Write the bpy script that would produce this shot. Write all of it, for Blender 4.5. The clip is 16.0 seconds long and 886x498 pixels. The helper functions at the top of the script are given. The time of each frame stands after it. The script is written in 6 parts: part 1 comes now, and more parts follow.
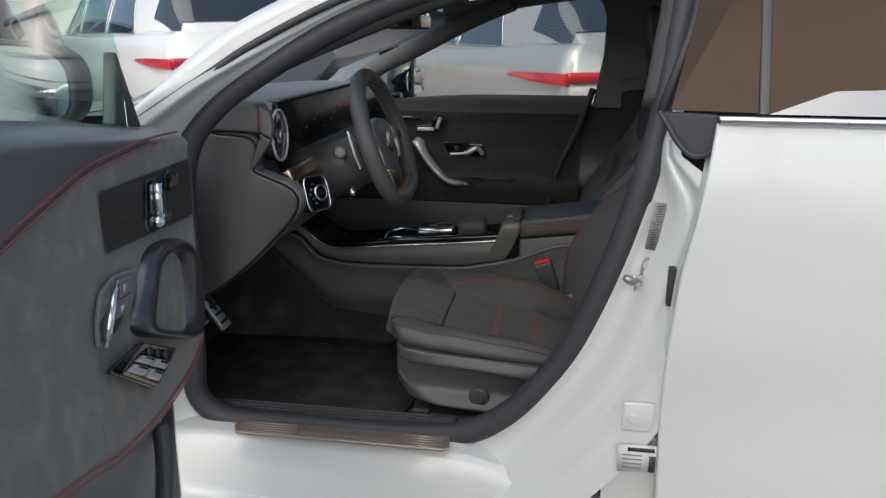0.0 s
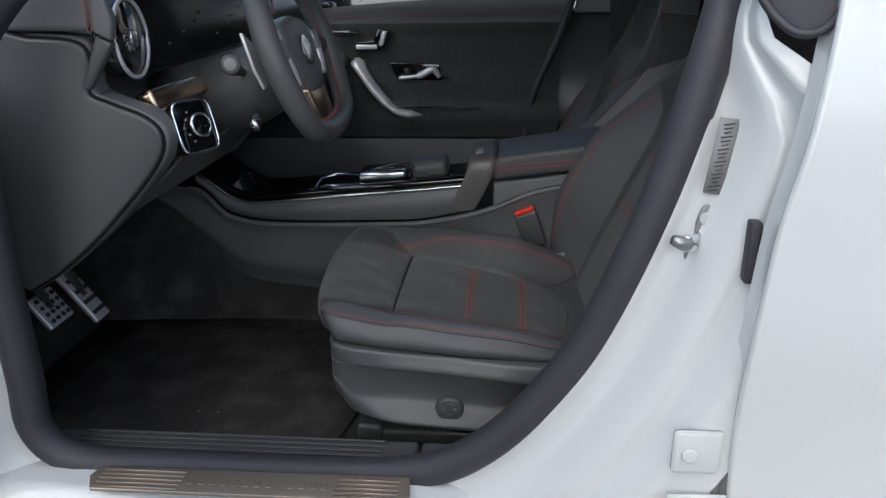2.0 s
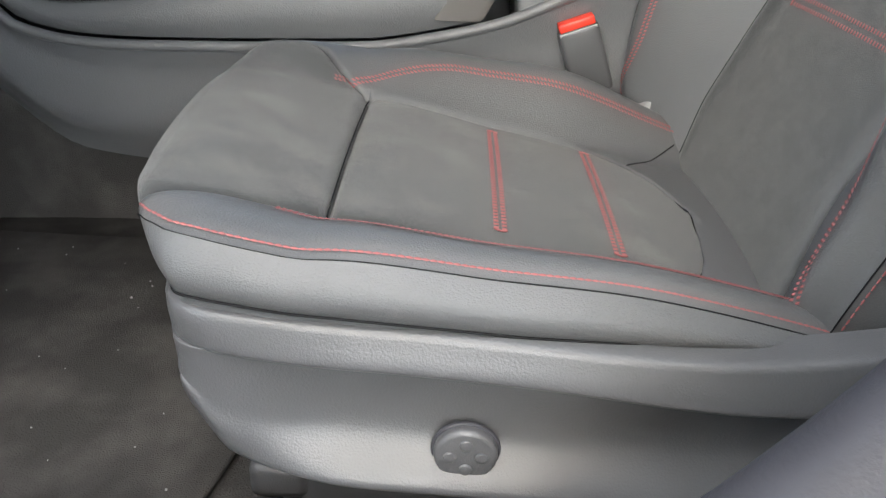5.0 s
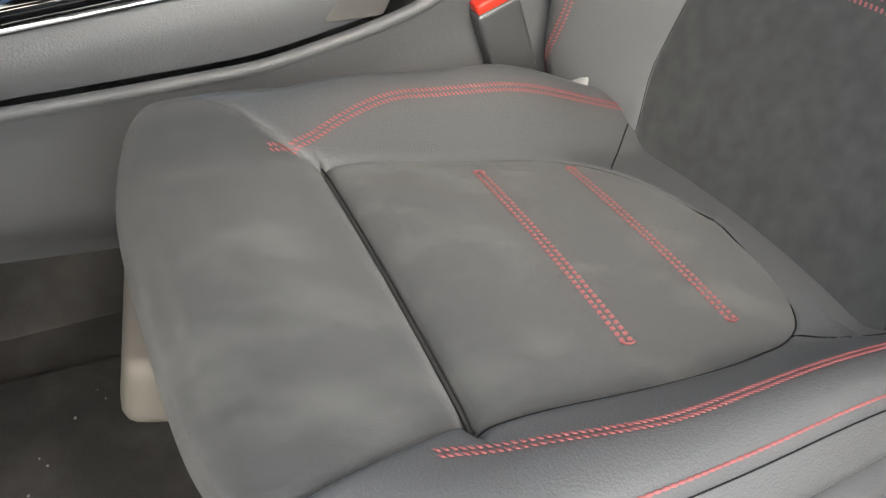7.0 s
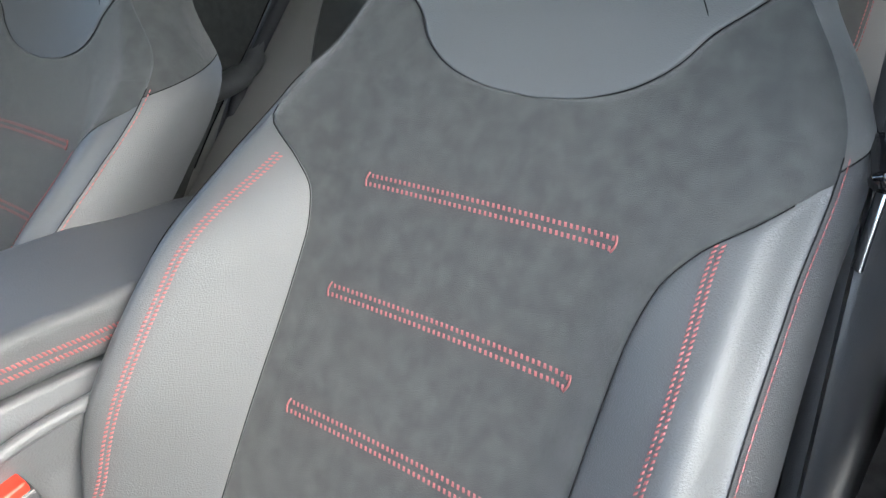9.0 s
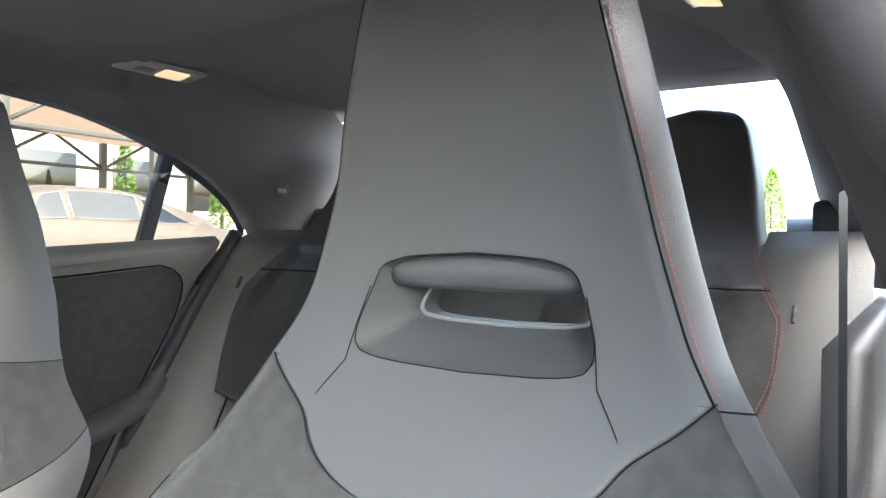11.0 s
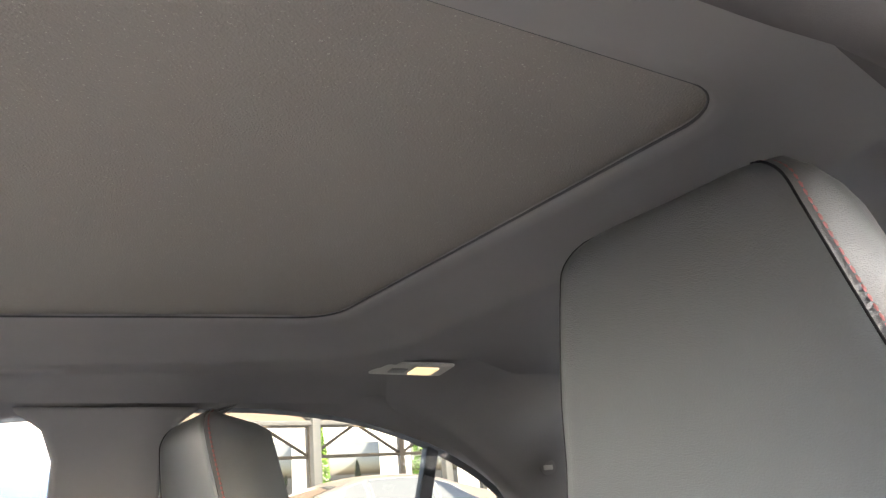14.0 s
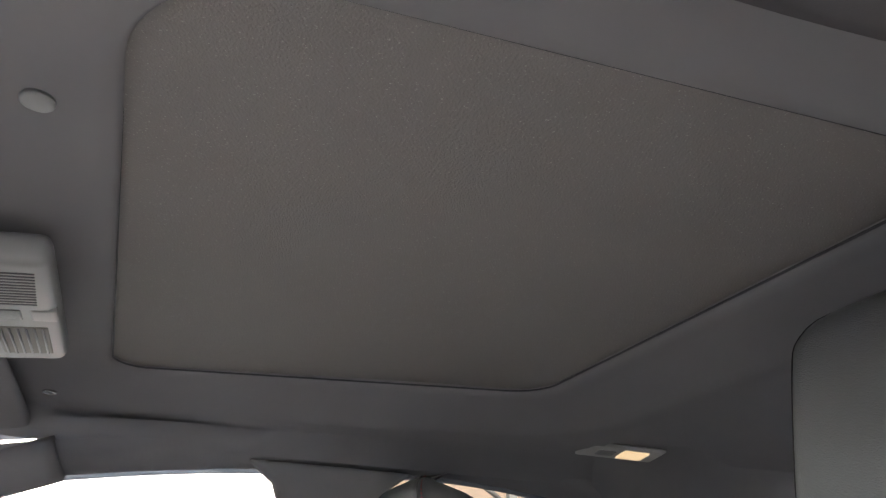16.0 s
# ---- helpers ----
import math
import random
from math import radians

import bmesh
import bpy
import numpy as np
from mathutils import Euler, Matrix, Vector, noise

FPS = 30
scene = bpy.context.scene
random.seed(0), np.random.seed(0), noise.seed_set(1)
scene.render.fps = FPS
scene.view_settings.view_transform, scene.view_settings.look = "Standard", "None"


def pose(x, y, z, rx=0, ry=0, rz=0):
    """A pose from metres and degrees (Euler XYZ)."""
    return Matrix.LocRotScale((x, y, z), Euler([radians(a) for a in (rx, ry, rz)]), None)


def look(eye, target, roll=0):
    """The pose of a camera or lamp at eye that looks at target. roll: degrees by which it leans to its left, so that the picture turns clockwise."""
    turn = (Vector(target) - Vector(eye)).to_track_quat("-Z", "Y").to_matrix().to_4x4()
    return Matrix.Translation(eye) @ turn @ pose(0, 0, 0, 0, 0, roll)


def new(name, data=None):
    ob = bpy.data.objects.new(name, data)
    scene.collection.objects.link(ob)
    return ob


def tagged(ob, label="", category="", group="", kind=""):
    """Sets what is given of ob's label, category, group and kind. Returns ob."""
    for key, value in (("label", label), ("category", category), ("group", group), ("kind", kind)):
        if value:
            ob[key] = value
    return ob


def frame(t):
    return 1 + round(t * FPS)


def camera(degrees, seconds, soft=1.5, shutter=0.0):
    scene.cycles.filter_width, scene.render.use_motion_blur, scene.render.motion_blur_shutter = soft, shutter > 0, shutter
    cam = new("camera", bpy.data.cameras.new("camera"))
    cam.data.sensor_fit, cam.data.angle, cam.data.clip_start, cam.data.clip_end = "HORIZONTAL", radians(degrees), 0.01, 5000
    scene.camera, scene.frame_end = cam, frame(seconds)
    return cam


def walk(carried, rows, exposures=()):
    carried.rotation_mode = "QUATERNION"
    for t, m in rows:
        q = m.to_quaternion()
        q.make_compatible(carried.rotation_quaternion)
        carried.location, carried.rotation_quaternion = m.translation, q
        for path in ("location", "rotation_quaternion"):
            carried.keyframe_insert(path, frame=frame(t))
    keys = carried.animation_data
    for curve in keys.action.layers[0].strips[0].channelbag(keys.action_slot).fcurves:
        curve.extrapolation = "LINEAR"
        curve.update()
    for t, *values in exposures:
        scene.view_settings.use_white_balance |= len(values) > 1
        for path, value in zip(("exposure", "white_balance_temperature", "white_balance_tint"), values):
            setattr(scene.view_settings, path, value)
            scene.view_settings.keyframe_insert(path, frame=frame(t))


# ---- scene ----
cam = camera(61.0, 16.0, soft=1.3)
PATH = [
    (0, (0.281, 0.149, 1.195), (-0.007, 2.049, 0.64), 0.4),
    (0.5, (0.284, 0.153, 1.191), (0.055, 2.059, 0.631), 0.1),
    (1, (0.285, 0.212, 1.17), (0.092, 2.112, 0.578), -0.3),
    (1.5, (0.257, 0.408, 1.124), (0.078, 2.297, 0.494), -0.7),
    (2, (0.222, 0.669, 1.06), (0.046, 2.534, 0.359), -0.9),
    (2.5, (0.208, 0.898, 0.975), (0.049, 2.731, 0.193), -0.4),
    (3, (0.154, 1.109, 0.878), (0.046, 2.906, 0.007), 0.6),
    (5.5, (0.086, 1.37, 0.745), (0.099, 3.076, -0.298), 1.2),
    (6, (0.008, 1.408, 0.773), (0.115, 3.044, -0.373), 0.3),
    (6.5, (-0.069, 1.519, 0.778), (0.263, 3.098, -0.403), -0.9),
    (7, (-0.094, 1.613, 0.809), (0.55, 3.062, -0.411), 0.9),
    (7.5, (-0.084, 1.657, 0.824), (0.831, 2.975, -0.369), 1.4),
    (8, (-0.053, 1.67, 0.856), (1.14, 2.904, -0.171), 3.5),
    (8.2, (-0.037, 1.674, 0.88), (1.251, 2.868, -0.077), 4.1),
    (8.5, (-0.001, 1.682, 0.933), (1.372, 2.836, 0.047), 3.2),
    (8.7, (0.026, 1.674, 0.931), (1.454, 2.858, 0.182), 3.5),
    (9, (0.053, 1.694, 0.965), (1.57, 2.826, 0.321), 3.7),
    (9.5, (0.089, 1.712, 1.005), (1.702, 2.816, 0.581), 3.8),
    (12, (0.19, 1.734, 1.119), (1.842, 2.844, 1.32), -1.1),
    (12.5, (0.206, 1.726, 1.122), (1.775, 2.923, 1.449), -4.0),
    (13, (0.233, 1.733, 1.116), (1.669, 3.044, 1.586), -6.1),
    (13.5, (0.238, 1.729, 1.125), (1.533, 3.141, 1.697), -6.7),
    (14, (0.232, 1.725, 1.119), (1.371, 3.227, 1.788), -5.7),
    (14.5, (0.224, 1.722, 1.129), (1.218, 3.294, 1.865), -3.8),
    (15, (0.217, 1.713, 1.122), (1.078, 3.333, 1.919), -1.9),
    (15.5, (0.215, 1.719, 1.112), (0.957, 3.368, 1.965), -0.1),
    (16, (0.212, 1.719, 1.103), (0.852, 3.394, 1.99), 1.8),
]
EXPO = [(0.0, 0.4, 6250, 7), (1.0, 0.4, 6150, 7), (2.0, 0.62, 5800, 7), (2.5, 0.96, 5500, 7), (3.0, 1.86, 5700, 6), (5.5, 2.58, 6350, 5), (7.0, 2.62, 6500, 5), (8.0, 2.8, 6200, 5), (8.5, 3.2, 5950, 5), (9.0, 3.62, 6100, 4), (9.5, 3.72, 6250, 3), (12.0, 4.6, 6850, 9), (13.0, 4.75, 7150, 9), (14.5, 4.6, 7000, 9), (15.0, 4.65, 6800, 9), (15.5, 4.7, 6700, 9), (16.0, 3.95, 6650, 9)]
walk(cam, [(t, look(eye, target, roll)) for t, eye, target, roll in PATH], EXPO)

# ---- world and sun ----
world = bpy.data.worlds.new("sky")
scene.world = world
world.use_nodes = True
wn = world.node_tree.nodes
sky = wn.new("ShaderNodeTexSky")
sky.sky_type, sky.sun_disc = "NISHITA", False
sky.sun_elevation, sky.sun_rotation = radians(45), radians(190)
sky.dust_density, sky.ozone_density = 4.0, 0.6
wn["Background"].inputs["Strength"].default_value = 0.15
world.node_tree.links.new(sky.outputs[0], wn["Background"].inputs[0])
sun_data = bpy.data.lights.new("sun", "SUN")
sun_data.energy, sun_data.angle, sun_data.color = 1.5, radians(100), (1, 0.96, 0.9)
sun = new("sun", sun_data)
sun.matrix_world = look((-1.5, -6.5, 8.5), (0, 2, 0))


# ---- materials ----
def shader(name, base, rough=0.5, metal=0.0, vary=0.15, scale=8.0, grain=0.0, grain_scale=400.0, second=None, ramp=None, spec=0.5, coat=0.0, stretch=(1, 1, 1), sheen=0.0, rough_vary=0.1):
    """A surface with stains at one scale and grain at another."""
    m = bpy.data.materials.new(name)
    m.use_nodes = True
    n, l = m.node_tree.nodes, m.node_tree.links
    b = n["Principled BSDF"]
    co = n.new("ShaderNodeTexCoord")
    mp = n.new("ShaderNodeMapping")
    mp.inputs["Scale"].default_value = stretch
    l.new(co.outputs["Object"], mp.inputs[0])
    n1 = n.new("ShaderNodeTexNoise")
    n1.inputs["Scale"].default_value, n1.inputs["Detail"].default_value = scale, 6
    l.new(mp.outputs[0], n1.inputs["Vector"])
    mix = n.new("ShaderNodeMix")
    mix.data_type = "RGBA"
    dark = tuple(c * (1 - vary) for c in base)
    light = second or tuple(min(1, c * (1 + vary)) for c in base)
    mix.inputs["A"].default_value, mix.inputs["B"].default_value = (*dark, 1), (*light, 1)
    fac = n1.outputs["Fac"]
    if ramp:
        mr = n.new("ShaderNodeMapRange")
        mr.inputs["From Min"].default_value, mr.inputs["From Max"].default_value = ramp
        l.new(fac, mr.inputs["Value"])
        fac = mr.outputs[0]
    l.new(fac, mix.inputs["Factor"])
    l.new(mix.outputs["Result"], b.inputs["Base Color"])
    b.inputs["Metallic"].default_value = metal
    b.inputs["Specular IOR Level"].default_value = spec
    b.inputs["Coat Weight"].default_value = coat
    b.inputs["Coat Roughness"].default_value = 0.05
    if sheen:
        b.inputs["Sheen Weight"].default_value, b.inputs["Sheen Roughness"].default_value = sheen, 0.5
    rr = n.new("ShaderNodeMapRange")
    rr.inputs["To Min"].default_value, rr.inputs["To Max"].default_value = max(0, rough - rough_vary), min(1, rough + rough_vary)
    l.new(n1.outputs["Fac"], rr.inputs["Value"])
    l.new(rr.outputs[0], b.inputs["Roughness"])
    if grain:
        n2 = n.new("ShaderNodeTexNoise")
        n2.inputs["Scale"].default_value, n2.inputs["Detail"].default_value = grain_scale, 3
        l.new(mp.outputs[0], n2.inputs["Vector"])
        bp = n.new("ShaderNodeBump")
        bp.inputs["Strength"].default_value, bp.inputs["Distance"].default_value = grain, 0.002
        l.new(n2.outputs["Fac"], bp.inputs["Height"])
        l.new(bp.outputs[0], b.inputs["Normal"])
    return m


LEATHER = shader("black_leather", (0.080, 0.082, 0.085), 0.44, vary=0.10, scale=7, grain=0.28, grain_scale=620, spec=0.42, stretch=(1, 1, 1.6))
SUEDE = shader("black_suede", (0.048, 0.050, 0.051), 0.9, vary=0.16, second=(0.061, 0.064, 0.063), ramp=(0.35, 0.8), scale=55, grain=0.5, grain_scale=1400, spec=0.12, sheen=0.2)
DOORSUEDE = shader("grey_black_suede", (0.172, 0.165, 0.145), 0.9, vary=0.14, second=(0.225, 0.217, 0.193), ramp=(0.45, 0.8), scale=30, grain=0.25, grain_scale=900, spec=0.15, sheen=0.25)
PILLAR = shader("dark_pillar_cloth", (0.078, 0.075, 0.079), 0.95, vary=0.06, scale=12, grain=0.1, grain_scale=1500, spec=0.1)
# Bronze tone stands in for tan reflections on the shiny parts.
TANREFLECT = shader("tan_reflection_metal", (0.62, 0.48, 0.34), 0.25, metal=1.0, vary=0.06, rough_vary=0.05)
SATIN = shader("satin_metal", (0.66, 0.66, 0.68), 0.32, metal=0.45, vary=0.06)
SCREENBLACK = shader("dark_display", (0.006, 0.006, 0.007), 0.22, vary=0.1, rough_vary=0.04, spec=0.2)
STRIKER = shader("dull_zinc", (0.34, 0.34, 0.35), 0.38, metal=0.8, vary=0.1, scale=40)
PEWTERLABEL = shader("dull_label", (0.24, 0.24, 0.24), 0.45, vary=0.08, scale=60)
LABEL = shader("silver_label", (0.5, 0.5, 0.5), 0.4, vary=0.05)
COLLAR = shader("satin_grey_brown", (0.10, 0.095, 0.09), 0.35, vary=0.05, scale=20)
# Black leather made lighter to stand in for rear window light.
LITLEATHER = shader("lit_black_leather", (0.16, 0.157, 0.152), 0.5, vary=0.08, scale=6, grain=0.2, grain_scale=420)
PLASTIC = shader("black_plastic", (0.062, 0.063, 0.066), 0.36, vary=0.1, scale=15, grain=0.15, grain_scale=700)
SEATPLASTIC = shader("grained_seat_plastic", (0.074, 0.075, 0.079), 0.34, vary=0.1, scale=15, grain=0.2, grain_scale=600)
DASH = shader("dash_skin", (0.115, 0.118, 0.122), 0.42, vary=0.12, scale=10, grain=0.3, grain_scale=500)
GLOSS = shader("piano_black", (0.004, 0.004, 0.005), 0.06, vary=0.1, rough_vary=0.02, coat=0.5)
CHROME = shader("satin_chrome", (0.72, 0.73, 0.75), 0.18, metal=1.0, vary=0.05, rough_vary=0.05)
BRUSHED = shader("brushed_metal", (0.38, 0.32, 0.26), 0.42, metal=0.7, vary=0.1, scale=200, stretch=(0.05, 1, 1))
RED = shader("red_thread", (0.25, 0.082, 0.082), 0.75, vary=0.25, scale=160)
REDTAB = shader("red_plastic", (0.65, 0.04, 0.02), 0.4, vary=0.05)
PAINT = shader("white_paint", (0.60, 0.617, 0.612), 0.22, vary=0.02, scale=3, coat=0.6, rough_vary=0.04)
RUBBER = shader("rubber_seal", (0.035, 0.035, 0.042), 0.55, vary=0.15, scale=20, grain=0.2, grain_scale=300)
SEATSUEDE = shader("rubbed_suede", (0.045, 0.047, 0.048), 0.9, vary=0.1, second=(0.076, 0.078, 0.075), ramp=(0.50, 0.74), scale=13, grain=0.5, grain_scale=1400, spec=0.12, sheen=0.2, stretch=(1, 1.7, 1))
SEAM = shader("dark_seam", (0.014, 0.014, 0.015), 0.9, vary=0.2, spec=0.05)
CARPET = shader("carpet", (0.056, 0.054, 0.052), 0.95, vary=0.3, scale=14, grain=1.0, grain_scale=700, spec=0.1, second=(0.082, 0.078, 0.074), ramp=(0.42, 0.75))
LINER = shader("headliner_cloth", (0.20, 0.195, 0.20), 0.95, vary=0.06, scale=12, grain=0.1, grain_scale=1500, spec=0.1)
BLIND = shader("sunblind_cloth", (0.215, 0.202, 0.191), 0.8, vary=0.1, second=(0.40, 0.38, 0.36), ramp=(0.62, 0.8), scale=520, grain=0.6, grain_scale=500, spec=0.3)
GREY = shader("grey_plastic", (0.2, 0.2, 0.2), 0.45, vary=0.06)
ASPHALT = shader("pale_paving", (0.26, 0.255, 0.245), 0.9, vary=0.3, scale=3, grain=0.7, grain_scale=120)
SILVER = shader("grey_car_paint", (0.30, 0.30, 0.285), 0.25, metal=0.3, vary=0.03, coat=0.6, rough_vary=0.04)
REDLIGHT = shader("tail_light_red", (0.45, 0.012, 0.02), 0.12, vary=0.1, coat=0.6, rough_vary=0.03)
# Beige paint darkened in place of canopy shade on the saloon.
SHADEBEIGE = shader("shaded_beige_paint", (0.17, 0.14, 0.115), 0.3, vary=0.03, coat=0.25, rough_vary=0.04)
BARK = shader("bark", (0.12, 0.09, 0.07), 0.9, vary=0.3, scale=20, grain=0.6)
LEAF = shader("leaves", (0.12, 0.22, 0.03), 0.6, vary=0.5, scale=4)
CONCRETE = shader("pale_render", (0.6, 0.58, 0.54), 0.9, vary=0.08, scale=1)
CANVAS = shader("brown_canvas", (0.45, 0.35, 0.28), 0.9, vary=0.1, scale=2, grain=0.3)
_n, _l = CANVAS.node_tree.nodes, CANVAS.node_tree.links
_t, _x = _n.new("ShaderNodeBsdfTranslucent"), _n.new("ShaderNodeMixShader")
_t.inputs[0].default_value, _x.inputs[0].default_value = (0.5, 0.36, 0.26, 1), 0.5
_l.new(_n["Principled BSDF"].outputs[0], _x.inputs[1]), _l.new(_t.outputs[0], _x.inputs[2])
_l.new(_x.outputs[0], _n["Material Output"].inputs[0])
STEEL = shader("painted_steel", (0.1, 0.1, 0.1), 0.5, vary=0.1)
DARKGLASS = shader("tinted_glass", (0.01, 0.011, 0.012), 0.03, vary=0.05, rough_vary=0.01, coat=1.0, spec=1.0)


def glass(name, tint, rough=0.0, ior=1.5):
    """A thin clear pane: mostly seen through, with a little mirror."""
    m = bpy.data.materials.new(name)
    m.use_nodes = True
    n, l = m.node_tree.nodes, m.node_tree.links
    n.remove(n["Principled BSDF"])
    t, g, x, f = n.new("ShaderNodeBsdfTransparent"), n.new("ShaderNodeBsdfGlossy"), n.new("ShaderNodeMixShader"), n.new("ShaderNodeFresnel")
    t.inputs[0].default_value, g.inputs["Roughness"].default_value, f.inputs[0].default_value = (*tint, 1), rough, ior
    l.new(f.outputs[0], x.inputs[0]), l.new(t.outputs[0], x.inputs[1]), l.new(g.outputs[0], x.inputs[2])
    l.new(x.outputs[0], n["Material Output"].inputs[0])
    return m


CLEAR = glass("clear_glass", (0.93, 0.97, 0.96))
TINT = glass("tinted_pane", (0.25, 0.28, 0.27), 0.0, 3.4)
DARKPANE = glass("dark_pane", (0.02, 0.02, 0.02), 0.0, 3.4)
REARTINT = glass("light_tinted_pane", (0.22, 0.225, 0.21))
DOORGLASS = glass("door_glass", (0.78, 0.90, 0.87), 0.0, 1.16)
SCREEN = glass("windscreen_glass", (0.84, 0.88, 0.87), 0.0, 1.12)
REARPANE = glass("rear_pane", (0.8, 0.82, 0.8), 0.0, 1.08)
LAMPGREY = shader("pale_grey_plastic", (0.42, 0.41, 0.39), 0.45, vary=0.05)
PALE = shader("pale_beige_plastic", (0.15, 0.138, 0.12), 0.6, vary=0.08)
WOOD = shader("dark_wood", (0.035, 0.032, 0.03), 0.5, vary=0.45, scale=120, grain=0.6, grain_scale=300, stretch=(0.15, 0.15, 1))
PEWTER = shader("satin_grey_metal", (0.10, 0.10, 0.105), 0.3, metal=0.7, vary=0.06)
MIRROR = shader("mirror_glass", (0.9, 0.9, 0.9), 0.01, metal=1.0, vary=0.0, rough_vary=0.01)


# ---- mesh helpers ----
def thing(name, origin=(0, 0, 0), label="", category="", group="", kind=""):
    ob = new(name)
    ob.location, ob.empty_display_size = origin, 0.1
    return tagged(ob, label, category, group, kind)


def root_of(ob):
    while ob.parent:
        ob = ob.parent
    return ob


def part(name, bm, material, parent=None, label="", smooth=True, subsurf=0):
    """Links a bmesh, made in world places, as one mesh under a thing or a part."""
    mesh = bpy.data.meshes.new(name)
    if parent:
        bmesh.ops.translate(bm, verts=bm.verts, vec=-root_of(parent).location)
    bmesh.ops.recalc_face_normals(bm, faces=bm.faces)
    bm.to_mesh(mesh), bm.free()
    mesh.materials.append(material)
    if smooth:
        mesh.shade_smooth()
    ob = new(name, mesh)
    ob.parent = parent
    if subsurf:
        md = ob.modifiers.new("smooth", "SUBSURF")
        md.levels = md.render_levels = subsurf
    return tagged(ob, label)


def spline(keys):
    """A smooth line through (x, value) keys, flat beyond the ends."""
    xs, ys = np.array([k[0] for k in keys], float), np.array([k[1] for k in keys], float)
    sl = np.diff(ys) / np.diff(xs)
    tg = np.r_[sl[0], [0 if a * b <= 0 else 2 * a * b / (a + b) for a, b in zip(sl, sl[1:])], sl[-1]]

    def at(x):
        x = min(max(x, xs[0]), xs[-1])
        i = min(max(int(np.searchsorted(xs, x)) - 1, 0), len(xs) - 2)
        h = xs[i + 1] - xs[i]
        u = (x - xs[i]) / h
        return float(ys[i] * (1 + 2 * u) * (1 - u) ** 2 + ys[i + 1] * u * u * (3 - 2 * u) + h * (tg[i] * u * (1 - u) ** 2 + tg[i + 1] * u * u * (u - 1)))

    return at


def smooth(a, b, x):
    u = min(max((x - a) / (b - a), 0), 1)
    return u * u * (3 - 2 * u)


def curve_points(pts, per=8, closed=False):
    """A Catmull-Rom line through points."""
    p = [Vector(q) for q in pts]
    n, out = len(p), []
    for i in range(n if closed else n - 1):
        a, b, c, d = (p[(i + k) % n] if closed else p[min(max(i + k, 0), n - 1)] for k in (-1, 0, 1, 2))
        for k in range(per):
            u = k / per
            out.append(0.5 * (2 * b + (c - a) * u + (2 * a - 5 * b + 4 * c - d) * u * u + (3 * b - a - 3 * c + d) * u ** 3))
    if not closed:
        out.append(p[-1])
    return out


def patch(fn, us, vs, bm=None):
    """A sheet of faces over fn(u, v)."""
    bm = bm or bmesh.new()
    rows = [[bm.verts.new(fn(u, v)) for v in vs] for u in us]
    for a, b in zip(rows, rows[1:]):
        for i in range(len(vs) - 1):
            bm.faces.new((a[i], a[i + 1], b[i + 1], b[i]))
    return bm


def skin(rings, closed=True, caps=False, bm=None):
    """Faces between rows of points, each row a ring if closed."""
    bm = bm or bmesh.new()
    rows = [[bm.verts.new(p) for p in r] for r in rings]
    n = len(rows[0])
    for a, b in zip(rows, rows[1:]):
        for i in range(n if closed else n - 1):
            bm.faces.new((a[i], a[(i + 1) % n], b[(i + 1) % n], b[i]))
    if caps:
        bm.faces.new(rows[0]), bm.faces.new(rows[-1])
    return bm


def tube(pts, r, sides=10, closed=False, bm=None, flatten=1.0, up=(0, 0, 1)):
    """A round or flattened bar along points; r may be a list."""
    pts = [Vector(p) for p in pts]
    n, rings = len(pts), []
    for i, p in enumerate(pts):
        t = (pts[(i + 1) % n] - pts[i - 1]) if closed else (pts[min(i + 1, n - 1)] - pts[max(i - 1, 0)])
        t.normalize()
        a = t.cross(Vector(up))
        a = a.normalized() if a.length > 1e-4 else t.orthogonal().normalized()
        b = t.cross(a)
        rad = r[i] if isinstance(r, (list, tuple)) else r
        rings.append([p + rad * (math.cos(k * math.tau / sides) * a + flatten * math.sin(k * math.tau / sides) * b) for k in range(sides)])
    return skin(rings + ([rings[0]] if closed else []), True, not closed, bm)


def box(centre, size, bevel=0.005, turn=(0, 0, 0), bm=None, seg=2):
    """A box with rounded edges."""
    one = bmesh.new()
    bmesh.ops.create_cube(one, size=1)
    bmesh.ops.scale(one, vec=size, verts=one.verts)
    if bevel:
        bmesh.ops.bevel(one, geom=one.edges[:], offset=bevel, segments=seg, profile=0.6, affect="EDGES")
    one.transform(pose(*centre, *turn))
    if bm is None:
        return one
    mesh = bpy.data.meshes.new("tmp")
    one.to_mesh(mesh), one.free()
    bm.from_mesh(mesh), bpy.data.meshes.remove(mesh)
    return bm


def slab(outline, depth, bevel=0.004, seg=2):
    """A plate: an outline of points in one plane, thickened by the vector depth, with rounded edges."""
    bm = bmesh.new()
    f = bm.faces.new([bm.verts.new(p) for p in outline])
    ex = bmesh.ops.extrude_face_region(bm, geom=[f])
    bmesh.ops.translate(bm, vec=depth, verts=[v for v in ex["geom"] if isinstance(v, bmesh.types.BMVert)])
    if bevel:
        bmesh.ops.recalc_face_normals(bm, faces=bm.faces)
        sharp = [e for e in bm.edges if len(e.link_faces) == 2 and e.calc_face_angle(0) > 0.6]
        bmesh.ops.bevel(bm, geom=sharp, offset=bevel, segments=seg, profile=0.6, affect="EDGES")
    return bm


def disc(centre, normal, r, depth, bevel=0.002, sides=28):
    n = Vector(normal).normalized()
    a = n.orthogonal().normalized()
    b = n.cross(a)
    return slab([Vector(centre) + r * (math.cos(k * math.tau / sides) * a + math.sin(k * math.tau / sides) * b) for k in range(sides)], n * depth, bevel)


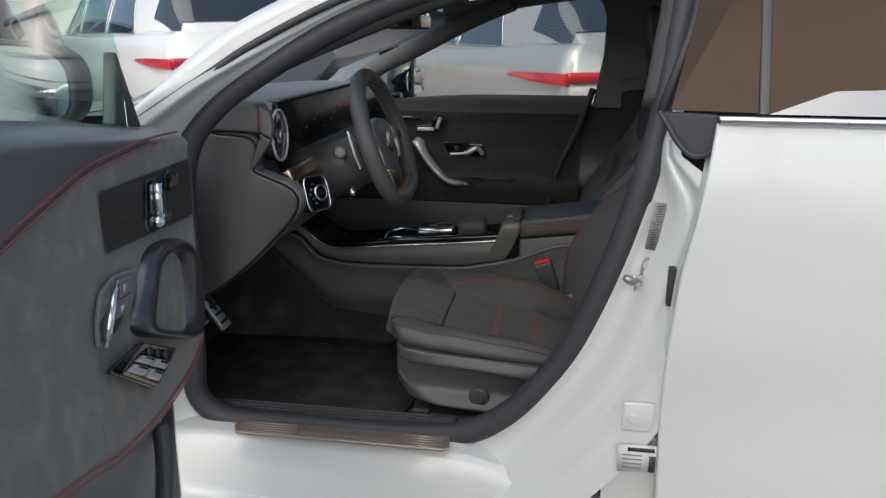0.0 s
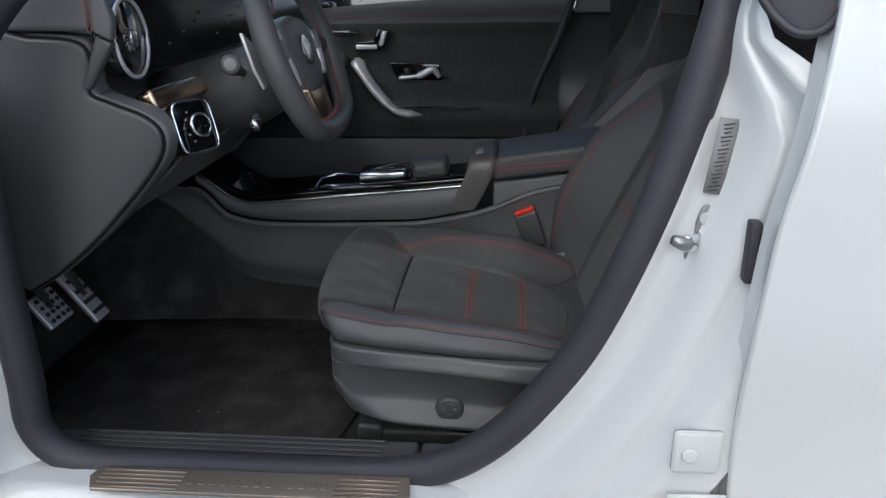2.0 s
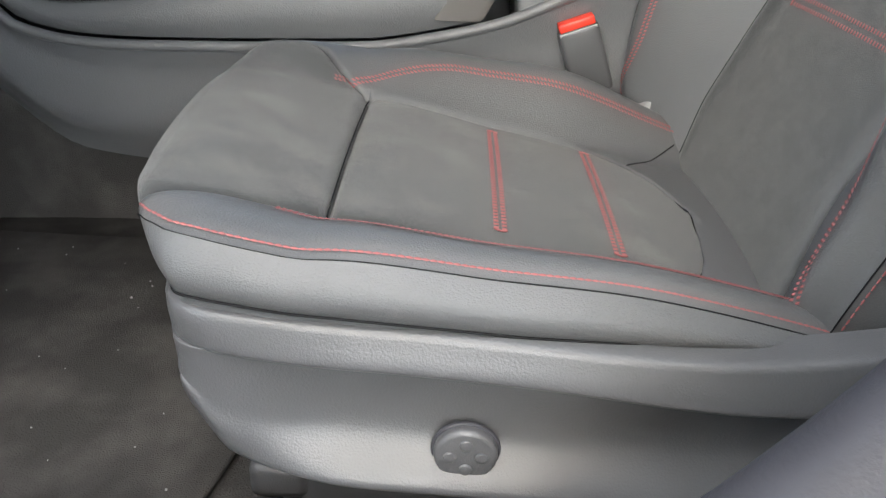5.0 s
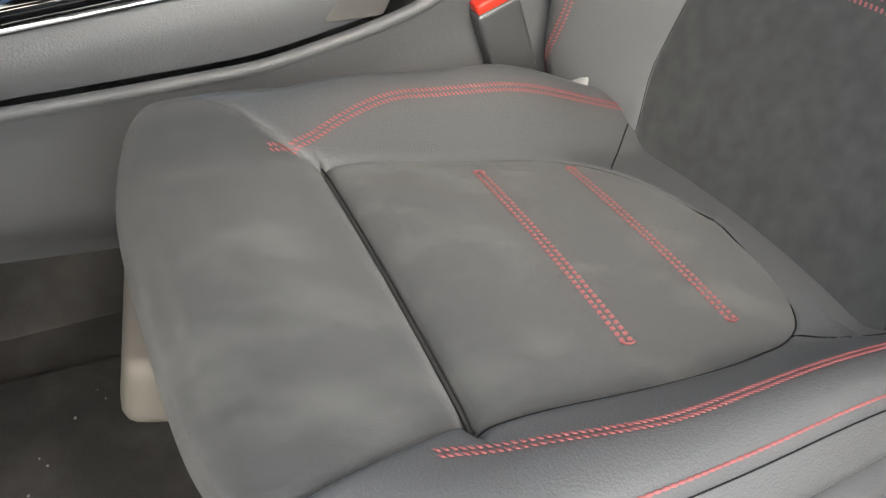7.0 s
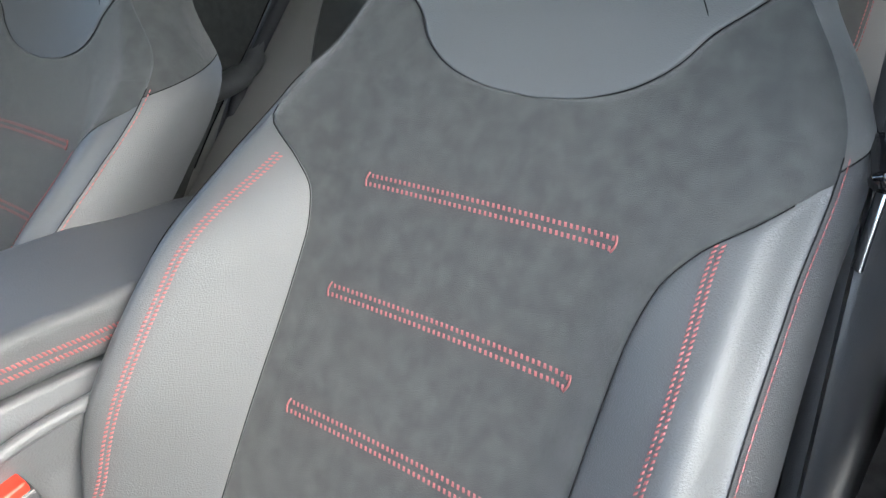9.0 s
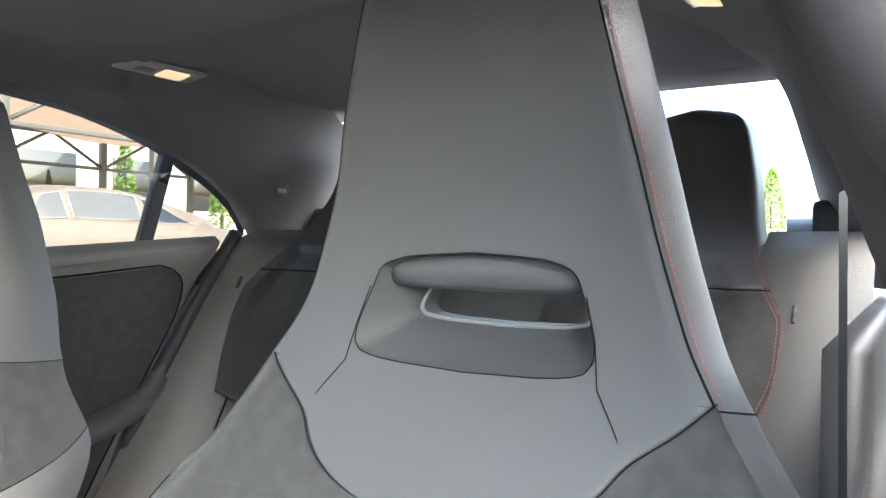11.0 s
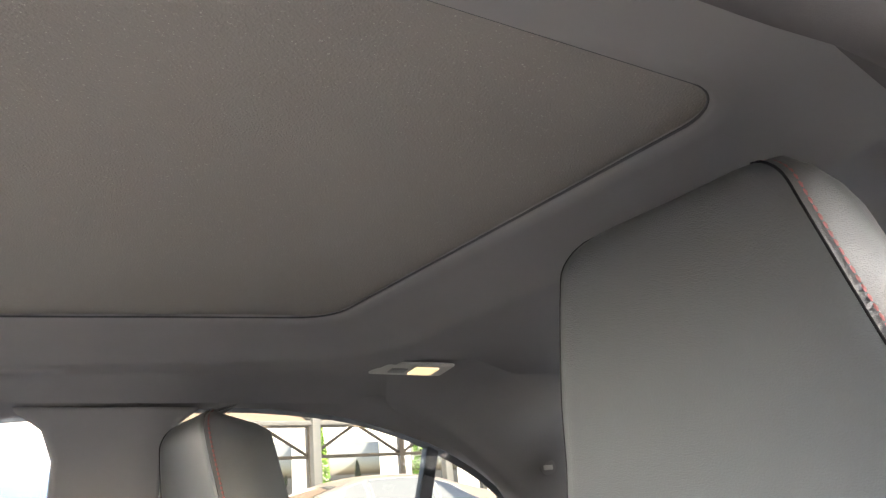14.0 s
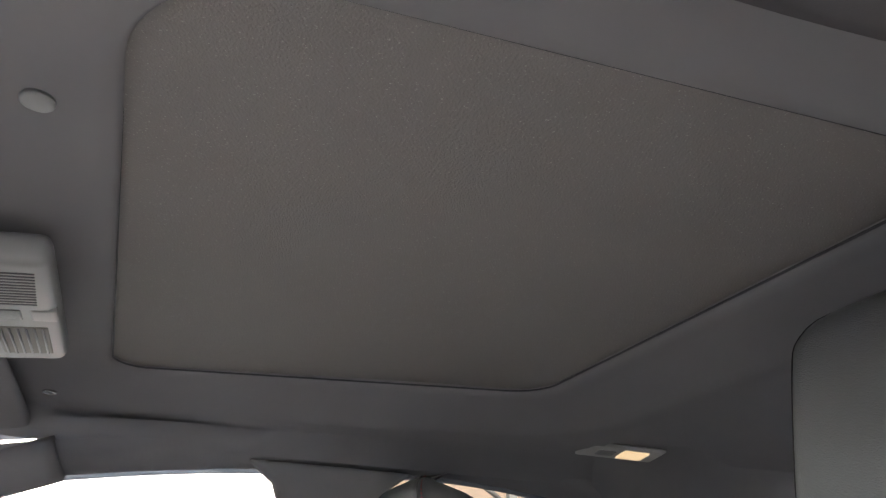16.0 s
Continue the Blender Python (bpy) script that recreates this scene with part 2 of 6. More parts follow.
def normals(fn, keys, towards):
    """Normals of the sheet fn(u, v) at keys, on the side of a direction."""
    out = []
    for u, v in keys:
        p = fn(u, v)
        n = (fn(u + 0.004, v) - p).cross(fn(u, v + 0.002) - p).normalized()
        out.append(n if n.dot(Vector(towards)) > 0 else -n)
    return out


def stitches(pts, normal, gap=0.0055, length=0.004, r=0.0009, rows=(0.0,), bm=None, lift=0.0005):
    """Single stitches along a line, in one or more rows beside it."""
    bm = bm or bmesh.new()
    pts = [Vector(p) for p in pts]
    ns = [Vector(q) for q in normal] if isinstance(normal, list) else [Vector(normal)] * len(pts)
    carry = 0.0
    for a, b, n in zip(pts, pts[1:], ns):
        d = b - a
        run = d.length
        if run < 1e-6:
            continue
        d.normalize()
        side = d.cross(n).normalized()
        up = side.cross(d)
        at = carry
        while at < run:
            for off in rows:
                c = a + d * at + side * off + up * lift
                q = [c - d * length / 2, c + d * length / 2]
                vs = []
                for k, (base, fat) in enumerate(((q[0], 0.55), ((q[0] + q[1]) / 2, 1.0), (q[1], 0.55))):
                    vs.append([bm.verts.new(base + side * r * fat), bm.verts.new(base + up * r * 0.9 * fat), bm.verts.new(base - side * r * fat)])
                for x, y in zip(vs, vs[1:]):
                    bm.faces.new((x[0], x[1], y[1], y[0])), bm.faces.new((x[1], x[2], y[2], y[1]))
            at += gap
        carry = at - run
    return bm


def ladder(pts, normal, pitch=0.0052, run=0.0036, wide=0.0052, rows=(-0.0042, 0.0042), slant=0.25, lift=0.0004, high=0.0008):
    """Rows of short thick cross stitches along a line, each a small pillow."""
    bm = bmesh.new()
    pts = [Vector(p) for p in pts]
    ns = [Vector(q) for q in normal] if isinstance(normal, list) else [Vector(normal)] * len(pts)
    carry = pitch / 2
    for a, b, n in zip(pts, pts[1:], ns):
        d = b - a
        length = d.length
        if length < 1e-6:
            continue
        d.normalize()
        side = d.cross(n).normalized()
        up = side.cross(d)
        up = up if up.dot(n) > 0 else -up
        at = carry
        while at < length:
            for off in rows:
                c = a + d * at + side * off + up * lift
                w, h = side * wide / 2 + d * slant * wide / 2, d * run / 2
                base = [bm.verts.new(c + e) for e in (-w - h, w - h, w + h, -w + h)]
                top = [bm.verts.new(c + e + up * high) for e in (-w * 0.6, w * 0.6)]
                bm.faces.new((base[0], base[1], top[1], top[0])), bm.faces.new((base[2], base[3], top[0], top[1]))
                bm.faces.new((base[1], base[2], top[1])), bm.faces.new((base[3], base[0], top[0]))
            at += pitch
        carry = at - length
    return bm


MID = 2.39  # the car's middle line (y); the nose points to -x

# ---- ground, canopy, distance ----
part("ground", box((0, 2, -0.05), (600, 600, 0.1), 0), ASPHALT)["kind"] = "structure"
tagged(bpy.data.objects["ground"], "pale grey paving of a car park", "ground")


# ---- seats ----
def line_end(p, q, normal, half):
    """The short stitch that closes a double stitched line at its end p."""
    bm = bmesh.new()
    d = (p - q).normalized()
    side = d.cross(Vector(normal)).normalized()
    up = side.cross(d)
    up = up if up.dot(Vector(normal)) > 0 else -up
    tube([p + side * k * half + d * 0.002 * (1 - k * k) + up * 0.001 for k in (-1, -0.5, 0, 0.5, 1)], 0.0009, 5, bm=bm)
    return bm


def seat(name, mid, flip, label):
    """A sport seat with an integral headrest. mid: its middle line; flip: 1 where the outer side is towards -y."""
    ob = thing(name, (0.1, mid, 0.12), label, "car seat", "front seats")
    P = lambda x, s, z: Vector((x, mid + s * flip, z))  # s: sideways, outer side negative
    ax = spline([(0, -0.085), (0.08, -0.118), (0.16, -0.136), (0.24, -0.13), (0.32, -0.105), (0.42, -0.058), (0.55, 0.0), (0.585, 0.022), (0.62, 0.045), (0.75, 0.15), (0.9, 0.3), (1, 0.43)])
    az = spline([(0, 0.458), (0.08, 0.472), (0.16, 0.498), (0.24, 0.523), (0.32, 0.531), (0.42, 0.526), (0.55, 0.512), (0.585, 0.506), (0.62, 0.503), (0.75, 0.474), (0.9, 0.437), (1, 0.405)])
    rise = spline([(-0.17, 0.004), (-0.08, 0.012), (0.02, 0.024), (0.12, 0.038), (0.25, 0.05), (0.36, 0.045), (0.43, 0.03)])
    inset = {-1: spline([(0.585, 0.138), (0.8, 0.14), (0.868, 0.137), (0.897, 0.128), (0.917, 0.104), (0.926, 0.06), (0.93, 0.0)]), 1: spline([(0.585, 0.138), (0.8, 0.140), (0.85, 0.130), (0.885, 0.108), (0.908, 0.078), (0.923, 0.036), (0.93, 0.0)])}
    padw = spline([(0, 0.15), (0.16, 0.158), (0.3, 0.158), (0.42, 0.15), (0.52, 0.138), (0.585, 0.130)])
    nose = spline([(0, 0.148), (0.13, 0.150), (0.207, 0.155), (0.246, 0.164), (0.285, 0.175), (0.323, 0.184), (0.362, 0.192), (0.40, 0.202), (0.44, 0.208), (0.52, 0.216), (0.58, 0.221), (0.7, 0.226), (1, 0.226)])
    edge = lambda a, s=1: 0.226 - (0.038 * min(1, max(0, (0.38 - a) / 0.24)) ** 2 if s > 0 else 0.226 - nose(a))
    inner = spline([(0, 0.19), (0.16, 0.197), (0.3, 0.222), (0.4, 0.224), (0.47, 0.205), (0.53, 0.17), (0.585, 0.140)])
    border = lambda a, s=-1: inset[1 if s > 0 else -1](a) if a >= 0.585 else min(inner(a), edge(a) - 0.001) if s > 0 else min(padw(a), edge(a, -1) - 0.004)

    def top(a, s):
        q, x = abs(s), ax(a)
        e = q * 0.226 / edge(a, -1) if s < 0 else q
        lift = rise(x) * (smooth(0.132, 0.212, e) - 0.15 * smooth(0.21, 0.23, e)) * ((1.25 - 0.5 * smooth(0.2, 0.4, x)) if s > 0 else 1.04)
        x -= (0.07 * s - 0.012) * smooth(0.5, 0.2, a)
        x += 0.022 * ((q if s > 0 else 0.86 * e) / 0.2) ** 4 * smooth(0.42, 0.2, a)
        groove = (0.008 - 0.004 * smooth(0.8, 0.88, a)) * math.exp(-abs(q - border(a, s)) / 0.0035) * (1 if s < 0 or a > 0.585 else smooth(0.40, 0.5, a)) if border(a) > 0.02 else 0
        crease = 0.016 * math.exp(-abs(ax(a) - 0.022) / 0.003) * smooth(0.155, 0.13, q) if a > 0.4 else 0
        crown = 0.006 * (1 - (q / 0.14) ** 2) if q < 0.14 else 0
        lift += 0.011 * max(0, 1 - (q / 0.18) ** 2) * smooth(0.08, 0.25, a) * smooth(0.57, 0.4, a)
        if s < 0:
            lift -= 0.0095 * smooth(0.165, 0.226, e) ** 1.5 * smooth(0.06, 0.36, a)
        s += -0.05 + 0.1 * (ax(a) - 0.02)
        return P(x, s, az(a) + lift - groove - crease + crown * (1 if a > 0.3 else 0))

    clustered = lambda a, b, n: [a + (b - a) * (0.5 - 0.5 * math.cos(math.pi * k / n)) for k in range(n + 1)]
    cushion = part("cushion", patch(lambda a, v: top(a, v * border(a, v)), clustered(0.586, 0.9299, 60), clustered(-1, 1, 44)), SEATSUEDE, ob, "black suede seat centre with two red stitched lines")
    part("front_pad", patch(lambda a, v: top(a, v * border(a, v)), clustered(0.0, 0.5855, 60), clustered(-1, 1, 44)), SEATSUEDE, ob, "black suede thigh pad")
    for sgn in (-1, 1):
        part("seat_bolster", patch(lambda a, v: top(a, sgn * (border(a, sgn) + (edge(a, sgn) - border(a, sgn)) * v)), clustered(0, 0.585, 40) + clustered(0.586, 1, 60), clustered(0, 1, 26)), LEATHER, ob, "black leather side bolster")
        low = spline([(-0.17, 0.45), (-0.12, 0.462), (-0.07, 0.484), (0.095, 0.47), (0.17, 0.46), (0.3, 0.451), (0.43, 0.455)])

        def wall(a, v):
            p = top(a, sgn * edge(a, sgn))
            z1 = min(low(p.x) - 0.006, p.z - 0.004)
            out = 0.012 * math.sin(math.pi * min(1, v * 1.15)) + 0.004 * v
            out *= smooth(0.12, 0.3, a)
            return Vector((p.x + 0.05 * v * smooth(-0.05, -0.12, p.x), p.y + sgn * flip * out, p.z + (z1 - p.z) * v))

        part("side_panel", patch(wall, clustered(0.05, 1, 70), [k / 10 for k in range(11)]), LEATHER, ob, "black leather cushion side")
        part("welt", tube([wall(0.16 + 0.83 * k / 60, 0.74) + Vector((0, sgn * flip * 0.0009, 0)) for k in range(61)], 0.0009, 6), SEAM, ob, "dark welt seam")
        pipe = [top(0.195 + 0.805 * k / 90, sgn * (edge(0.195 + 0.805 * k / 90, sgn) - 0.003)) + Vector((0, 0, 0.0012)) for k in range(91)]
        if sgn < 0:
            part("piping", tube([p + Vector((0, sgn * flip * 0.0025, -0.002)) for p in pipe], 0.0005, 6), SEAM, ob, "dark seam below the stitches")
            part("stitching", stitches([p + Vector((0, -sgn * flip * 0.004, 0.001)) for p in pipe], (0, 0, 1), 0.0050, 0.0047, 0.0013), RED, ob, "red seam stitches")
        first = 0.535 if sgn < 0 else 0.52
        keys = [(first + (0.985 - first) * k / 69, sgn * (0.154 + 0.034 * smooth(0.52, 0.72, first + (0.985 - first) * k / 69))) for k in range(70)]
        part("stitching", ladder([top(*q) for q in keys], normals(top, keys, (0, 0, 1)), 0.0042, 0.0024, 0.0036, (-0.0028, 0.0028), 0.6, 0.0012), RED, ob, "double red seam stitches")
    for x0, n in ((0.150, 0), (0.247, 1)):
        a = min((abs(ax(k / 500) - x0), k / 500) for k in range(250, 500))[1]
        line = [top(a, -0.108 + 0.216 * k / 40) + Vector((0, 0, 0.0006)) for k in range(41)]
        part("stitching", ladder(line, (0.25, 0, 1), 0.0052, 0.0033, 0.0042, (-0.0034, 0.0034)), RED, cushion, "red stitched line")
        for p, q in ((line[0], line[1]), (line[-1], line[-2])):
            part("stitching", line_end(p, q, (0.25, 0, 1), 0.0054), RED, cushion, "red line end stitch")

    for sgn in (-1, 1):
        part("seam", tube([top(0.892 + 0.058 * k / 12, sgn * (border(0.892, sgn) + (0.17 - border(0.892, sgn)) * k / 12)) + Vector((0, 0, 0.0004)) for k in range(13)], 0.0008, 6), SEAM, ob, "dark bolster seam")
    dark = [top(0.5855, 0.139 * (k / 30 - 1)) + Vector((0, 0, 0.010)) for k in range(61)]
    part("seam", tube(dark, 0.0007, 6), SEAM, cushion, "dark crease")
    for sgn in (-1, 1):
        part("seam", tube([top(0.588 + 0.3415 * k / 60, sgn * border(0.588 + 0.3415 * k / 60, sgn)) + Vector((0, 0, 0.0015)) for k in range(61)], 0.0006, 6), SEAM, cushion, "dark seam")

    # plastic base at the outer side
    zt = spline([(-0.1, 0.482), (0.1, 0.468), (0.3, 0.452), (0.46, 0.470)])
    zl = spline([(-0.09, 0.451), (0.06, 0.445), (0.17, 0.435), (0.33, 0.418), (0.46, 0.418)])
    zb = spline([(-0.09, 0.395), (-0.06, 0.379), (-0.037, 0.356), (0.06, 0.339), (0.26, 0.329), (0.46, 0.328)])
    plan = curve_points([(-0.005, -0.12, 0), (-0.058, -0.17, 0), (-0.078, -0.22, 0), (-0.075, -0.255, 0), (-0.048, -0.277, 0), (0.005, -0.283, 0), (0.15, -0.283, 0), (0.3, -0.283, 0), (0.46, -0.278, 0)], 8)
    rows = []
    for p in plan:
        x, s = p.x, p.y
        k = smooth(-0.07, 0.05, x)
        lip, flare = 0.005 - 0.008 * k, 0.010 - 0.014 * k
        prof = [(0.034, zt(x) + 0.005), (0.010, zt(x) + 0.004), (0.004, zt(x) + 0.001), (0.003, zt(x) - 0.006), (lip, zl(x) + 0.008), (lip, zl(x) + 0.003), (lip + 0.001, zl(x) + 0.001), (lip + 0.003, zl(x)), (0.003 + 0.017 * k, zl(x) + 0.001), (0.004 + 0.020 * k, zl(x) - 0.002), (0.005 + 0.020 * k, zl(x) - 0.016), (0.005 + 0.019 * k, zl(x) * 0.45 + zb(x) * 0.55), (0.004 + 0.016 * k, zb(x) + 0.036), (0.002 + 0.008 * k, zb(x) + 0.024), (flare, zb(x) + 0.010), (flare, zb(x) + 0.005), (flare + 0.008, zb(x) - 0.001), (0.03, zb(x) - 0.002)]
        rows.append([P(x + (d if s > -0.26 else 0) * 0.6, s + d, z) for d, z in prof])
    base = part("seat_base", skin(rows, False), SEATPLASTIC, ob, "black moulded plastic seat base", subsurf=1)
    kc = P(0.127, -0.270, 0.369)
    out = Vector((0, -flip, 0))
    part("knob_gap", disc(kc - out * 0.002, out, 0.0245, 0.003, 0.001), RUBBER, base, "dark gap round the knob")
    knob = part("knob", disc(kc - out * 0.004, out, 0.0225, 0.012, 0.004), SEATPLASTIC, base, "round lumbar control")
    for dx, dz in ((0, 0.011), (0, -0.011), (0.011, 0), (-0.011, 0)):
        part("button", disc(kc + Vector((dx, 0, dz)) + out * 0.0065, out, 0.0048, 0.003, 0.0012, 14), SEATPLASTIC, knob)
    part("inner_base", box(P(0.17, 0.2, 0.38), (0.46, 0.1, 0.12), 0.03), PLASTIC, ob)
    part("front_cover", box(P(-0.118, 0.03, 0.440), (0.05, 0.15, 0.058), 0.018, (0, 15, -6), seg=4), PALE, ob, "pale plastic cover under the thigh pad")
    part("front_base", box(P(-0.02, 0.0, 0.40), (0.1, 0.40, 0.09), 0.03), PLASTIC, ob)
    for s in (-0.2, 0.2):
        part("rail", box(P(0.25, s, 0.275), (0.54, 0.055, 0.035), 0.008), PLASTIC, ob, "seat rail")
        part("rail_foot", box(P(-0.02, s, 0.285), (0.05, 0.06, 0.035), 0.010), PLASTIC, ob)

    # backrest
    bx = spline([(0.40, 0.362), (0.45, 0.383), (0.52, 0.415), (0.608, 0.456), (0.705, 0.504), (0.80, 0.55), (0.9, 0.6), (0.95, 0.624), (1.0, 0.644), (1.06, 0.655), (1.12, 0.655), (1.2, 0.645), (1.285, 0.64), (1.302, 0.645), (1.314, 0.662), (1.318, 0.70)])
    wide = spline([(0.40, 0.235), (0.5, 0.252), (0.65, 0.258), (0.8, 0.252), (0.88, 0.242), (0.93, 0.222), (0.985, 0.188), (1.03, 0.163), (1.1, 0.14), (1.2, 0.116), (1.27, 0.099), (1.288, 0.094), (1.302, 0.083), (1.312, 0.066), (1.318, 0.045)])
    fwd = spline([(0.40, 0.02), (0.5, 0.06), (0.62, 0.082), (0.72, 0.075), (0.80, 0.045), (0.86, 0.018), (0.92, 0.0), (1.33, 0.0)])
    ins = spline([(0.40, 0.15), (0.45, 0.152), (0.52, 0.153), (0.65, 0.154), (0.74, 0.157), (0.78, 0.165), (0.81, 0.185), (0.845, 0.225), (0.865, 0.2415), (0.88, 0.242)])
    bib = spline([(0.888, 0.0), (0.8895, 0.03), (0.893, 0.055), (0.905, 0.09), (0.925, 0.118), (0.945, 0.134), (0.97, 0.165), (0.99, 0.186)])
    hole = spline([(0.99, 0.0), (0.993, 0.07), (0.999, 0.097), (1.01, 0.103), (1.052, 0.091), (1.066, 0.084), (1.075, 0.06), (1.079, 0.0)])

    def back(z, s):
        q, w = abs(s), wide(z)
        if s > 0:
            s *= (1 + 0.1 * smooth(0.98, 0.86, z)) * (1 - 0.12 * smooth(0.5, 0.42, z) * smooth(0.23, 0.15, q))
        else:
            s *= (1 - 0.04 * smooth(0.9, 0.8, z)) * (1 + 0.2 * smooth(0.53, 0.4, z) * smooth(0.235, 0.15, q))
        f = fwd(z) * (smooth(0.10, 0.255, q) * (0.62 + 0.38 * smooth(0.52, 0.66, z)) if s < 0 else 1.4 * smooth(0.135, 0.24, q))
        bound = ins(z) if z < 0.875 else 0
        groove = (0.008 - 0.004 * smooth(0.8, 0.88, a)) * math.exp(-abs(q - bound) / 0.0035) if bound and bound < 0.24 else 0
        if 0.885 < z < 0.99:
            groove += 0.006 * math.exp(-abs(q - bib(z)) / 0.003)
        turnin = (0.03 - 0.027 * smooth(0.9, 1.0, z)) * smooth(w - (0.04 - 0.024 * smooth(0.9, 1.0, z)), w, q) ** 2
        hug = (0.012 + 0.008 * smooth(0.82, 0.97, z)) * (q / 0.15) ** 2
        return P(bx(z) - f - hug * 0.5 + groove * 0.9 + turnin, s, z + groove * 0.3)

    centre = part("backrest", patch(lambda z, v: back(z, v * ins(z)), [0.40 + 0.445 * k / 60 for k in range(61)], clustered(-1, 1, 48)), SUEDE, ob, "black suede backrest centre with three red stitched lines")
    up = bmesh.new()
    for sgn in (-1, 1):
        patch(lambda z, v: back(z, sgn * (bib(z) + (wide(z) - bib(z)) * v)), clustered(0.8881, 0.99, 24), clustered(0, 1, 26), up)
    patch(lambda z, v: back(z, v * (ins(z) if z < 0.865 else wide(z))), [0.845, 0.852, 0.858, 0.865, 0.873, 0.88, 0.888], clustered(-1, 1, 52), up)
    part("shoulder", up, SUEDE, centre, "black suede shoulder panel")
    head = bmesh.new()
    patch(lambda z, v: back(z, v * bib(z)), clustered(0.8881, 0.99, 24), clustered(-1, 1, 40), head)
    for sgn in (-1, 1):
        patch(lambda z, v: back(z, sgn * (hole(z) + (min(bib(z), wide(z)) - hole(z)) * v)), clustered(0.99, 1.079, 36), clustered(0, 1, 18), head)
    patch(lambda z, v: back(z, v * wide(z)), [1.079, 1.084, 1.09, 1.1, 1.12, 1.15, 1.18, 1.21, 1.24, 1.265, 1.28, 1.29, 1.297, 1.304, 1.309, 1.313, 1.316, 1.318], clustered(-1, 1, 40), head)
    hr = part("headrest", head, LEATHER, ob, "black leather integral headrest with an opening")
    tun = []
    ringz = clustered(0.99, 1.079, 30)
    loop = [(z, hole(z)) for z in ringz] + [(z, -hole(z)) for z in ringz[-2:0:-1]]
    for dep, shrink, tall, dz in ((0.0, 1.0, 1.0, 0), (0.006, 0.985, 0.99, 0.0), (0.03, 0.88, 0.80, 0.004), (0.05, 0.80, 0.66, 0.008), (0.062, 0.77, 0.56, 0.010), (0.085, 0.76, 0.54, 0.010)):
        tun.append([back(z, s * shrink) + Vector((dep, 0, (1.036 - z) * (1 - tall) + dz)) for z, s in loop])
    # Grey tube paints the rear window's light on the opening's lip.
    part("lit_lip", tube([p + Vector((-0.002, 0, 0)) for p in tun[4]], 0.0022, 6, True, up=(1, 0, 0)), GREY, hr, "lip round the opening, paled for rear window light")
    part("opening", skin(tun), LEATHER, hr)
    roll = [back(1.07, s) + Vector((0.021, 0, -0.004 - 0.6 * s * s)) for s in [-0.084 + 0.168 * k / 24 for k in range(25)]]
    part("pad", tube(roll, [0.004 + 0.0115 * math.sin(math.pi * min(max(k / 24, 0.03), 0.97)) ** 0.3 for k in range(25)], 14, flatten=1.15), LEATHER, hr, "padded roll over the opening")
    part("seam", tube([p - Vector((0.0005, 0, 0)) for p in tun[0]], 0.0005, 6, True, up=(1, 0, 0)), SEAM, hr, "dark seam round the opening")
    for sgn in (-1, 1):
        part("back_bolster", patch(lambda z, v: back(z, sgn * (ins(z) + (wide(z) - ins(z)) * v)), [0.40 + 0.465 * k / 60 for k in range(61)], clustered(0, 1, 28)), LEATHER, ob, "black leather backrest bolster")

        def flank(z, v):
            p = back(z, sgn * wide(z))
            thick = (0.085 + 0.09 * smooth(1.0, 0.5, z)) * (0.02 + 0.98 * smooth(1.32, 1.27, z))
            o = 0.012 * math.sin(math.pi * v)
            return Vector((p.x + thick * v, p.y + sgn * flip * o, p.z - 0.02 * v * smooth(1.2, 0.9, z)))

        part("back_side", patch(lambda u, v: flank(0.40 + (0.472 + 0.05 * v) * u, v), [k / 36 for k in range(37)], [k / 8 for k in range(9)]), LEATHER, ob, "black leather backrest side")
        part("wing_side", patch(lambda u, v: flank(0.987 - (0.115 - 0.05 * v) * u, v), [k / 12 for k in range(13)], [k / 8 for k in range(9)]), SUEDE, ob, "black suede side of the shoulder wing")
        part("headrest_side", patch(flank, [0.987 + 0.331 * k / 30 for k in range(31)], [k / 8 for k in range(9)]), LEATHER, ob, "black leather side of the headrest")
        for z, lean in ((0.872, 0.05), (0.987, 0.0)):
            part("seam", tube([flank(z + lean * k / 8, k / 8) + Vector((0, sgn * flip * 0.0003, 0)) for k in range(9)], 0.0006, 6), SEAM, ob, "dark seam")
        zs = [0.43 + (0.383 if sgn > 0 else 0.392) * k / 80 for k in range(81)]
        keys = [(z, sgn * (0.203 + (0.012 if sgn > 0 else 0.009) - 0.012 * smooth(0.72, 0.84, z) - (0.012 if sgn > 0 else 0) * smooth(0.75, 0.84, z) + 0.012 * smooth(0.55, 0.45, z))) for z in zs]
        part("stitching", ladder([back(*q) for q in keys], normals(back, keys, (-1, 0, 0.3)), 0.0042, 0.0024, 0.0030, (-0.0026, 0.0026), 0.6, 0.0014), RED, ob, "double red seam stitches")
        pipe = [back(0.42 + 0.46 * k / 80, sgn * (wide(0.42 + 0.46 * k / 80) - 0.002)) + Vector((0.0, sgn * flip * 0.002, 0)) for k in range(81)]
        part("piping", tube(pipe, 0.0006, 6, up=(1, 0, 0)), SEAM, ob, "dark seam beside the stitches")
        part("stitching", stitches([p + Vector((0.004, sgn * flip * 0.0025, 0)) for p in pipe], (-0.3, sgn * flip, 0), 0.006, 0.0048), RED, ob, "red seam stitches")
        hp = [back(0.99 + 0.322 * k / 60, sgn * (wide(0.99 + 0.322 * k / 60) - 0.001)) for k in range(61)]
        part("piping", tube([p - Vector((0.0006, -sgn * flip * 0.0006, 0)) for p in hp], 0.0009 if sgn < 0 else 0.0004, 6, up=(1, 0, 0)), SEAM, hr, "dark seam beside the stitches")
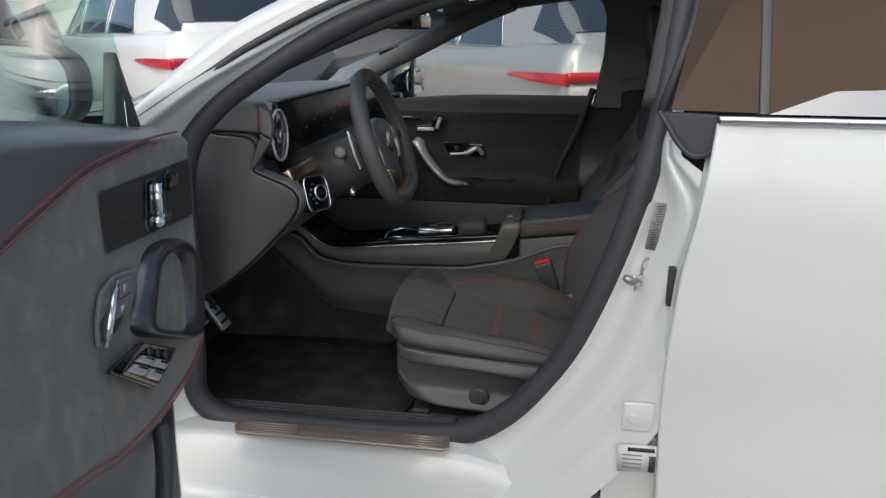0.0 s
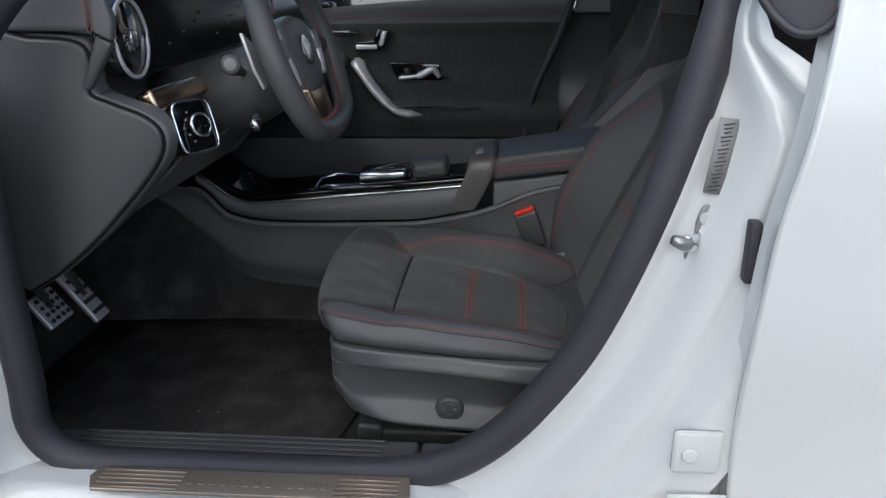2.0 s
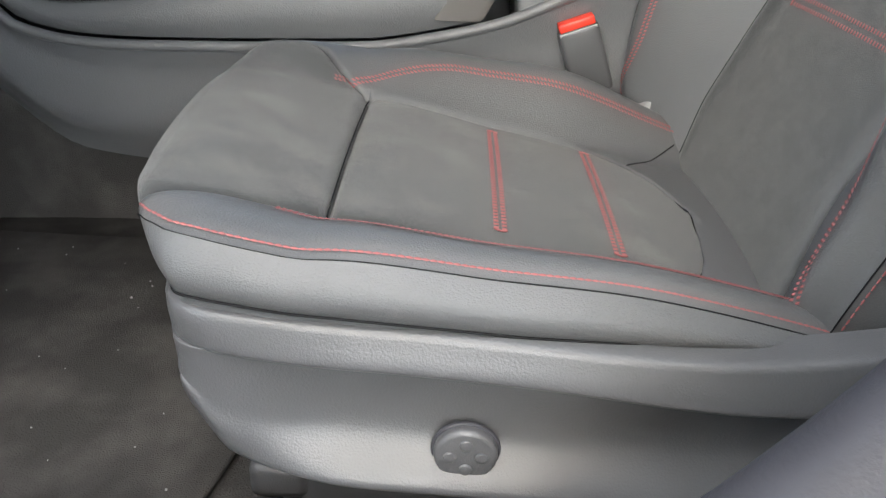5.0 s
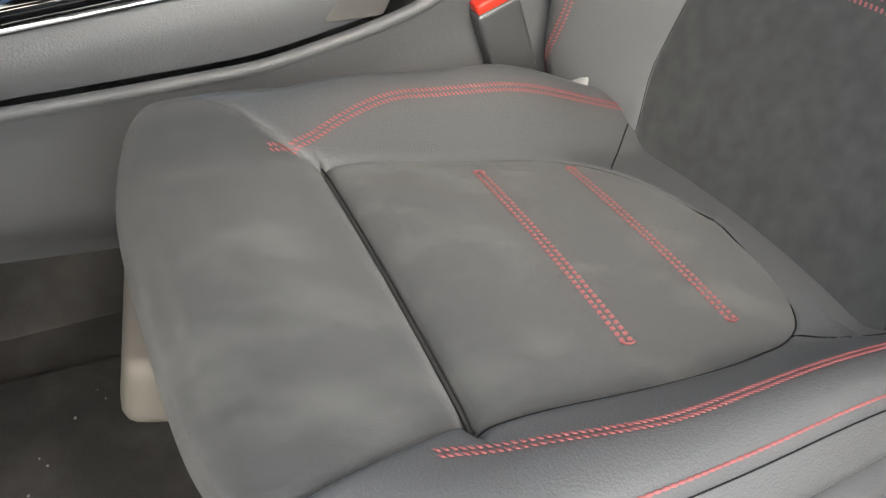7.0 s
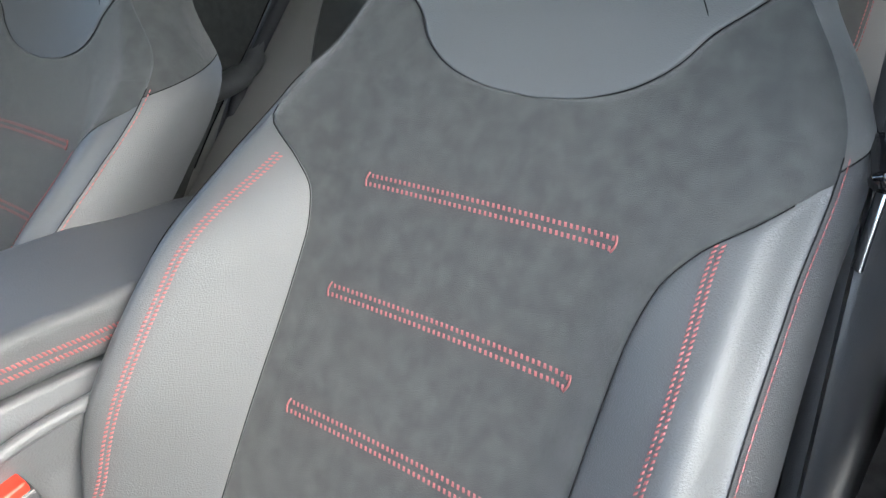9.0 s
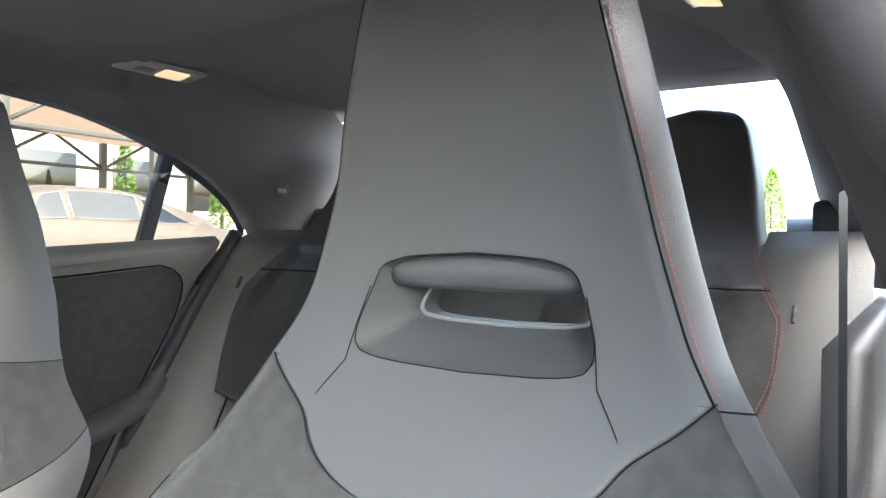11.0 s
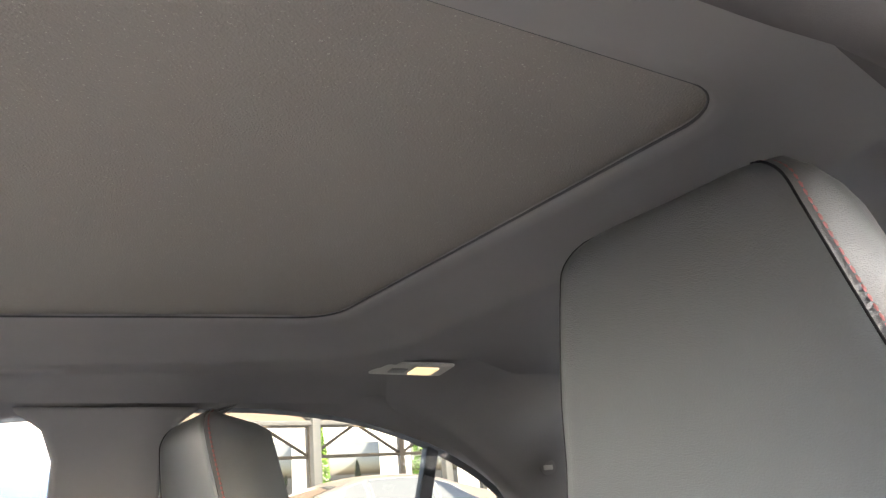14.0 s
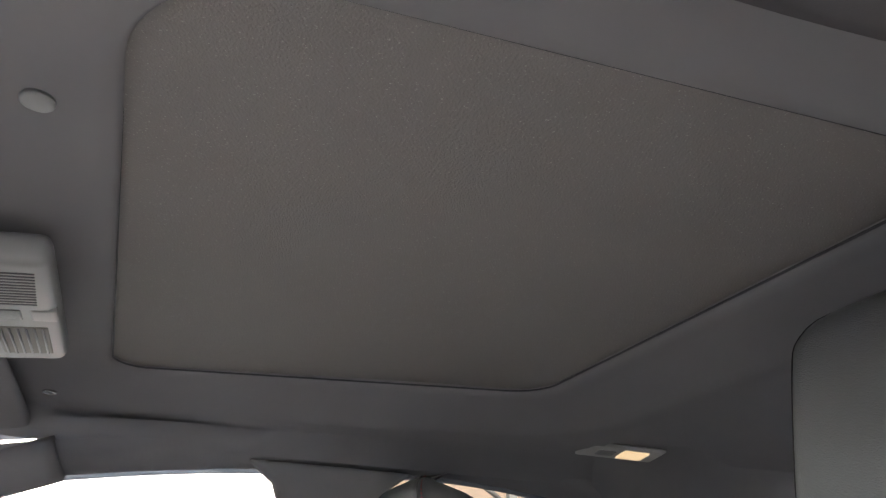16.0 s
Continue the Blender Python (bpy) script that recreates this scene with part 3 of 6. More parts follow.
        part("stitching", stitches([p + Vector((0.004, sgn * flip * 0.0035, 0)) for p in hp], (0, sgn * flip, 0), 0.0058, 0.0046, 0.0015), RED, hr, "red seam stitches")
    for z in (0.606, 0.705, 0.80):
        line = [back(z + 0.0 * k, -0.119 + 0.238 * k / 40) + Vector((-0.0006, 0, 0)) for k in range(41)]
        part("stitching", ladder(line, (-1, 0, 0.45), run=0.0025, rows=(-0.0040, 0.0040), wide=0.0038, high=0.0006), RED, centre, "red stitched line")
        for p, q in ((line[0], line[1]), (line[-1], line[-2])):
            part("stitching", line_end(p, q, (-1, 0, 0.45), 0.0066), RED, centre, "red line end stitch")

    for sgn in (-1, 1):
        part("seam", tube([back(z, sgn * ins(z)) - Vector((0.0015, 0, 0)) for z in [0.42 + 0.43 * k / 60 for k in range(61)]], 0.0005, 6, up=(1, 0, 0)), SEAM, centre, "dark seam")
        part("seam", tube([back(z, sgn * s) - Vector((0.001, 0, 0)) for z, s in ((1.05, 0.094), (1.02, 0.103), (0.99, 0.108), (0.97, 0.122), (0.947, 0.135))], 0.0005, 6, up=(1, 0, 0)), SEAM, hr, "dark seam")
    part("seam", tube([back(z, s) - Vector((0.003, 0, 0)) for z, s in [(0.8882 + 0.1015 * (1 - k / 40) ** 2, -bib(0.8882 + 0.1015 * (1 - k / 40) ** 2)) for k in range(41)] + [(0.8882 + 0.1015 * (k / 40) ** 2, bib(0.8882 + 0.1015 * (k / 40) ** 2)) for k in range(41)]], 0.0005, 6, up=(1, 0, 0)), SEAM, hr, "dark seam")

    def rear(z, v):
        w = wide(z)
        p = back(z, v * w)
        thick = (0.085 + 0.09 * smooth(1.0, 0.5, z)) * (0.02 + 0.98 * smooth(1.32, 1.27, z))
        e = back(z, w)
        return Vector((e.x + thick + 0.018 * (1 - v * v) * smooth(1.318, 1.25, z), p.y, p.z - 0.02 * smooth(1.2, 0.9, z)))

    bk = bmesh.new()
    patch(rear, [0.40 + 0.59 * k / 30 for k in range(31)], clustered(-1, 1, 16), bk)
    patch(rear, [1.078 + 0.24 * k / 16 for k in range(17)], clustered(-1, 1, 16), bk)
    for sgn in (-1, 1):
        patch(lambda z, v: rear(z, sgn * (0.58 + 0.42 * v)), [0.99 + 0.088 * k / 6 for k in range(7)], [k / 5 for k in range(6)], bk)
    part("back_shell", bk, PLASTIC, ob, "black plastic seat back shell")
    return ob


seat("driver_chair", 2.02, 1, "black leather and suede sport seat with red stitching")
front = seat("passenger_chair", 2 * MID - 2.02, -1, "black leather and suede front passenger seat with red stitching")
front.location.x += 0.035
front.location.z -= 0.087
front.rotation_euler.y = radians(-6)

# ---- body shell round the driver's doorway ----
RING = curve_points([(-0.50, 1.60, 0.50), (-0.50, 1.60, 0.40), (-0.44, 1.60, 0.35), (-0.30, 1.60, 0.343), (-0.05, 1.60, 0.342), (0.10, 1.60, 0.355), (0.20, 1.60, 0.41), (0.28, 1.60, 0.50), (0.345, 1.60, 0.61), (0.415, 1.60, 0.80), (0.465, 1.61, 1.0), (0.487, 1.655, 1.10), (0.50, 1.70, 1.17), (0.512, 1.745, 1.27), (0.47, 1.785, 1.315), (0.38, 1.81, 1.335), (0.22, 1.81, 1.33), (0.05, 1.79, 1.295), (-0.15, 1.73, 1.22), (-0.32, 1.67, 1.12), (-0.43, 1.62, 1.03), (-0.485, 1.60, 0.92), (-0.50, 1.60, 0.7)], 6, True)
body = thing("car_body", (0, MID, 0), "white painted car body with an open doorway and dark rubber seals", "car body")
part("door_seal", tube(RING, 0.026, 12, True, up=(0, 1, 0)), RUBBER, body, "dark rubber door seal")


def jamb(i, v):
    """White sheet from the seal out to the shut line and down the sill."""
    p = RING[i % len(RING)]
    away = Vector((p.x - 0.0, 0, p.z - 0.85))
    away.normalize()
    steps = [(0.0, 0.0), (0.03, 0.012), (0.07, 0.05), (0.11, 0.075), (0.14, 0.12), (0.2, 0.13)]
    k = min(int(v), len(steps) - 2)
    u = v - k
    a, y = (steps[k][j] * (1 - u) + steps[k + 1][j] * u for j in (0, 1))
    y += 0.013 * math.sin(v * math.pi) * (1 if v < 3 else 0) * smooth(0.05, 0.3, p.x)
    rear_top = smooth(0.85, 1.0, p.z) * smooth(0.3, 0.42, p.x)
    a *= (1 - 0.85 * rear_top) * (1 - 0.5 * smooth(0.85, 1.0, p.z) * smooth(0.3, 0.1, p.x))
    y *= 1 - 0.5 * rear_top
    a *= 1 - 0.45 * smooth(0.95, 1.05, p.z) * smooth(0.3, 0.1, p.x)
    lean = smooth(1.0, 1.2, p.z)
    return p + away * a * (1 - 0.35 * lean) + Vector((0, -y * (1 - 0.75 * lean), 0))


part("door_frame", patch(jamb, range(len(RING) + 1), [k / 4 for k in range(21)]), PAINT, body, "white painted door frame")

pil_a = curve_points([(-0.60, 1.515, 0.97), (-0.525, 1.53, 1.03), (-0.41, 1.57, 1.107), (-0.325, 1.625, 1.170), (-0.168, 1.69, 1.255), (0.02, 1.735, 1.318)], 6)
pil_b = curve_points([(-0.63, 1.53, 0.985), (-0.545, 1.54, 1.050), (-0.475, 1.57, 1.115), (-0.40, 1.62, 1.186), (-0.285, 1.685, 1.258), (-0.06, 1.75, 1.36)], 6)
part("front_pillar", patch(lambda i, v: pil_a[i].lerp(pil_b[i], v) + Vector((-0.006, -0.010, 0.004)) * math.sin(math.pi * v), range(len(pil_a)), [k / 10 for k in range(11)]), PAINT, body, "white painted windscreen pillar")
part("pillar_strip", tube(pil_a, 0.008, 8), RUBBER, body, "dark rubber strip along the pillar")

# ---- cabin: floor, sides, roof lining ----
def setting(ob, label, category="", kind="structure"):
    return tagged(ob, label, category, "", kind)


setting(part("cabin_floor", box((0.45, MID, 0.235), (2.6, 1.5, 0.04), 0), CARPET), "black carpeted car floor", "floor")
setting(part("firewall", box((-0.86, MID, 0.62), (0.05, 1.46, 0.75), 0.02, (0, -12, 0)), CARPET), "black carpeted firewall", "wall")
floor_mat = part("floor_mat", slab([(-0.70, 1.74, 0.262), (-0.10, 1.72, 0.258), (-0.06, 1.90, 0.258), (-0.06, 2.22, 0.258), (-0.66, 2.24, 0.262)], (0, 0, 0.006), 0.003), CARPET)
tagged(floor_mat, "black carpet floor mat in the driver footwell", "floor mat")
rng = random.Random(4)
crumbs = bmesh.new()
for k in range(60):
    c = (rng.uniform(-0.6, -0.05), rng.uniform(1.76, 2.2), 0.2665)
    bmesh.ops.create_icosphere(crumbs, subdivisions=1, radius=rng.uniform(0.0006, 0.0016), matrix=Matrix.Translation(c))
tagged(part("crumb", crumbs, GREY), "pale specks of dirt on the carpet", "dirt", kind="stuff")

FAR = 3.02
roof_line = spline([(-0.95, 1.02), (-0.6, 1.20), (-0.3, 1.325), (0.0, 1.365), (0.3, 1.385), (0.8, 1.388), (1.2, 1.388), (1.54, 1.39)])
win_top = spline([(-0.85, 0.95), (-0.68, 0.99), (-0.5, 1.085), (-0.12, 1.222), (0.1, 1.275), (0.4, 1.312), (0.72, 1.325), (0.9, 1.312), (1.05, 1.277), (1.2, 1.212), (1.29, 1.15), (1.33, 1.09)])


def roof_ring(grow, z, per=12):
    """The sunroof opening's outline, wider by grow: straight sides that narrow to the rear, and rounded corners."""
    corners = [(0.158, 2.036, 0.10), (0.742, 1.996, 0.05), (0.736, 2.672, 0.065), (0.150, 2.822, 0.04)]
    mid = Vector((0.45, 2.38))
    lines = []
    for (ax_, ay_, _), (bx_, by_, _) in zip(corners, corners[1:] + corners[:1]):
        a, b = Vector((ax_, ay_)), Vector((bx_, by_))
        d = (b - a).normalized()
        n = Vector((d.y, -d.x))
        n = n if n.dot(a - mid) > 0 else -n
        lines.append((a + n * grow, d, n))
    bends = []
    for i, (_, _, r) in enumerate(corners):
        (p, d, n), (q, e, m) = lines[i - 1], lines[i]
        t = (q - p).cross(e) / d.cross(e)
        at = p + d * t
        rad = r + grow * 0.9
        half = n.angle(m) / 2
        centre = at - (n + m).normalized() * rad / math.cos(half)
        a0 = math.atan2(n.y, n.x)
        turn = (math.atan2(m.y, m.x) - a0 + math.pi) % math.tau - math.pi
        bends.append([centre + rad * Vector((math.cos(a0 + turn * k / per), math.sin(a0 + turn * k / per))) for k in range(per + 1)])
    out = []
    for bend, after in zip(bends, bends[1:] + bends[:1]):
        out += bend + [bend[-1].lerp(after[0], k / per) for k in range(1, per)]
    return [Vector((p.x, p.y, z(p.x) if callable(z) else z)) for p in out]


def outer_ring(cx, cy, a, b, n, z):
    """A wide rounded ring, point for point beside the opening's outline."""
    out = []
    for p in roof_ring(0.2, 0):
        d = Vector((p.x - cx, p.y - cy))
        c, s = abs(d.x) / a, abs(d.y) / b
        r = (c ** n + s ** n) ** (-1 / n)
        x = cx + d.x * r
        out.append(Vector((x, cy + d.y * r, z(x))))
    return out


rings = [roof_ring(g, z) for g, z in ((0.0, 1.418), (0.001, 1.405), (0.005, 1.401), (0.02, 1.399), (0.05, 1.394), (0.08, 1.386), (0.10, 1.377), (0.115, 1.371), (0.13, 1.3685))]
rings += [roof_ring(0.165, lambda x: min(1.3665, roof_line(x) - 0.002) + 0.026 * smooth(0.86, 0.90, x)), outer_ring(0.52, 2.395, 0.7, 0.53, 8, lambda x: roof_line(x) - 0.022), outer_ring(0.54, 2.39, 0.88, 0.575, 14, lambda x: roof_line(x) - 0.055 + 0.03 * smooth(0.2, -0.2, x) + 0.038 * smooth(1.15, 1.42, x))]
lining = part("headliner", skin(rings), LINER)
setting(lining, "dark grey cloth headliner round the sunroof", "ceiling")
blind = thing("sunroof_blind", (0.445, 2.41, 1.40), "closed dark woven sunroof blind in the headliner", "sunblind")
part("cloth", patch(lambda u, v: Vector((0.445 + 0.31 * u, 2.412 + 0.43 * v, 1.4095 + 0.003 * (1 - u * u) * (1 - v * v))), [k / 10 - 1 for k in range(21)], [k / 10 - 1 for k in range(21)]), BLIND, blind)
# Tapered dark tube stands in for the shadow in the blind's gap.
gap_ = [p - Vector((0, 0, 0.001)) for p in roof_ring(-0.0002, 1.407)[12:]]
part("gap_shade", tube(gap_, [0.0001 + 0.0013 * min(1, k / 22, (len(gap_) - 1 - k) / 10) for k in range(len(gap_))], 6), RUBBER, blind, "dark line for the shade beside the blind")
roof = part("roof_panel", patch(lambda x, v: Vector((x, MID + 0.66 * v, roof_line(x) + 0.055 - 0.05 * v * v)), [-0.27 + 1.9 * k / 24 for k in range(25)], [k / 6 - 1 for k in range(13)]), PAINT, body, "white painted roof skin")


def side_trim(far):
    """Lining between the windows and the roof on one side. far: 1 for the passenger side."""
    Y = lambda off: MID + far * (FAR - MID + off)
    xs = [-0.15 + 1.48 * k / 70 for k in range(71)] if far > 0 else [0.47 + 0.86 * k / 30 for k in range(31)]
    rail = part("roof_rail_trim", patch(lambda x, v: Vector((x, Y(-0.0) - far * (0.07 * v + 0.02 * math.sin(math.pi * v) + 0.05 * smooth(-0.1, -0.9, x) * v), win_top(x) + (max(roof_line(x) - 0.058, win_top(x) + 0.05) - win_top(x)) * v)), xs, [k / 8 for k in range(9)]), LINER)
    setting(rail, "dark grey cloth roof rail trim above the side windows", "trim")
    if far > 0:
        pil = part("pillar_trim", slab([(0.40, Y(0.01), 0.93), (0.60, Y(0.01), 0.93), (0.585, Y(-0.005), 1.12), (0.588, Y(-0.014), 1.25), (0.605, Y(-0.018), 1.295), (0.65, Y(-0.02), 1.328), (0.37, Y(-0.02), 1.328), (0.415, Y(-0.018), 1.295), (0.432, Y(-0.014), 1.25), (0.43, Y(-0.005), 1.12)], (0, -far * 0.03, 0), 0.008), LINER)
        setting(pil, "dark grey middle pillar trim", "trim")
    fore = curve_points([(1.37, 0.0, 1.03), (1.345, -0.005, 1.09), (1.30, -0.015, 1.15), (1.2, -0.035, 1.225), (1.1, -0.05, 1.28), (1.0, -0.07, 1.325), (0.97, -0.105, 1.352), (0.93, -0.19, 1.374)], 5)
    aft = curve_points([(1.97, -0.10, 1.02), (1.85, -0.11, 1.10), (1.72, -0.12, 1.18), (1.62, -0.13, 1.27), (1.53, -0.14, 1.335), (1.45, -0.16, 1.365), (1.40, -0.20, 1.378), (1.34, -0.27, 1.386)], 5)

    def pillar(i, u):
        p = fore[i].lerp(aft[i], u)
        return Vector((p.x, Y(p.y - 0.035 * math.sin(math.pi * u) - 0.012 * smooth(0.0, 0.06, u)), p.z))

    rear = part("rear_pillar_trim", patch(pillar, range(len(fore)), [0, 0.02, 0.04, 0.06, 0.1] + [0.2 + 0.1 * k for k in range(9)]), LINER)
    setting(rear, "dark grey rear pillar lining", "trim")
    return rail


side_trim(1)
side_trim(-1)
setting(part("wall_far_side", box((0.5, FAR + 0.045, 0.6), (2.8, 0.03, 0.68), 0.0), PLASTIC), "dark inner side wall of the car", "wall")
setting(part("wall_far_rear", box((1.55, FAR + 0.045, 0.98), (0.72, 0.03, 0.16), 0.0), LINER), "dark inner side wall of the car", "wall")
setting(part("wall_near_side", box((1.34, 1.772, 0.62), (1.26, 0.03, 0.80), 0.0), PLASTIC), "dark inner side wall of the car", "wall")
setting(part("parcel_shelf", box((1.68, MID, 0.99), (0.5, 1.3, 0.04), 0.01), LINER), "dark cloth parcel shelf", "shelf")
setting(part("header_trim", patch(lambda y, v: Vector((-0.30 + 0.1 * v, y, 1.285 + 0.05 * v)), [1.82 + 1.14 * k / 12 for k in range(13)], [k / 4 for k in range(5)]), LINER), "dark cloth header above the windscreen", "trim")
setting(part("rear_header_trim", box((1.475, MID, 1.386), (0.13, 1.12, 0.03), 0.012, (0, 3, 0), seg=3), LINER), "dark grey trim above the rear window", "trim")
screen_front = part("windscreen", patch(lambda u, v: Vector((-1.0 + 0.71 * v, MID, 0.98 + 0.31 * v)).lerp(Vector((-0.62 + 0.54 * v, MID, 0.955 + 0.295 * v)), abs(u) ** 2.4) + Vector((0, u * (0.77 - 0.14 * v), 0)), [k / 12 - 1 for k in range(25)], [k / 8 for k in range(9)]), SCREEN)
screen_rear = part("rear_window", patch(lambda u, v: Vector((1.49 + 0.5 * v, MID + u * (0.5 + 0.08 * v), 1.385 - 0.35 * v)), [k / 6 - 1 for k in range(13)], [k / 6 for k in range(7)]), REARPANE)
for g, text in ((screen_front, "clear windscreen glass"), (screen_rear, "clear rear window glass")):
    setting(g, text, "window")
    g.visible_shadow = False
gl = part("side_window", patch(lambda x, v: Vector((x, FAR + 0.035 - 0.05 * v, 0.9 + (win_top(x) + 0.01 - 0.9) * v)), [-0.62 + 1.1 * k / 20 for k in range(21)], [0, 0.5, 1]), CLEAR)
gr = part("rear_side_window", patch(lambda x, v: Vector((x, FAR + 0.035 - 0.05 * v, 0.9 + (win_top(x) + 0.01 - 0.9) * v)), [0.52 + 0.81 * k / 16 for k in range(17)], [0, 0.5, 1]), REARTINT)
setting(gr, "lightly tinted rear side window glass", "window").visible_shadow = False
setting(gl, "clear side window glass", "window").visible_shadow = False
setting(part("window_divider", slab([(1.065, FAR + 0.0, 1.05), (1.095, FAR + 0.0, 1.05), (1.155, FAR - 0.01, 1.28), (1.125, FAR - 0.01, 1.28)], (0, 0.02, 0), 0.003), RUBBER), "black window divider bar", "trim")

hook = thing("coat_hook", (1.365, 2.93, 1.197), "small grey fold-out coat hook on the rear pillar", "hook")
part("bezel", disc((1.364, 2.932, 1.197), (-0.45, -0.85, -0.28), 0.017, 0.004, 0.0015, 20), LINER, hook)
part("flap", box((1.362, 2.928, 1.196), (0.020, 0.004, 0.010), 0.0015, (0, 0, -25)), LAMPGREY, hook, "pale hook flap")

# far front pillar and rail, outside
setting(part("front_pillar_trim", tube(curve_points([(-0.72, 2.99, 0.90), (-0.57, 3.0, 0.95), (-0.40, 3.0, 1.068), (-0.28, 3.0, 1.125), (-0.05, 2.98, 1.24), (0.1, 2.965, 1.30)], 6), 0.042, 10, flatten=0.8), LINER), "dark grey windscreen pillar trim", "trim")


# ---- passenger front door and rear doors, inner trim ----
def panel_face(y, x0, x1, z0, z1, relief, nx=40, nz=40):
    return patch(lambda x, v: Vector((x, y - relief(x, z0(x) + (z1(x) - z0(x)) * v), z0(x) + (z1(x) - z0(x)) * v)), [x0 + (x1 - x0) * k / nx for k in range(nx + 1)], [k / nz for k in range(nz + 1)])


far_door = thing("passenger_door", (0, FAR, 0.3), "closed black passenger door trim with chrome handles", "car door", "car doors")
belt = spline([(-0.9, 0.92), (-0.4, 0.948), (0.0, 0.972), (0.4, 0.975)])
relief = lambda x, z: 0.015 + 0.02 * smooth(0.9, 0.96, z) + 0.05 * smooth(0.56, 0.63, z) * smooth(0.68, 0.645, z) * smooth(-0.25, -0.1, x) - 0.015 * smooth(0.72, 0.78, z) * smooth(0.9, 0.86, z)
top_band = part("upper_trim", panel_face(FAR, -0.85, 0.39, lambda x: 0.905, belt, relief, 40, 14), DASH, far_door, "black stitched upper door trim")
part("middle_trim", panel_face(FAR, -0.85, 0.36, lambda x: 0.56, lambda x: 0.904, relief, 50, 50), SUEDE, far_door, "black door middle panel")
part("lower_trim", panel_face(FAR - 0.01, -0.85, 0.27, lambda x: 0.27, lambda x: 0.56, lambda x, z: 0.03 * smooth(0.3, 0.5, z), 20, 10), DASH, far_door, "black plastic door pocket")
part("rear_seal", tube(curve_points([(0.40, FAR - 0.03, 1.0), (0.35, FAR - 0.03, 0.85), (0.285, FAR - 0.03, 0.7), (0.25, FAR - 0.03, 0.54), (0.16, FAR - 0.03, 0.3)], 6), 0.012, 8), RUBBER, far_door, "black door seal")
part("stitching", stitches([(x, FAR - 0.034, 0.925 + 0.01 * smooth(-0.5, 0.3, x)) for x in [-0.6 + 0.95 * k / 60 for k in range(61)]], (0, -1, 0), 0.006, 0.0045), RED, top_band, "red seam stitches")
part("pull_handle", tube(curve_points([(-0.252, FAR - 0.02, 0.80), (-0.24, FAR - 0.055, 0.785), (-0.20, FAR - 0.07, 0.725), (-0.15, FAR - 0.075, 0.668), (-0.11, FAR - 0.07, 0.645), (-0.04, FAR - 0.05, 0.637)], 8), [0.012] * 6 + [0.024] * 18 + [0.02] * 12 + [0.012] * 5, 12, flatten=0.6), SATIN, far_door, "satin silver diagonal pull handle")
cup = part("handle_recess", slab([(-0.155, FAR - 0.008, 0.79), (0.0, FAR - 0.008, 0.785), (0.005, FAR - 0.008, 0.735), (-0.13, FAR - 0.008, 0.735)], (0, -0.006, 0), 0.003), GLOSS, far_door, "gloss black handle recess")
part("lever", tube(curve_points([(-0.125, FAR - 0.03, 0.745), (-0.06, FAR - 0.038, 0.752), (-0.02, FAR - 0.04, 0.772), (0.0, FAR - 0.03, 0.748)], 6), [0.006] * 6 + [0.01] * 7 + [0.009] * 6, 8), SATIN, cup, "chrome door release lever")
part("shelf_edge", box((0.0, FAR - 0.075, 0.664), (0.26, 0.012, 0.006), 0.002), GLOSS, far_door)
ctl = part("seat_control", slab([(-0.26, FAR - 0.012, 0.825), (-0.17, FAR - 0.012, 0.83), (-0.15, FAR - 0.012, 0.885), (-0.185, FAR - 0.012, 0.89), (-0.2, FAR - 0.012, 0.855), (-0.26, FAR - 0.012, 0.85)], (0, -0.008, 0), 0.003), GLOSS, far_door, "gloss seat adjustment panel")
part("switch", box((-0.22, FAR - 0.028, 0.838), (0.065, 0.014, 0.014), 0.004), SATIN, ctl)
part("switch", box((-0.17, FAR - 0.028, 0.862), (0.014, 0.014, 0.045), 0.004, (0, 18, 0)), SATIN, ctl)
part("button_row", box((-0.285, FAR - 0.028, 0.878), (0.085, 0.008, 0.018), 0.006), GLOSS, far_door, "seat memory buttons")

rear_door_trim = thing("rear_passenger_door", (0.9, FAR, 0.3), "grey and black rear door trim with a red seam", "car door", "car doors")
rbelt = spline([(0.5, 1.045), (0.887, 1.07), (1.259, 1.096)])
edge_r = spline([(0.30, 0.90), (0.5, 0.95), (0.70, 1.02), (0.818, 1.085), (0.90, 1.135), (1.008, 1.203), (1.06, 1.236), (1.10, 1.262)])
inset_r = spline([(0.45, 0.86), (0.60, 0.93), (0.827, 1.065), (0.93, 1.128), (0.969, 1.143), (0.995, 1.147), (1.012, 1.140), (1.026, 1.12), (1.033, 1.09)])
inset_top = spline([(0.5, 0.99), (0.919, 1.018), (1.09, 1.033)])


def rear_face(z, x):
    roll = 0.03 * smooth(rbelt(x) - 0.02, rbelt(x), z) ** 2
    return FAR - 0.03 - 0.016 * smooth(1.0, 1.06, z) + roll + 0.02 * smooth(edge_r(z) - 0.02, edge_r(z), x) ** 2


part("border", patch(lambda v, u: (lambda z: Vector((0.50 + (edge_r(z) - 0.50) * u, rear_face(z, 0.50 + (edge_r(z) - 0.50) * u), z)))(0.32 + (rbelt(0.5 + 0.75 * u) - 0.32) * v), [k / 60 for k in range(61)], [k / 40 for k in range(41)]), LITLEATHER, rear_door_trim, "lightened leather rear door border")
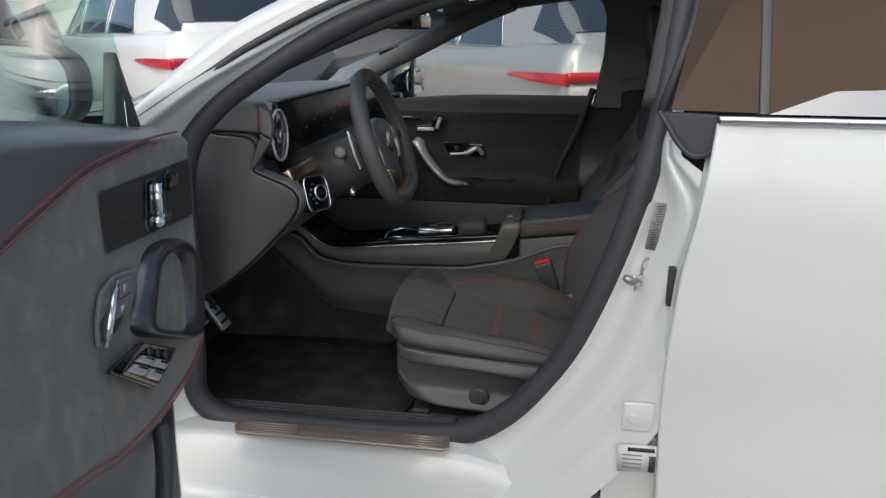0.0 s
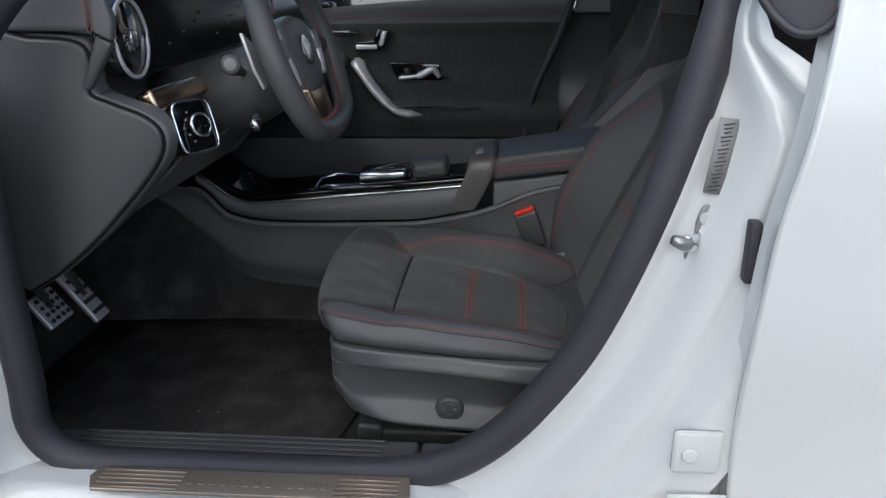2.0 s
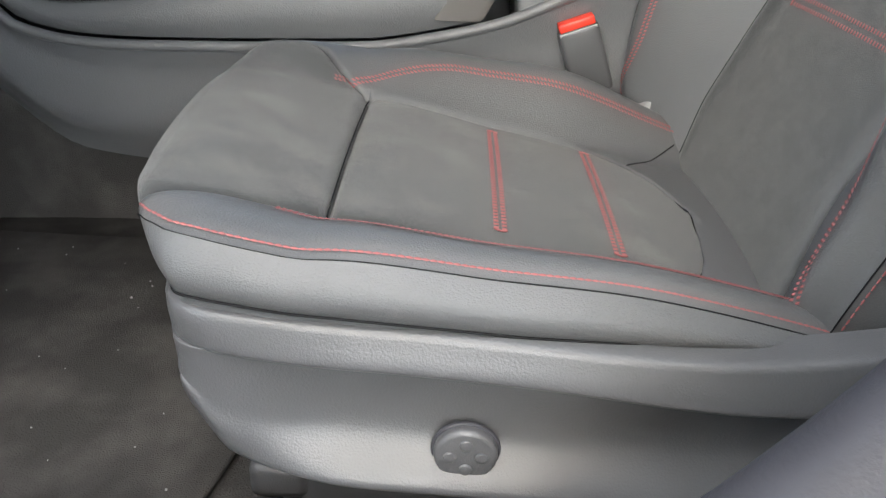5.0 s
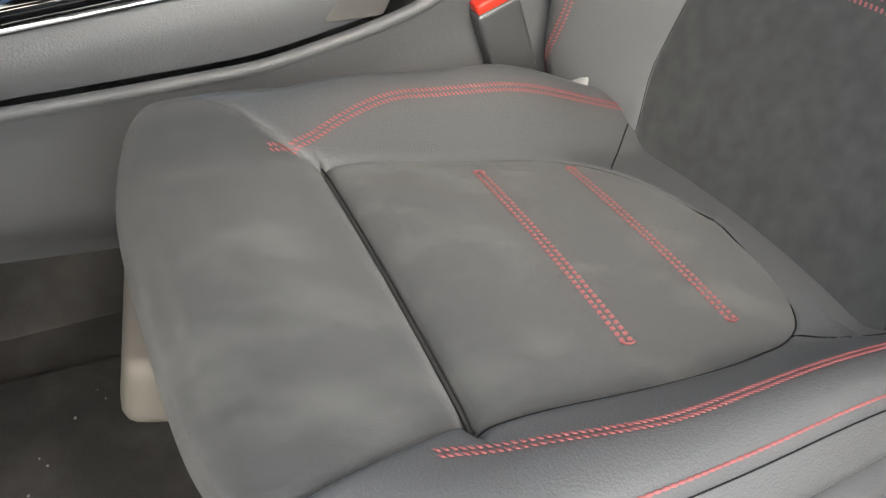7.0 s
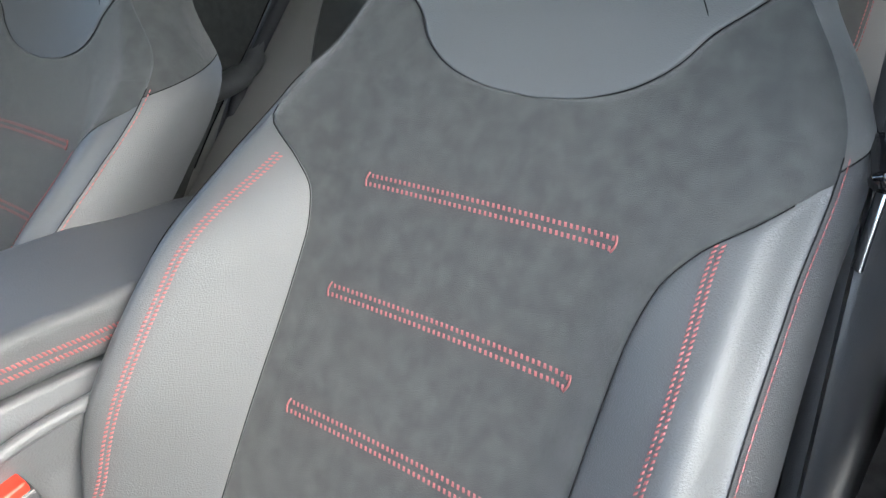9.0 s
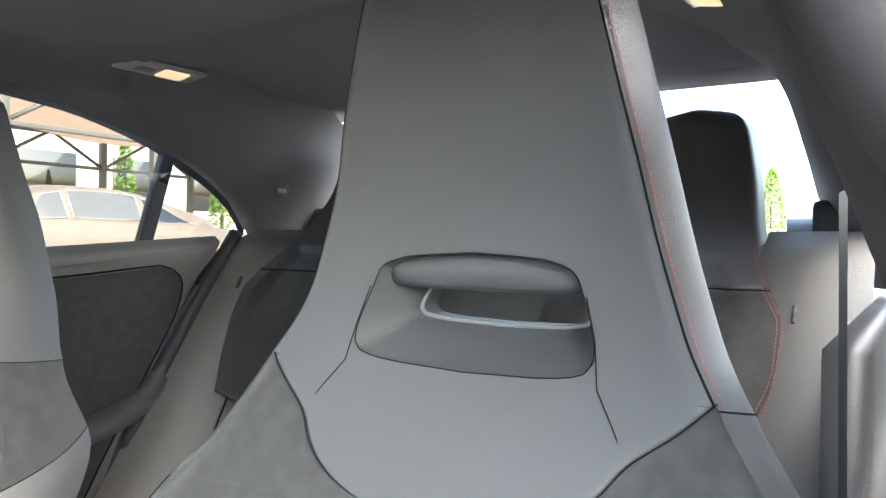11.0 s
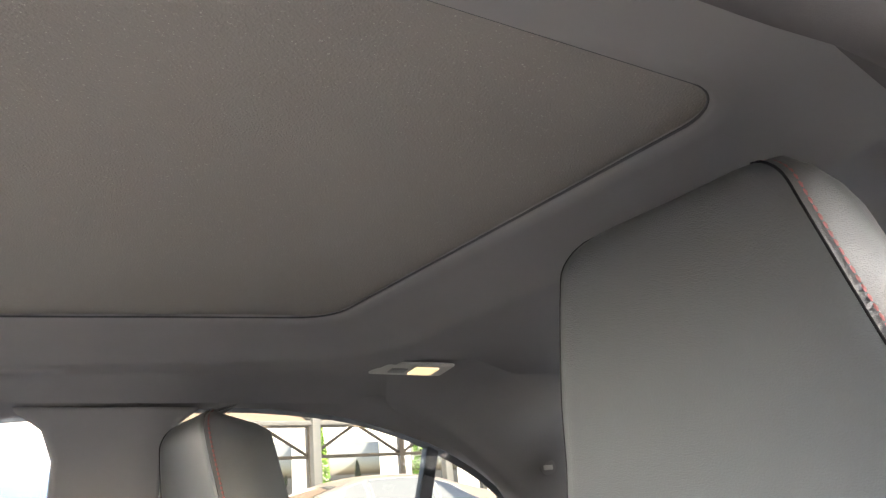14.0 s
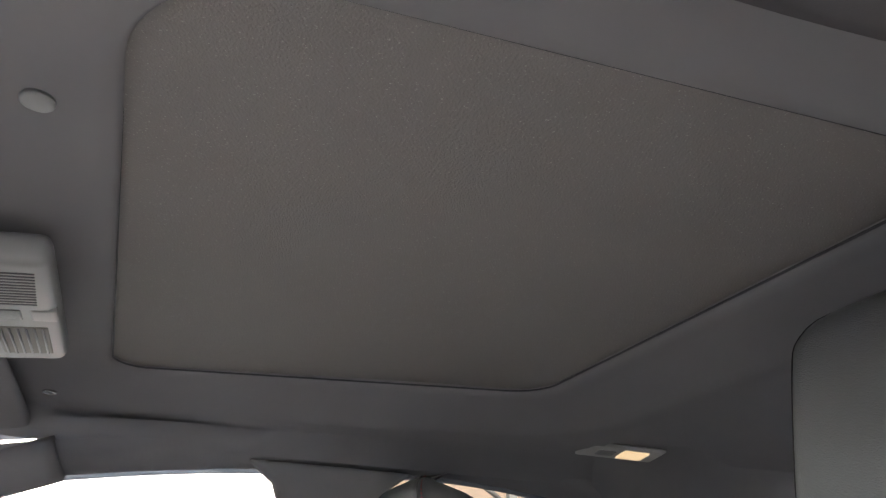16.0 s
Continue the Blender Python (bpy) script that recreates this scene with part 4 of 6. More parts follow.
part("middle_trim", patch(lambda v, u: (lambda z: Vector((0.50 + (inset_r(z) - 0.50) * u, rear_face(z, 0.6) - 0.004, z)))(0.45 + (min(inset_top(0.5 + 0.6 * u), 1.033) - 0.45) * v), [k / 40 for k in range(41)], [k / 24 for k in range(25)]), SUEDE, rear_door_trim, "dark suede rear door panel")
groove_ = [(0.52 + 0.57 * k / 20, rear_face(1.02, 0.8) - 0.005, inset_top(0.52 + 0.57 * k / 20) + 0.002) for k in range(21)] + [(inset_r(z), rear_face(z, 0.8) - 0.005, z) for z in (1.026, 1.012, 0.995, 0.97, 0.93, 0.87, 0.827, 0.75, 0.68, 0.60)]
part("seam", tube(groove_, 0.0018, 6, up=(0, 1, 0)), SEAM, rear_door_trim, "dark panel gap")
part("stitching", stitches([(x, rear_face(1.03 + 0.11 * (x - 0.85), x) - 0.001, 1.036 + 0.118 * (x - 0.896)) for x in [0.56 + 0.68 * k / 50 for k in range(51)]], (0, -1, 0), 0.006, 0.0048), RED, rear_door_trim, "red seam stitches")
part("door_pull", tube(curve_points([(1.175, FAR - 0.045, 0.99), (1.12, FAR - 0.05, 0.90), (1.075, FAR - 0.06, 0.83), (1.03, FAR - 0.075, 0.79), (0.93, FAR - 0.08, 0.755), (0.75, FAR - 0.08, 0.735)], 6), [0.012] * 13 + [0.022] * 6 + [0.03] * 12, 10, flatten=0.8), LEATHER, rear_door_trim, "dark door pull and armrest")
part("seal", tube(curve_points([(1.27, FAR - 0.05, 1.10), (1.227, FAR - 0.055, 1.045), (1.16, FAR - 0.055, 0.95), (1.103, FAR - 0.055, 0.865), (1.03, FAR - 0.055, 0.74), (0.95, FAR - 0.055, 0.5)], 6), 0.015, 8), RUBBER, rear_door_trim, "dark door seal")

# ---- rear bench ----
# The bench's window light is put into its lighter leather colour.
bench = thing("rear_bench", (1.2, MID, 0.3), "black leather rear bench, lightened for window light, with raised headrests", "car seat")
rw = spline([(0.45, 1.09), (0.6, 1.16), (0.8, 1.26), (1.0, 1.365), (1.09, 1.415)])
outer = lambda dy, z: 0.115 * smooth(0.30, 0.44, dy)
bench_y = [MID - 0.46 + 0.92 * k / 60 for k in range(61)]
rear_x = lambda y, z: rw(z) - 0.015 * math.cos((y - MID) * 9.5) - outer(abs(y - MID), z) + 0.02 * smooth(1.06, 1.09, z) ** 2
part("seat_back", patch(lambda z, y: Vector((rear_x(y, z), y, z)), [0.42 + 0.67 * k / 34 for k in range(35)], bench_y), LITLEATHER, bench)
part("seat_top", patch(lambda y, v: Vector((rear_x(y, 1.09) + 0.2 * v, y, 1.09 + 0.012 * math.sin(math.pi * v) - 0.02 * v)), bench_y, [k / 6 for k in range(7)]), LITLEATHER, bench)
part("cushion", patch(lambda x, y: Vector((x, y, 0.52 + 0.03 * math.cos((y - MID) * 9.5) - 0.12 * smooth(0.78, 0.70, x) ** 2)), [0.69 + 0.5 * k / 20 for k in range(21)], [MID - 0.62 + 1.24 * k / 60 for k in range(61)]), LITLEATHER, bench)
for sgn in (-1, 1):
    side_in = lambda z: Vector((rear_x(MID + 0.46, z), MID + sgn * 0.46, z))
    side_out = lambda z: Vector((1.227 + 0.68 * (z - 1.053) + 0.012, MID + sgn * (0.575 if sgn > 0 else 0.605), z))
    part("side_wedge", patch(lambda z, u: side_in(z).lerp(side_out(z), u) - Vector((0.022 * math.sin(math.pi * u) - 0.05 * smooth(1.07, 1.11, z) ** 2, 0, 0)), [0.42 + 0.69 * k / 34 for k in range(35)], [k / 12 for k in range(13)]), LITLEATHER, bench, "lightened black leather wedge beside the bench")
    part("wedge_top", patch(lambda u, v: side_in(1.11).lerp(side_out(1.11), u) - Vector((0.022 * math.sin(math.pi * u) - 0.05 - 0.35 * v, 0, 0.02 * v)), [k / 12 for k in range(13)], [0, 0.3, 1]), LITLEATHER, bench)
    part("stitching", stitches([side_in(z) - Vector((0.002, 0, 0)) for z in [0.45 + 0.62 * k / 50 for k in range(51)]], (-1, 0, 0.4), 0.006, 0.0045), RED, bench, "red seam stitches")
    part("seam", tube([side_in(z) - Vector((0.0, sgn * 0.004, 0)) for z in [0.45 + 0.63 * k / 50 for k in range(51)]], 0.0018, 6, up=(1, 0, 0)), SEAM, bench, "dark seam")
    part("slot", box(tuple(side_in(1.0).lerp(side_out(1.0), 0.4) - Vector((0.018, 0, 0))), (0.01, 0.006, 0.026), 0.002, (0, 30, 0)), RUBBER, bench, "small dark latch slot")
for cy in (MID - 0.335, MID + 0.335):
    hw = spline([(0.80, 0.13), (0.87, 0.152), (0.94, 0.172), (0.985, 0.172), (1.03, 0.147), (1.09, 0.119), (1.125, 0.108), (1.22, 0.09), (1.28, 0.078), (1.30, 0.066), (1.312, 0.04)])
    hx = spline([(0.80, 1.10), (0.9, 1.15), (1.0, 1.205), (1.06, 1.265), (1.12, 1.33), (1.2, 1.39), (1.29, 1.41), (1.305, 1.425), (1.312, 1.445)])
    dent = lambda q, z: 0.020 * smooth(0.66, 0.54, abs(q)) * smooth(0.93, 1.0, z) * smooth(1.075, 1.06, z)
    row = lambda z: [Vector((hx(z) - 0.015 * (1 - abs(q)) + 0.02 * q * q + dx + (0 if dx else dent(q, z)), cy + hw(z) * q, z)) for q, dx in [(-1 + 2 * j / 24, 0) for j in range(25)] + [(1 - 2 * j / 12, 0.09) for j in range(13)]]
    hd = part("headrest", skin([row(1.028 + 0.284 * k / 36) for k in range(37)], True, True), LEATHER, bench, "black leather rear headrest with a dark pocket")
    part("wing", skin([row(0.80 + 0.228 * k / 24) for k in range(25)], True, True), SUEDE, hd, "dark suede wing below the headrest")
    part("seam", tube(row(1.028)[:25], 0.0015, 6), SEAM, hd, "dark seam")
    part("stitching", stitches([Vector((hx(z) + 0.004, cy - hw(z) * 0.98, z)) for z in [0.82 + 0.44 * k / 40 for k in range(41)]], (-1, 0, 0), 0.006, 0.0045, rows=(-0.003, 0.003)), RED, hd, "red seam stitches")
mh_ = part("headrest", box((1.41, 2.385, 1.045), (0.07, 0.24, 0.13), 0.02, (0, 18, 0), seg=3), LEATHER, bench, "dark folded middle headrest")
part("label", box((1.368, 2.41, 1.058), (0.002, 0.055, 0.018), 0, (0, 18, 0)), PAINT, mh_, "small white label")
part("seam", box((1.378, 2.29, 1.03), (0.004, 0.004, 0.11), 0, (0, 18, 0)), SEAM, mh_)
for off in (-0.52, 0.52):
    b = thing("rear_seat_belt", (1.4, MID + off, 1.0), "grey rear seat belt over the bench shoulder", "seat belt", "rear seat belts")
    part("webbing", patch(lambda u, v: Vector((1.52 - 0.20 * u - 0.22 * u * u, MID + off * (0.93 + 0.09 * u) + 0.023 * v, 1.135 - 0.01 * u - 0.55 * u * u)), [k / 14 for k in range(15)], [-1, 0, 1]), PLASTIC, b)
    part("guide", box((1.50, MID + off * 1.03, 1.125), (0.08, 0.06, 0.075), 0.014), PLASTIC, b)


# ---- lamps in the roof ----
def reading_lamp(x, y, z, tilt):
    ob = thing("reading_lamp", (x, y, z), "grey roof reading lamp with a lit lens", "lamp", "reading lamps")
    m = pose(x, y, z, tilt, 0, 0)
    for nm, c, s, bev, mt in (("frame", (0, 0, -0.003), (0.15, 0.055, 0.008), 0.006, LAMPGREY), ("lens", (0.022, 0.0, -0.006), (0.05, 0.034, 0.008), 0.004, LENS), ("button", (-0.03, 0.002, -0.006), (0.034, 0.02, 0.006), 0.003, GREY)):
        b = box(c, s, bev)
        b.transform(m)
        part(nm, b, mt, ob)
    return ob


LENS = bpy.data.materials.new("lit_lens")
LENS.use_nodes = True
_b = LENS.node_tree.nodes["Principled BSDF"]
_b.inputs["Base Color"].default_value = (0.5, 0.4, 0.28, 1)
_b.inputs["Emission Color"].default_value, _b.inputs["Emission Strength"].default_value = (1, 0.72, 0.42, 1), 0.055
reading_lamp(1.01, 1.945, 1.372, 9)
reading_lamp(0.965, 2.815, 1.372, -9)
over = thing("overhead_console", (0.02, MID, 1.34), "grey overhead console with lamps and buttons", "console")
oz = lambda x: 1.330 + 0.12 * x
part("housing", box((0.035, 2.455, 1.345), (0.165, 0.27, 0.028), 0.013, (0, -7, 0), seg=4), GREY, over)
lens_ = part("lamp_lens", box((0.085, 2.52, oz(0.085) - 0.001), (0.045, 0.085, 0.006), 0.0025, (0, -7, 0)), PALE, over, "pale map lamp lens")
for k in range(6):
    part("rib", box((0.068 + 0.007 * k, 2.52, oz(0.068 + 0.007 * k) - 0.0042), (0.002, 0.078, 0.002), 0, (0, -7, 0)), GREY, lens_)
for k in range(3):
    part("button", box((0.05 + 0.028 * k, 2.445, oz(0.05 + 0.028 * k)), (0.022, 0.03, 0.008), 0.003, (0, -7, 0)), PLASTIC if k == 1 else GREY, over)
for k in range(12):
    part("slot", box((0.088, 2.345 + 0.0065 * k, oz(0.088) - 0.0018), (0.036 - 0.0006 * k, 0.003, 0.004), 0.001, (0, -7, 0)), RUBBER, over, "dark vent slot")
visor = thing("sun_visor", (-0.1, 2.7, 1.3), "grey folded passenger sun visor", "sun visor")
part("board", box((-0.02, 2.83, 1.335), (0.15, 0.43, 0.02), 0.009, (0, -9, 0)), LINER, visor)
visor = thing("sun_visor", (-0.1, 2.08, 1.3), "grey folded driver sun visor", "sun visor")
part("board", box((-0.10, 2.06, 1.315), (0.15, 0.36, 0.02), 0.009, (0, -16, 0)), LINER, visor)
for p in ((0.118, 2.132, 1.366), ):
    tagged(part("roof_sensor", disc(p, (0, 0, -1), 0.010, 0.004), GREY), "small round grey roof sensor", "sensor")
tagged(part("visor_clip", disc((0.085, 2.80, 1.357), (0, 0, -1), 0.009, 0.004), CHROME), "small chrome visor clip button", "clip")
mir = thing("rear_view_mirror", (-0.22, MID, 1.22), "black framed rear-view mirror below the headliner", "mirror")
part("housing", box((-0.16, MID - 0.02, 1.233), (0.03, 0.22, 0.065), 0.012, (0, 0, -18)), PLASTIC, mir)
part("glass", box((-0.144, MID - 0.024, 1.233), (0.004, 0.20, 0.052), 0.001, (0, 0, -18)), MIRROR, mir, "mirror glass")
part("stem", tube([(-0.17, MID, 1.245), (-0.23, MID, 1.30)], 0.014, 8), PLASTIC, mir)

# ---- dashboard ----
dash = thing("dashboard", (-0.6, MID, 0.6), "black soft dashboard with a wide screen and round metal vents", "dashboard")
prof = curve_points([(-0.98, 0, 0.975), (-0.80, 0, 1.005), (-0.60, 0, 1.012), (-0.47, 0, 0.998), (-0.405, 0, 0.972), (-0.40, 0, 0.945), (-0.43, 0, 0.90), (-0.42, 0, 0.86), (-0.36, 0, 0.835), (-0.33, 0, 0.80), (-0.36, 0, 0.755), (-0.46, 0, 0.715), (-0.60, 0, 0.68), (-0.86, 0, 0.66)], 5)
ys = [1.715 + 1.29 * k / 40 for k in range(41)]
part("upper_body", patch(lambda y, k: Vector((prof[k].x + 0.05 * smooth(2.1, 2.9, y) * smooth(0.9, 0.8, prof[k].z), y, prof[k].z)), ys, range(len(prof))), DASH, dash)
end_line = curve_points([(-0.545, 0, 0.985), (-0.45, 0, 0.983), (-0.375, 0, 0.975), (-0.362, 0, 0.945), (-0.372, 0, 0.905), (-0.34, 0, 0.888), (-0.29, 0, 0.868), (-0.268, 0, 0.84), (-0.285, 0, 0.795), (-0.36, 0, 0.715), (-0.43, 0, 0.652), (-0.50, 0, 0.603), (-0.545, 0, 0.597), (-0.55, 0, 0.75)], 4, True)
part("end_rim", slab([Vector((p.x, 1.698, p.z)) for p in end_line], (0, 0.05, 0), 0.010, 3), DASH, dash, "black rim of the dashboard end")
mid_end = Vector((-0.46, 0, 0.80))
face_line = [Vector((mid_end.x + (p.x - mid_end.x) * 0.955, 0, mid_end.z + (p.z - mid_end.z) * 0.965)) for p in end_line]
part("end_gap", tube([Vector((p.x, 1.697, p.z)) for p in face_line], 0.0035, 6, True, up=(0, 1, 0)), SEAM, dash, "dark panel gap")
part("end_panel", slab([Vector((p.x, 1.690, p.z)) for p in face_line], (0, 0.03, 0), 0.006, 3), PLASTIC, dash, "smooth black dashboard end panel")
cap = part("top_cap", slab([(-0.62, 1.69, 0.985), (-0.356, 1.69, 0.985), (-0.352, 1.69, 1.02), (-0.36, 1.69, 1.043), (-0.44, 1.69, 1.052), (-0.62, 1.69, 1.056)], (0, 0.07, 0), 0.010, 3), DASH, dash, "black stitched dashboard corner")
part("corner_lip", slab([(-0.353, 1.69, 0.984), (-0.328, 1.69, 0.972), (-0.322, 1.69, 1.0), (-0.33, 1.69, 1.03), (-0.353, 1.69, 1.042)], (0, 0.018, 0), 0.005, 3), DASH, cap, "black padded lip beside the vent")
part("corner_wedge", slab([(-0.350, 1.692, 0.980), (-0.328, 1.692, 0.968), (-0.372, 1.692, 0.905), (-0.384, 1.692, 0.905)], (0, 0.016, 0), 0.004, 2), PLASTIC, cap, "black wedge below the vent")
for dx in (-0.0035, 0.0035):
    part("stitching", stitches([(-0.3535 + dx, 1.6885, 0.988 + 0.05 * k / 10) for k in range(11)], (0, -1, 0), 0.0056, 0.0046, 0.0014), RED, cap, "red seam stitches")
part("defrost_vent", box((-0.47, 1.735, 1.054), (0.07, 0.04, 0.008), 0.002), GLOSS, dash)
vent = part("round_vent", disc((-0.368, 1.765, 0.968), (0.998, 0.06, 0.05), 0.057, 0.03, 0.006), GLOSS, dash, "round turbine air vent")
vn = Vector((0.998, 0.06, 0.05)).normalized()
va = vn.orthogonal().normalized()
vb = vn.cross(va)
vc = Vector((-0.368, 1.765, 0.968)) + vn * 0.032
part("rim", tube([vc + 0.056 * (math.cos(k * math.tau / 36) * va + math.sin(k * math.tau / 36) * vb) for k in range(36)], 0.0032, 8, True), SATIN, vent, "satin metal vent ring")
part("hub", disc(vc, vn, 0.013, 0.006), CHROME, vent, "chrome vent hub")
for k in range(16):
    d = math.cos(k * math.tau / 16) * va + math.sin(k * math.tau / 16) * vb
    e = vn.cross(d)
    part("blade", tube([vc + d * 0.012 - vn * 0.004, vc + d * 0.034 + e * 0.004 - vn * 0.008, vc + d * 0.054 + e * 0.010 - vn * 0.004], [0.0042, 0.0036, 0.0026], 6, flatten=0.5), SATIN, vent, "satin metal vent blade")
scr = part("display", box((-0.352, 2.15, 0.978), (0.018, 0.70, 0.122), 0.006, (0, -6, 0)), SCREENBLACK, dash, "wide dark glossy display")
for k in range(8):
    part("screen_mark", box((-0.3405, 1.90 + 0.05 * k + 0.012 * (k % 3), 0.95 + 0.014 * (k % 4)), (0.001, 0.010, 0.003), 0, (0, -6, 0)), DASH, scr, "dim mark on the display")
part("display_glare_strip", box((-0.36, 2.15, 1.042), (0.03, 0.70, 0.006), 0.002), DASH, dash)
# Gloss decor strip, its tan reflection painted as bronze.
part("decor_strip", box((-0.325, 1.86, 0.875), (0.03, 0.20, 0.035), 0.008, (0, -20, 0)), TANREFLECT, dash, "shiny trim strip with a tan reflection in its colour")
sn = Vector((0.84, -0.46, 0.28)).normalized()
sa = Vector((0.46, 0.84, 0)).normalized()
sb = sn.cross(sa)
sb = sb if sb.z > 0 else -sb
sc = Vector((-0.252, 1.757, 0.842))
sq = [sc + 0.034 * (abs(math.cos(t)) ** 0.4 * math.copysign(1, math.cos(t)) * sa + 1.15 * abs(math.sin(t)) ** 0.4 * math.copysign(1, math.sin(t)) * sb) for t in [k * math.tau / 32 + 0.01 for k in range(32)]]
sw = part("light_switch", slab(sq, sn * -0.03, 0.003), GLOSS, dash, "gloss black light switch panel")
part("frame", tube([p + sn * 0.001 for p in sq], 0.0024, 6, True), CHROME, sw, "chrome switch frame")
part("dial", disc(sc + sn * 0.001 + sa * 0.004, sn, 0.018, 0.010, 0.003), GLOSS, sw)
part("ring", tube([sc + sa * 0.004 + sn * 0.009 + 0.0165 * (math.cos(k * math.tau / 28) * sa + math.sin(k * math.tau / 28) * sb) for k in range(28)], 0.003, 6, True), CHROME, sw, "chrome dial ring")
for k in range(5):
    part("symbol", box(tuple(sc - sa * (0.021 - 0.006 * abs(k - 2)) + sb * (0.022 - 0.011 * k) + sn * 0.001), (0.003, 0.003, 0.003), 0.0005), GREY, sw)
part("knee_panel", slab([(-0.28, 1.80, 0.80), (-0.28, 2.26, 0.80), (-0.39, 2.26, 0.695), (-0.40, 1.80, 0.695)], (-0.02, 0, -0.02), 0.008), DASH, dash, "black knee panel below the column")

# ---- steering wheel ----
wheel = thing("steering_wheel", (-0.15, 2.02, 0.925), "black leather steering wheel with red stitching", "steering wheel")
wc, wn_ = Vector((-0.15, 2.02, 0.925)), Vector((0.947, 0.0, 0.323)).normalized()
wu = Vector((-0.323, 0, 0.947))
wr = Vector((0, 1, 0))
at_rim = lambda t, r=0.172: wc + r * (math.sin(t) * wr + math.cos(t) * (wu if math.cos(t) > -0.72 else wu * (0.72 / -math.cos(t)) ** 0.55))
rim_pts = [at_rim(k * math.tau / 72) for k in range(72)]
rim = part("rim", tube(rim_pts, 0.0185, 14, True, flatten=1.12, up=tuple(wn_)), LEATHER, wheel, "black leather wheel rim")
inner = [at_rim(k * math.tau / 90, 0.172 - 0.0185) for k in range(91)]
part("stitching", stitches(inner, wn_, 0.006, 0.0046, 0.0032, rows=(-0.004, 0.004)), RED, rim, "red rim stitches")
hub_o = [(-0.085, 0.03), (-0.06, 0.058), (0.0, 0.066), (0.06, 0.058), (0.085, 0.03), (0.075, -0.035), (0.045, -0.075), (-0.045, -0.075), (-0.075, -0.035)]
hub = part("hub", slab([wc - wn_ * 0.045 + wr * a + wu * b for a, b in hub_o], wn_ * 0.05, 0.018, 3), DASH, wheel, "black airbag cover")
part("emblem", disc(wc + wn_ * 0.006, wn_, 0.027, 0.004), CHROME, hub, "plain round chrome emblem")
for sgn in (-1, 1):
    sp = part("spoke", tube([wc + wr * sgn * 0.06 + wu * 0.015 - wn_ * 0.02, wc + wr * sgn * 0.115 + wu * 0.008 - wn_ * 0.014, wc + wr * sgn * 0.16 + wu * 0.0], [0.028, 0.02, 0.015], 10, flatten=0.5, up=tuple(wn_)), GLOSS, wheel, "gloss black wheel spoke")
    part("trim", tube(curve_points([wc + wr * sgn * 0.085 + wu * 0.045 - wn_ * 0.008, wc + wr * sgn * 0.10 + wu * 0.0, wc + wr * sgn * 0.085 - wu * 0.05 - wn_ * 0.006], 6), 0.0085, 8, flatten=0.6), SATIN, sp, "satin silver spoke trim")
    part("button", box(tuple(wc + wr * sgn * 0.105 + wu * 0.012 - wn_ * 0.001), (0.012, 0.03, 0.035), 0.004, (0, -19, 0)), GREY, sp)
    part("paddle", slab([wc - wn_ * 0.05 + wr * sgn * a + wu * b for a, b in ((0.10, 0.035), (0.135, 0.06), (0.145, 0.0), (0.135, -0.035), (0.11, -0.03))], wn_ * 0.006, 0.002), SATIN, wheel, "silver shift paddle")
low = part("lower_spoke", slab([wc + wr * a + wu * b - wn_ * 0.02 for a, b in ((-0.06, -0.06), (0.06, -0.06), (0.045, -0.115), (0.03, -0.142), (-0.03, -0.142), (-0.045, -0.115))], wn_ * 0.02, 0.006), TANREFLECT, wheel, "metal lower spoke with a tan reflection in its colour")
column = thing("steering_column", (-0.3, 2.02, 0.85), "black steering column cowl with stalks", "steering column")
part("cowl", tube([wc - wn_ * 0.05 - wu * 0.02, wc - wn_ * 0.12 - wu * 0.025, wc - wn_ * 0.28 - wu * 0.02], [0.062, 0.07, 0.075], 16, up=tuple(wr)), PLASTIC, column)
st = part("stalk", tube(curve_points([wc - wn_ * 0.10 - wr * 0.05, wc - wn_ * 0.09 - wr * 0.10 + wu * 0.01, wc - wn_ * 0.08 - wr * 0.15 + wu * 0.02], 5), [0.008] * 6 + [0.013] * 5, 10), PLASTIC, column, "black indicator stalk")
tip_ = part("tip", disc(wc - wn_ * 0.08 - wr * 0.145 + wu * 0.02, -wr * 0.9 + wn_ * 0.4, 0.0165, 0.026, 0.004), PLASTIC, st)
part("cap", disc(wc - wn_ * 0.07 - wr * 0.170 + wu * 0.02, -wr * 0.9 + wn_ * 0.4, 0.010, 0.002, 0.0005), GREY, tip_)
part("stalk", tube([wc - wn_ * 0.10 - wr * 0.06 - wu * 0.07, wc - wn_ * 0.085 - wr * 0.14 - wu * 0.085], [0.007, 0.01], 8), CHROME, column, "silver column adjustment lever")

# ---- pedals ----
for nm, c, s in (("brake_pedal", (-0.66, 1.915, 0.455), (0.012, 0.075, 0.07)), ("accelerator_pedal", (-0.655, 2.02, 0.435), (0.012, 0.05, 0.12))):
    pd = thing(nm, c, "drilled metal pedal with black rubber studs", "pedal", "pedals")
    plate = part("plate", box(c, s, 0.004, (0, -35, 0)), SATIN, pd, "brushed metal pedal plate")
    for i in range(4):
        for j in range(4):
            q = Vector((0.007, (i - 1.5) * s[1] * 0.22, (j - 1.5) * s[2] * 0.22))
            q.rotate(Euler((0, radians(-35), 0)))
            part("stud", disc(Vector(c) + q, (0.82, 0, 0.57), 0.0048, 0.004, 0.001, 10), RUBBER, plate)
    part("arm", tube([c, (c[0] - 0.06, c[1], c[2] + 0.14)], 0.01, 8), PLASTIC, pd)

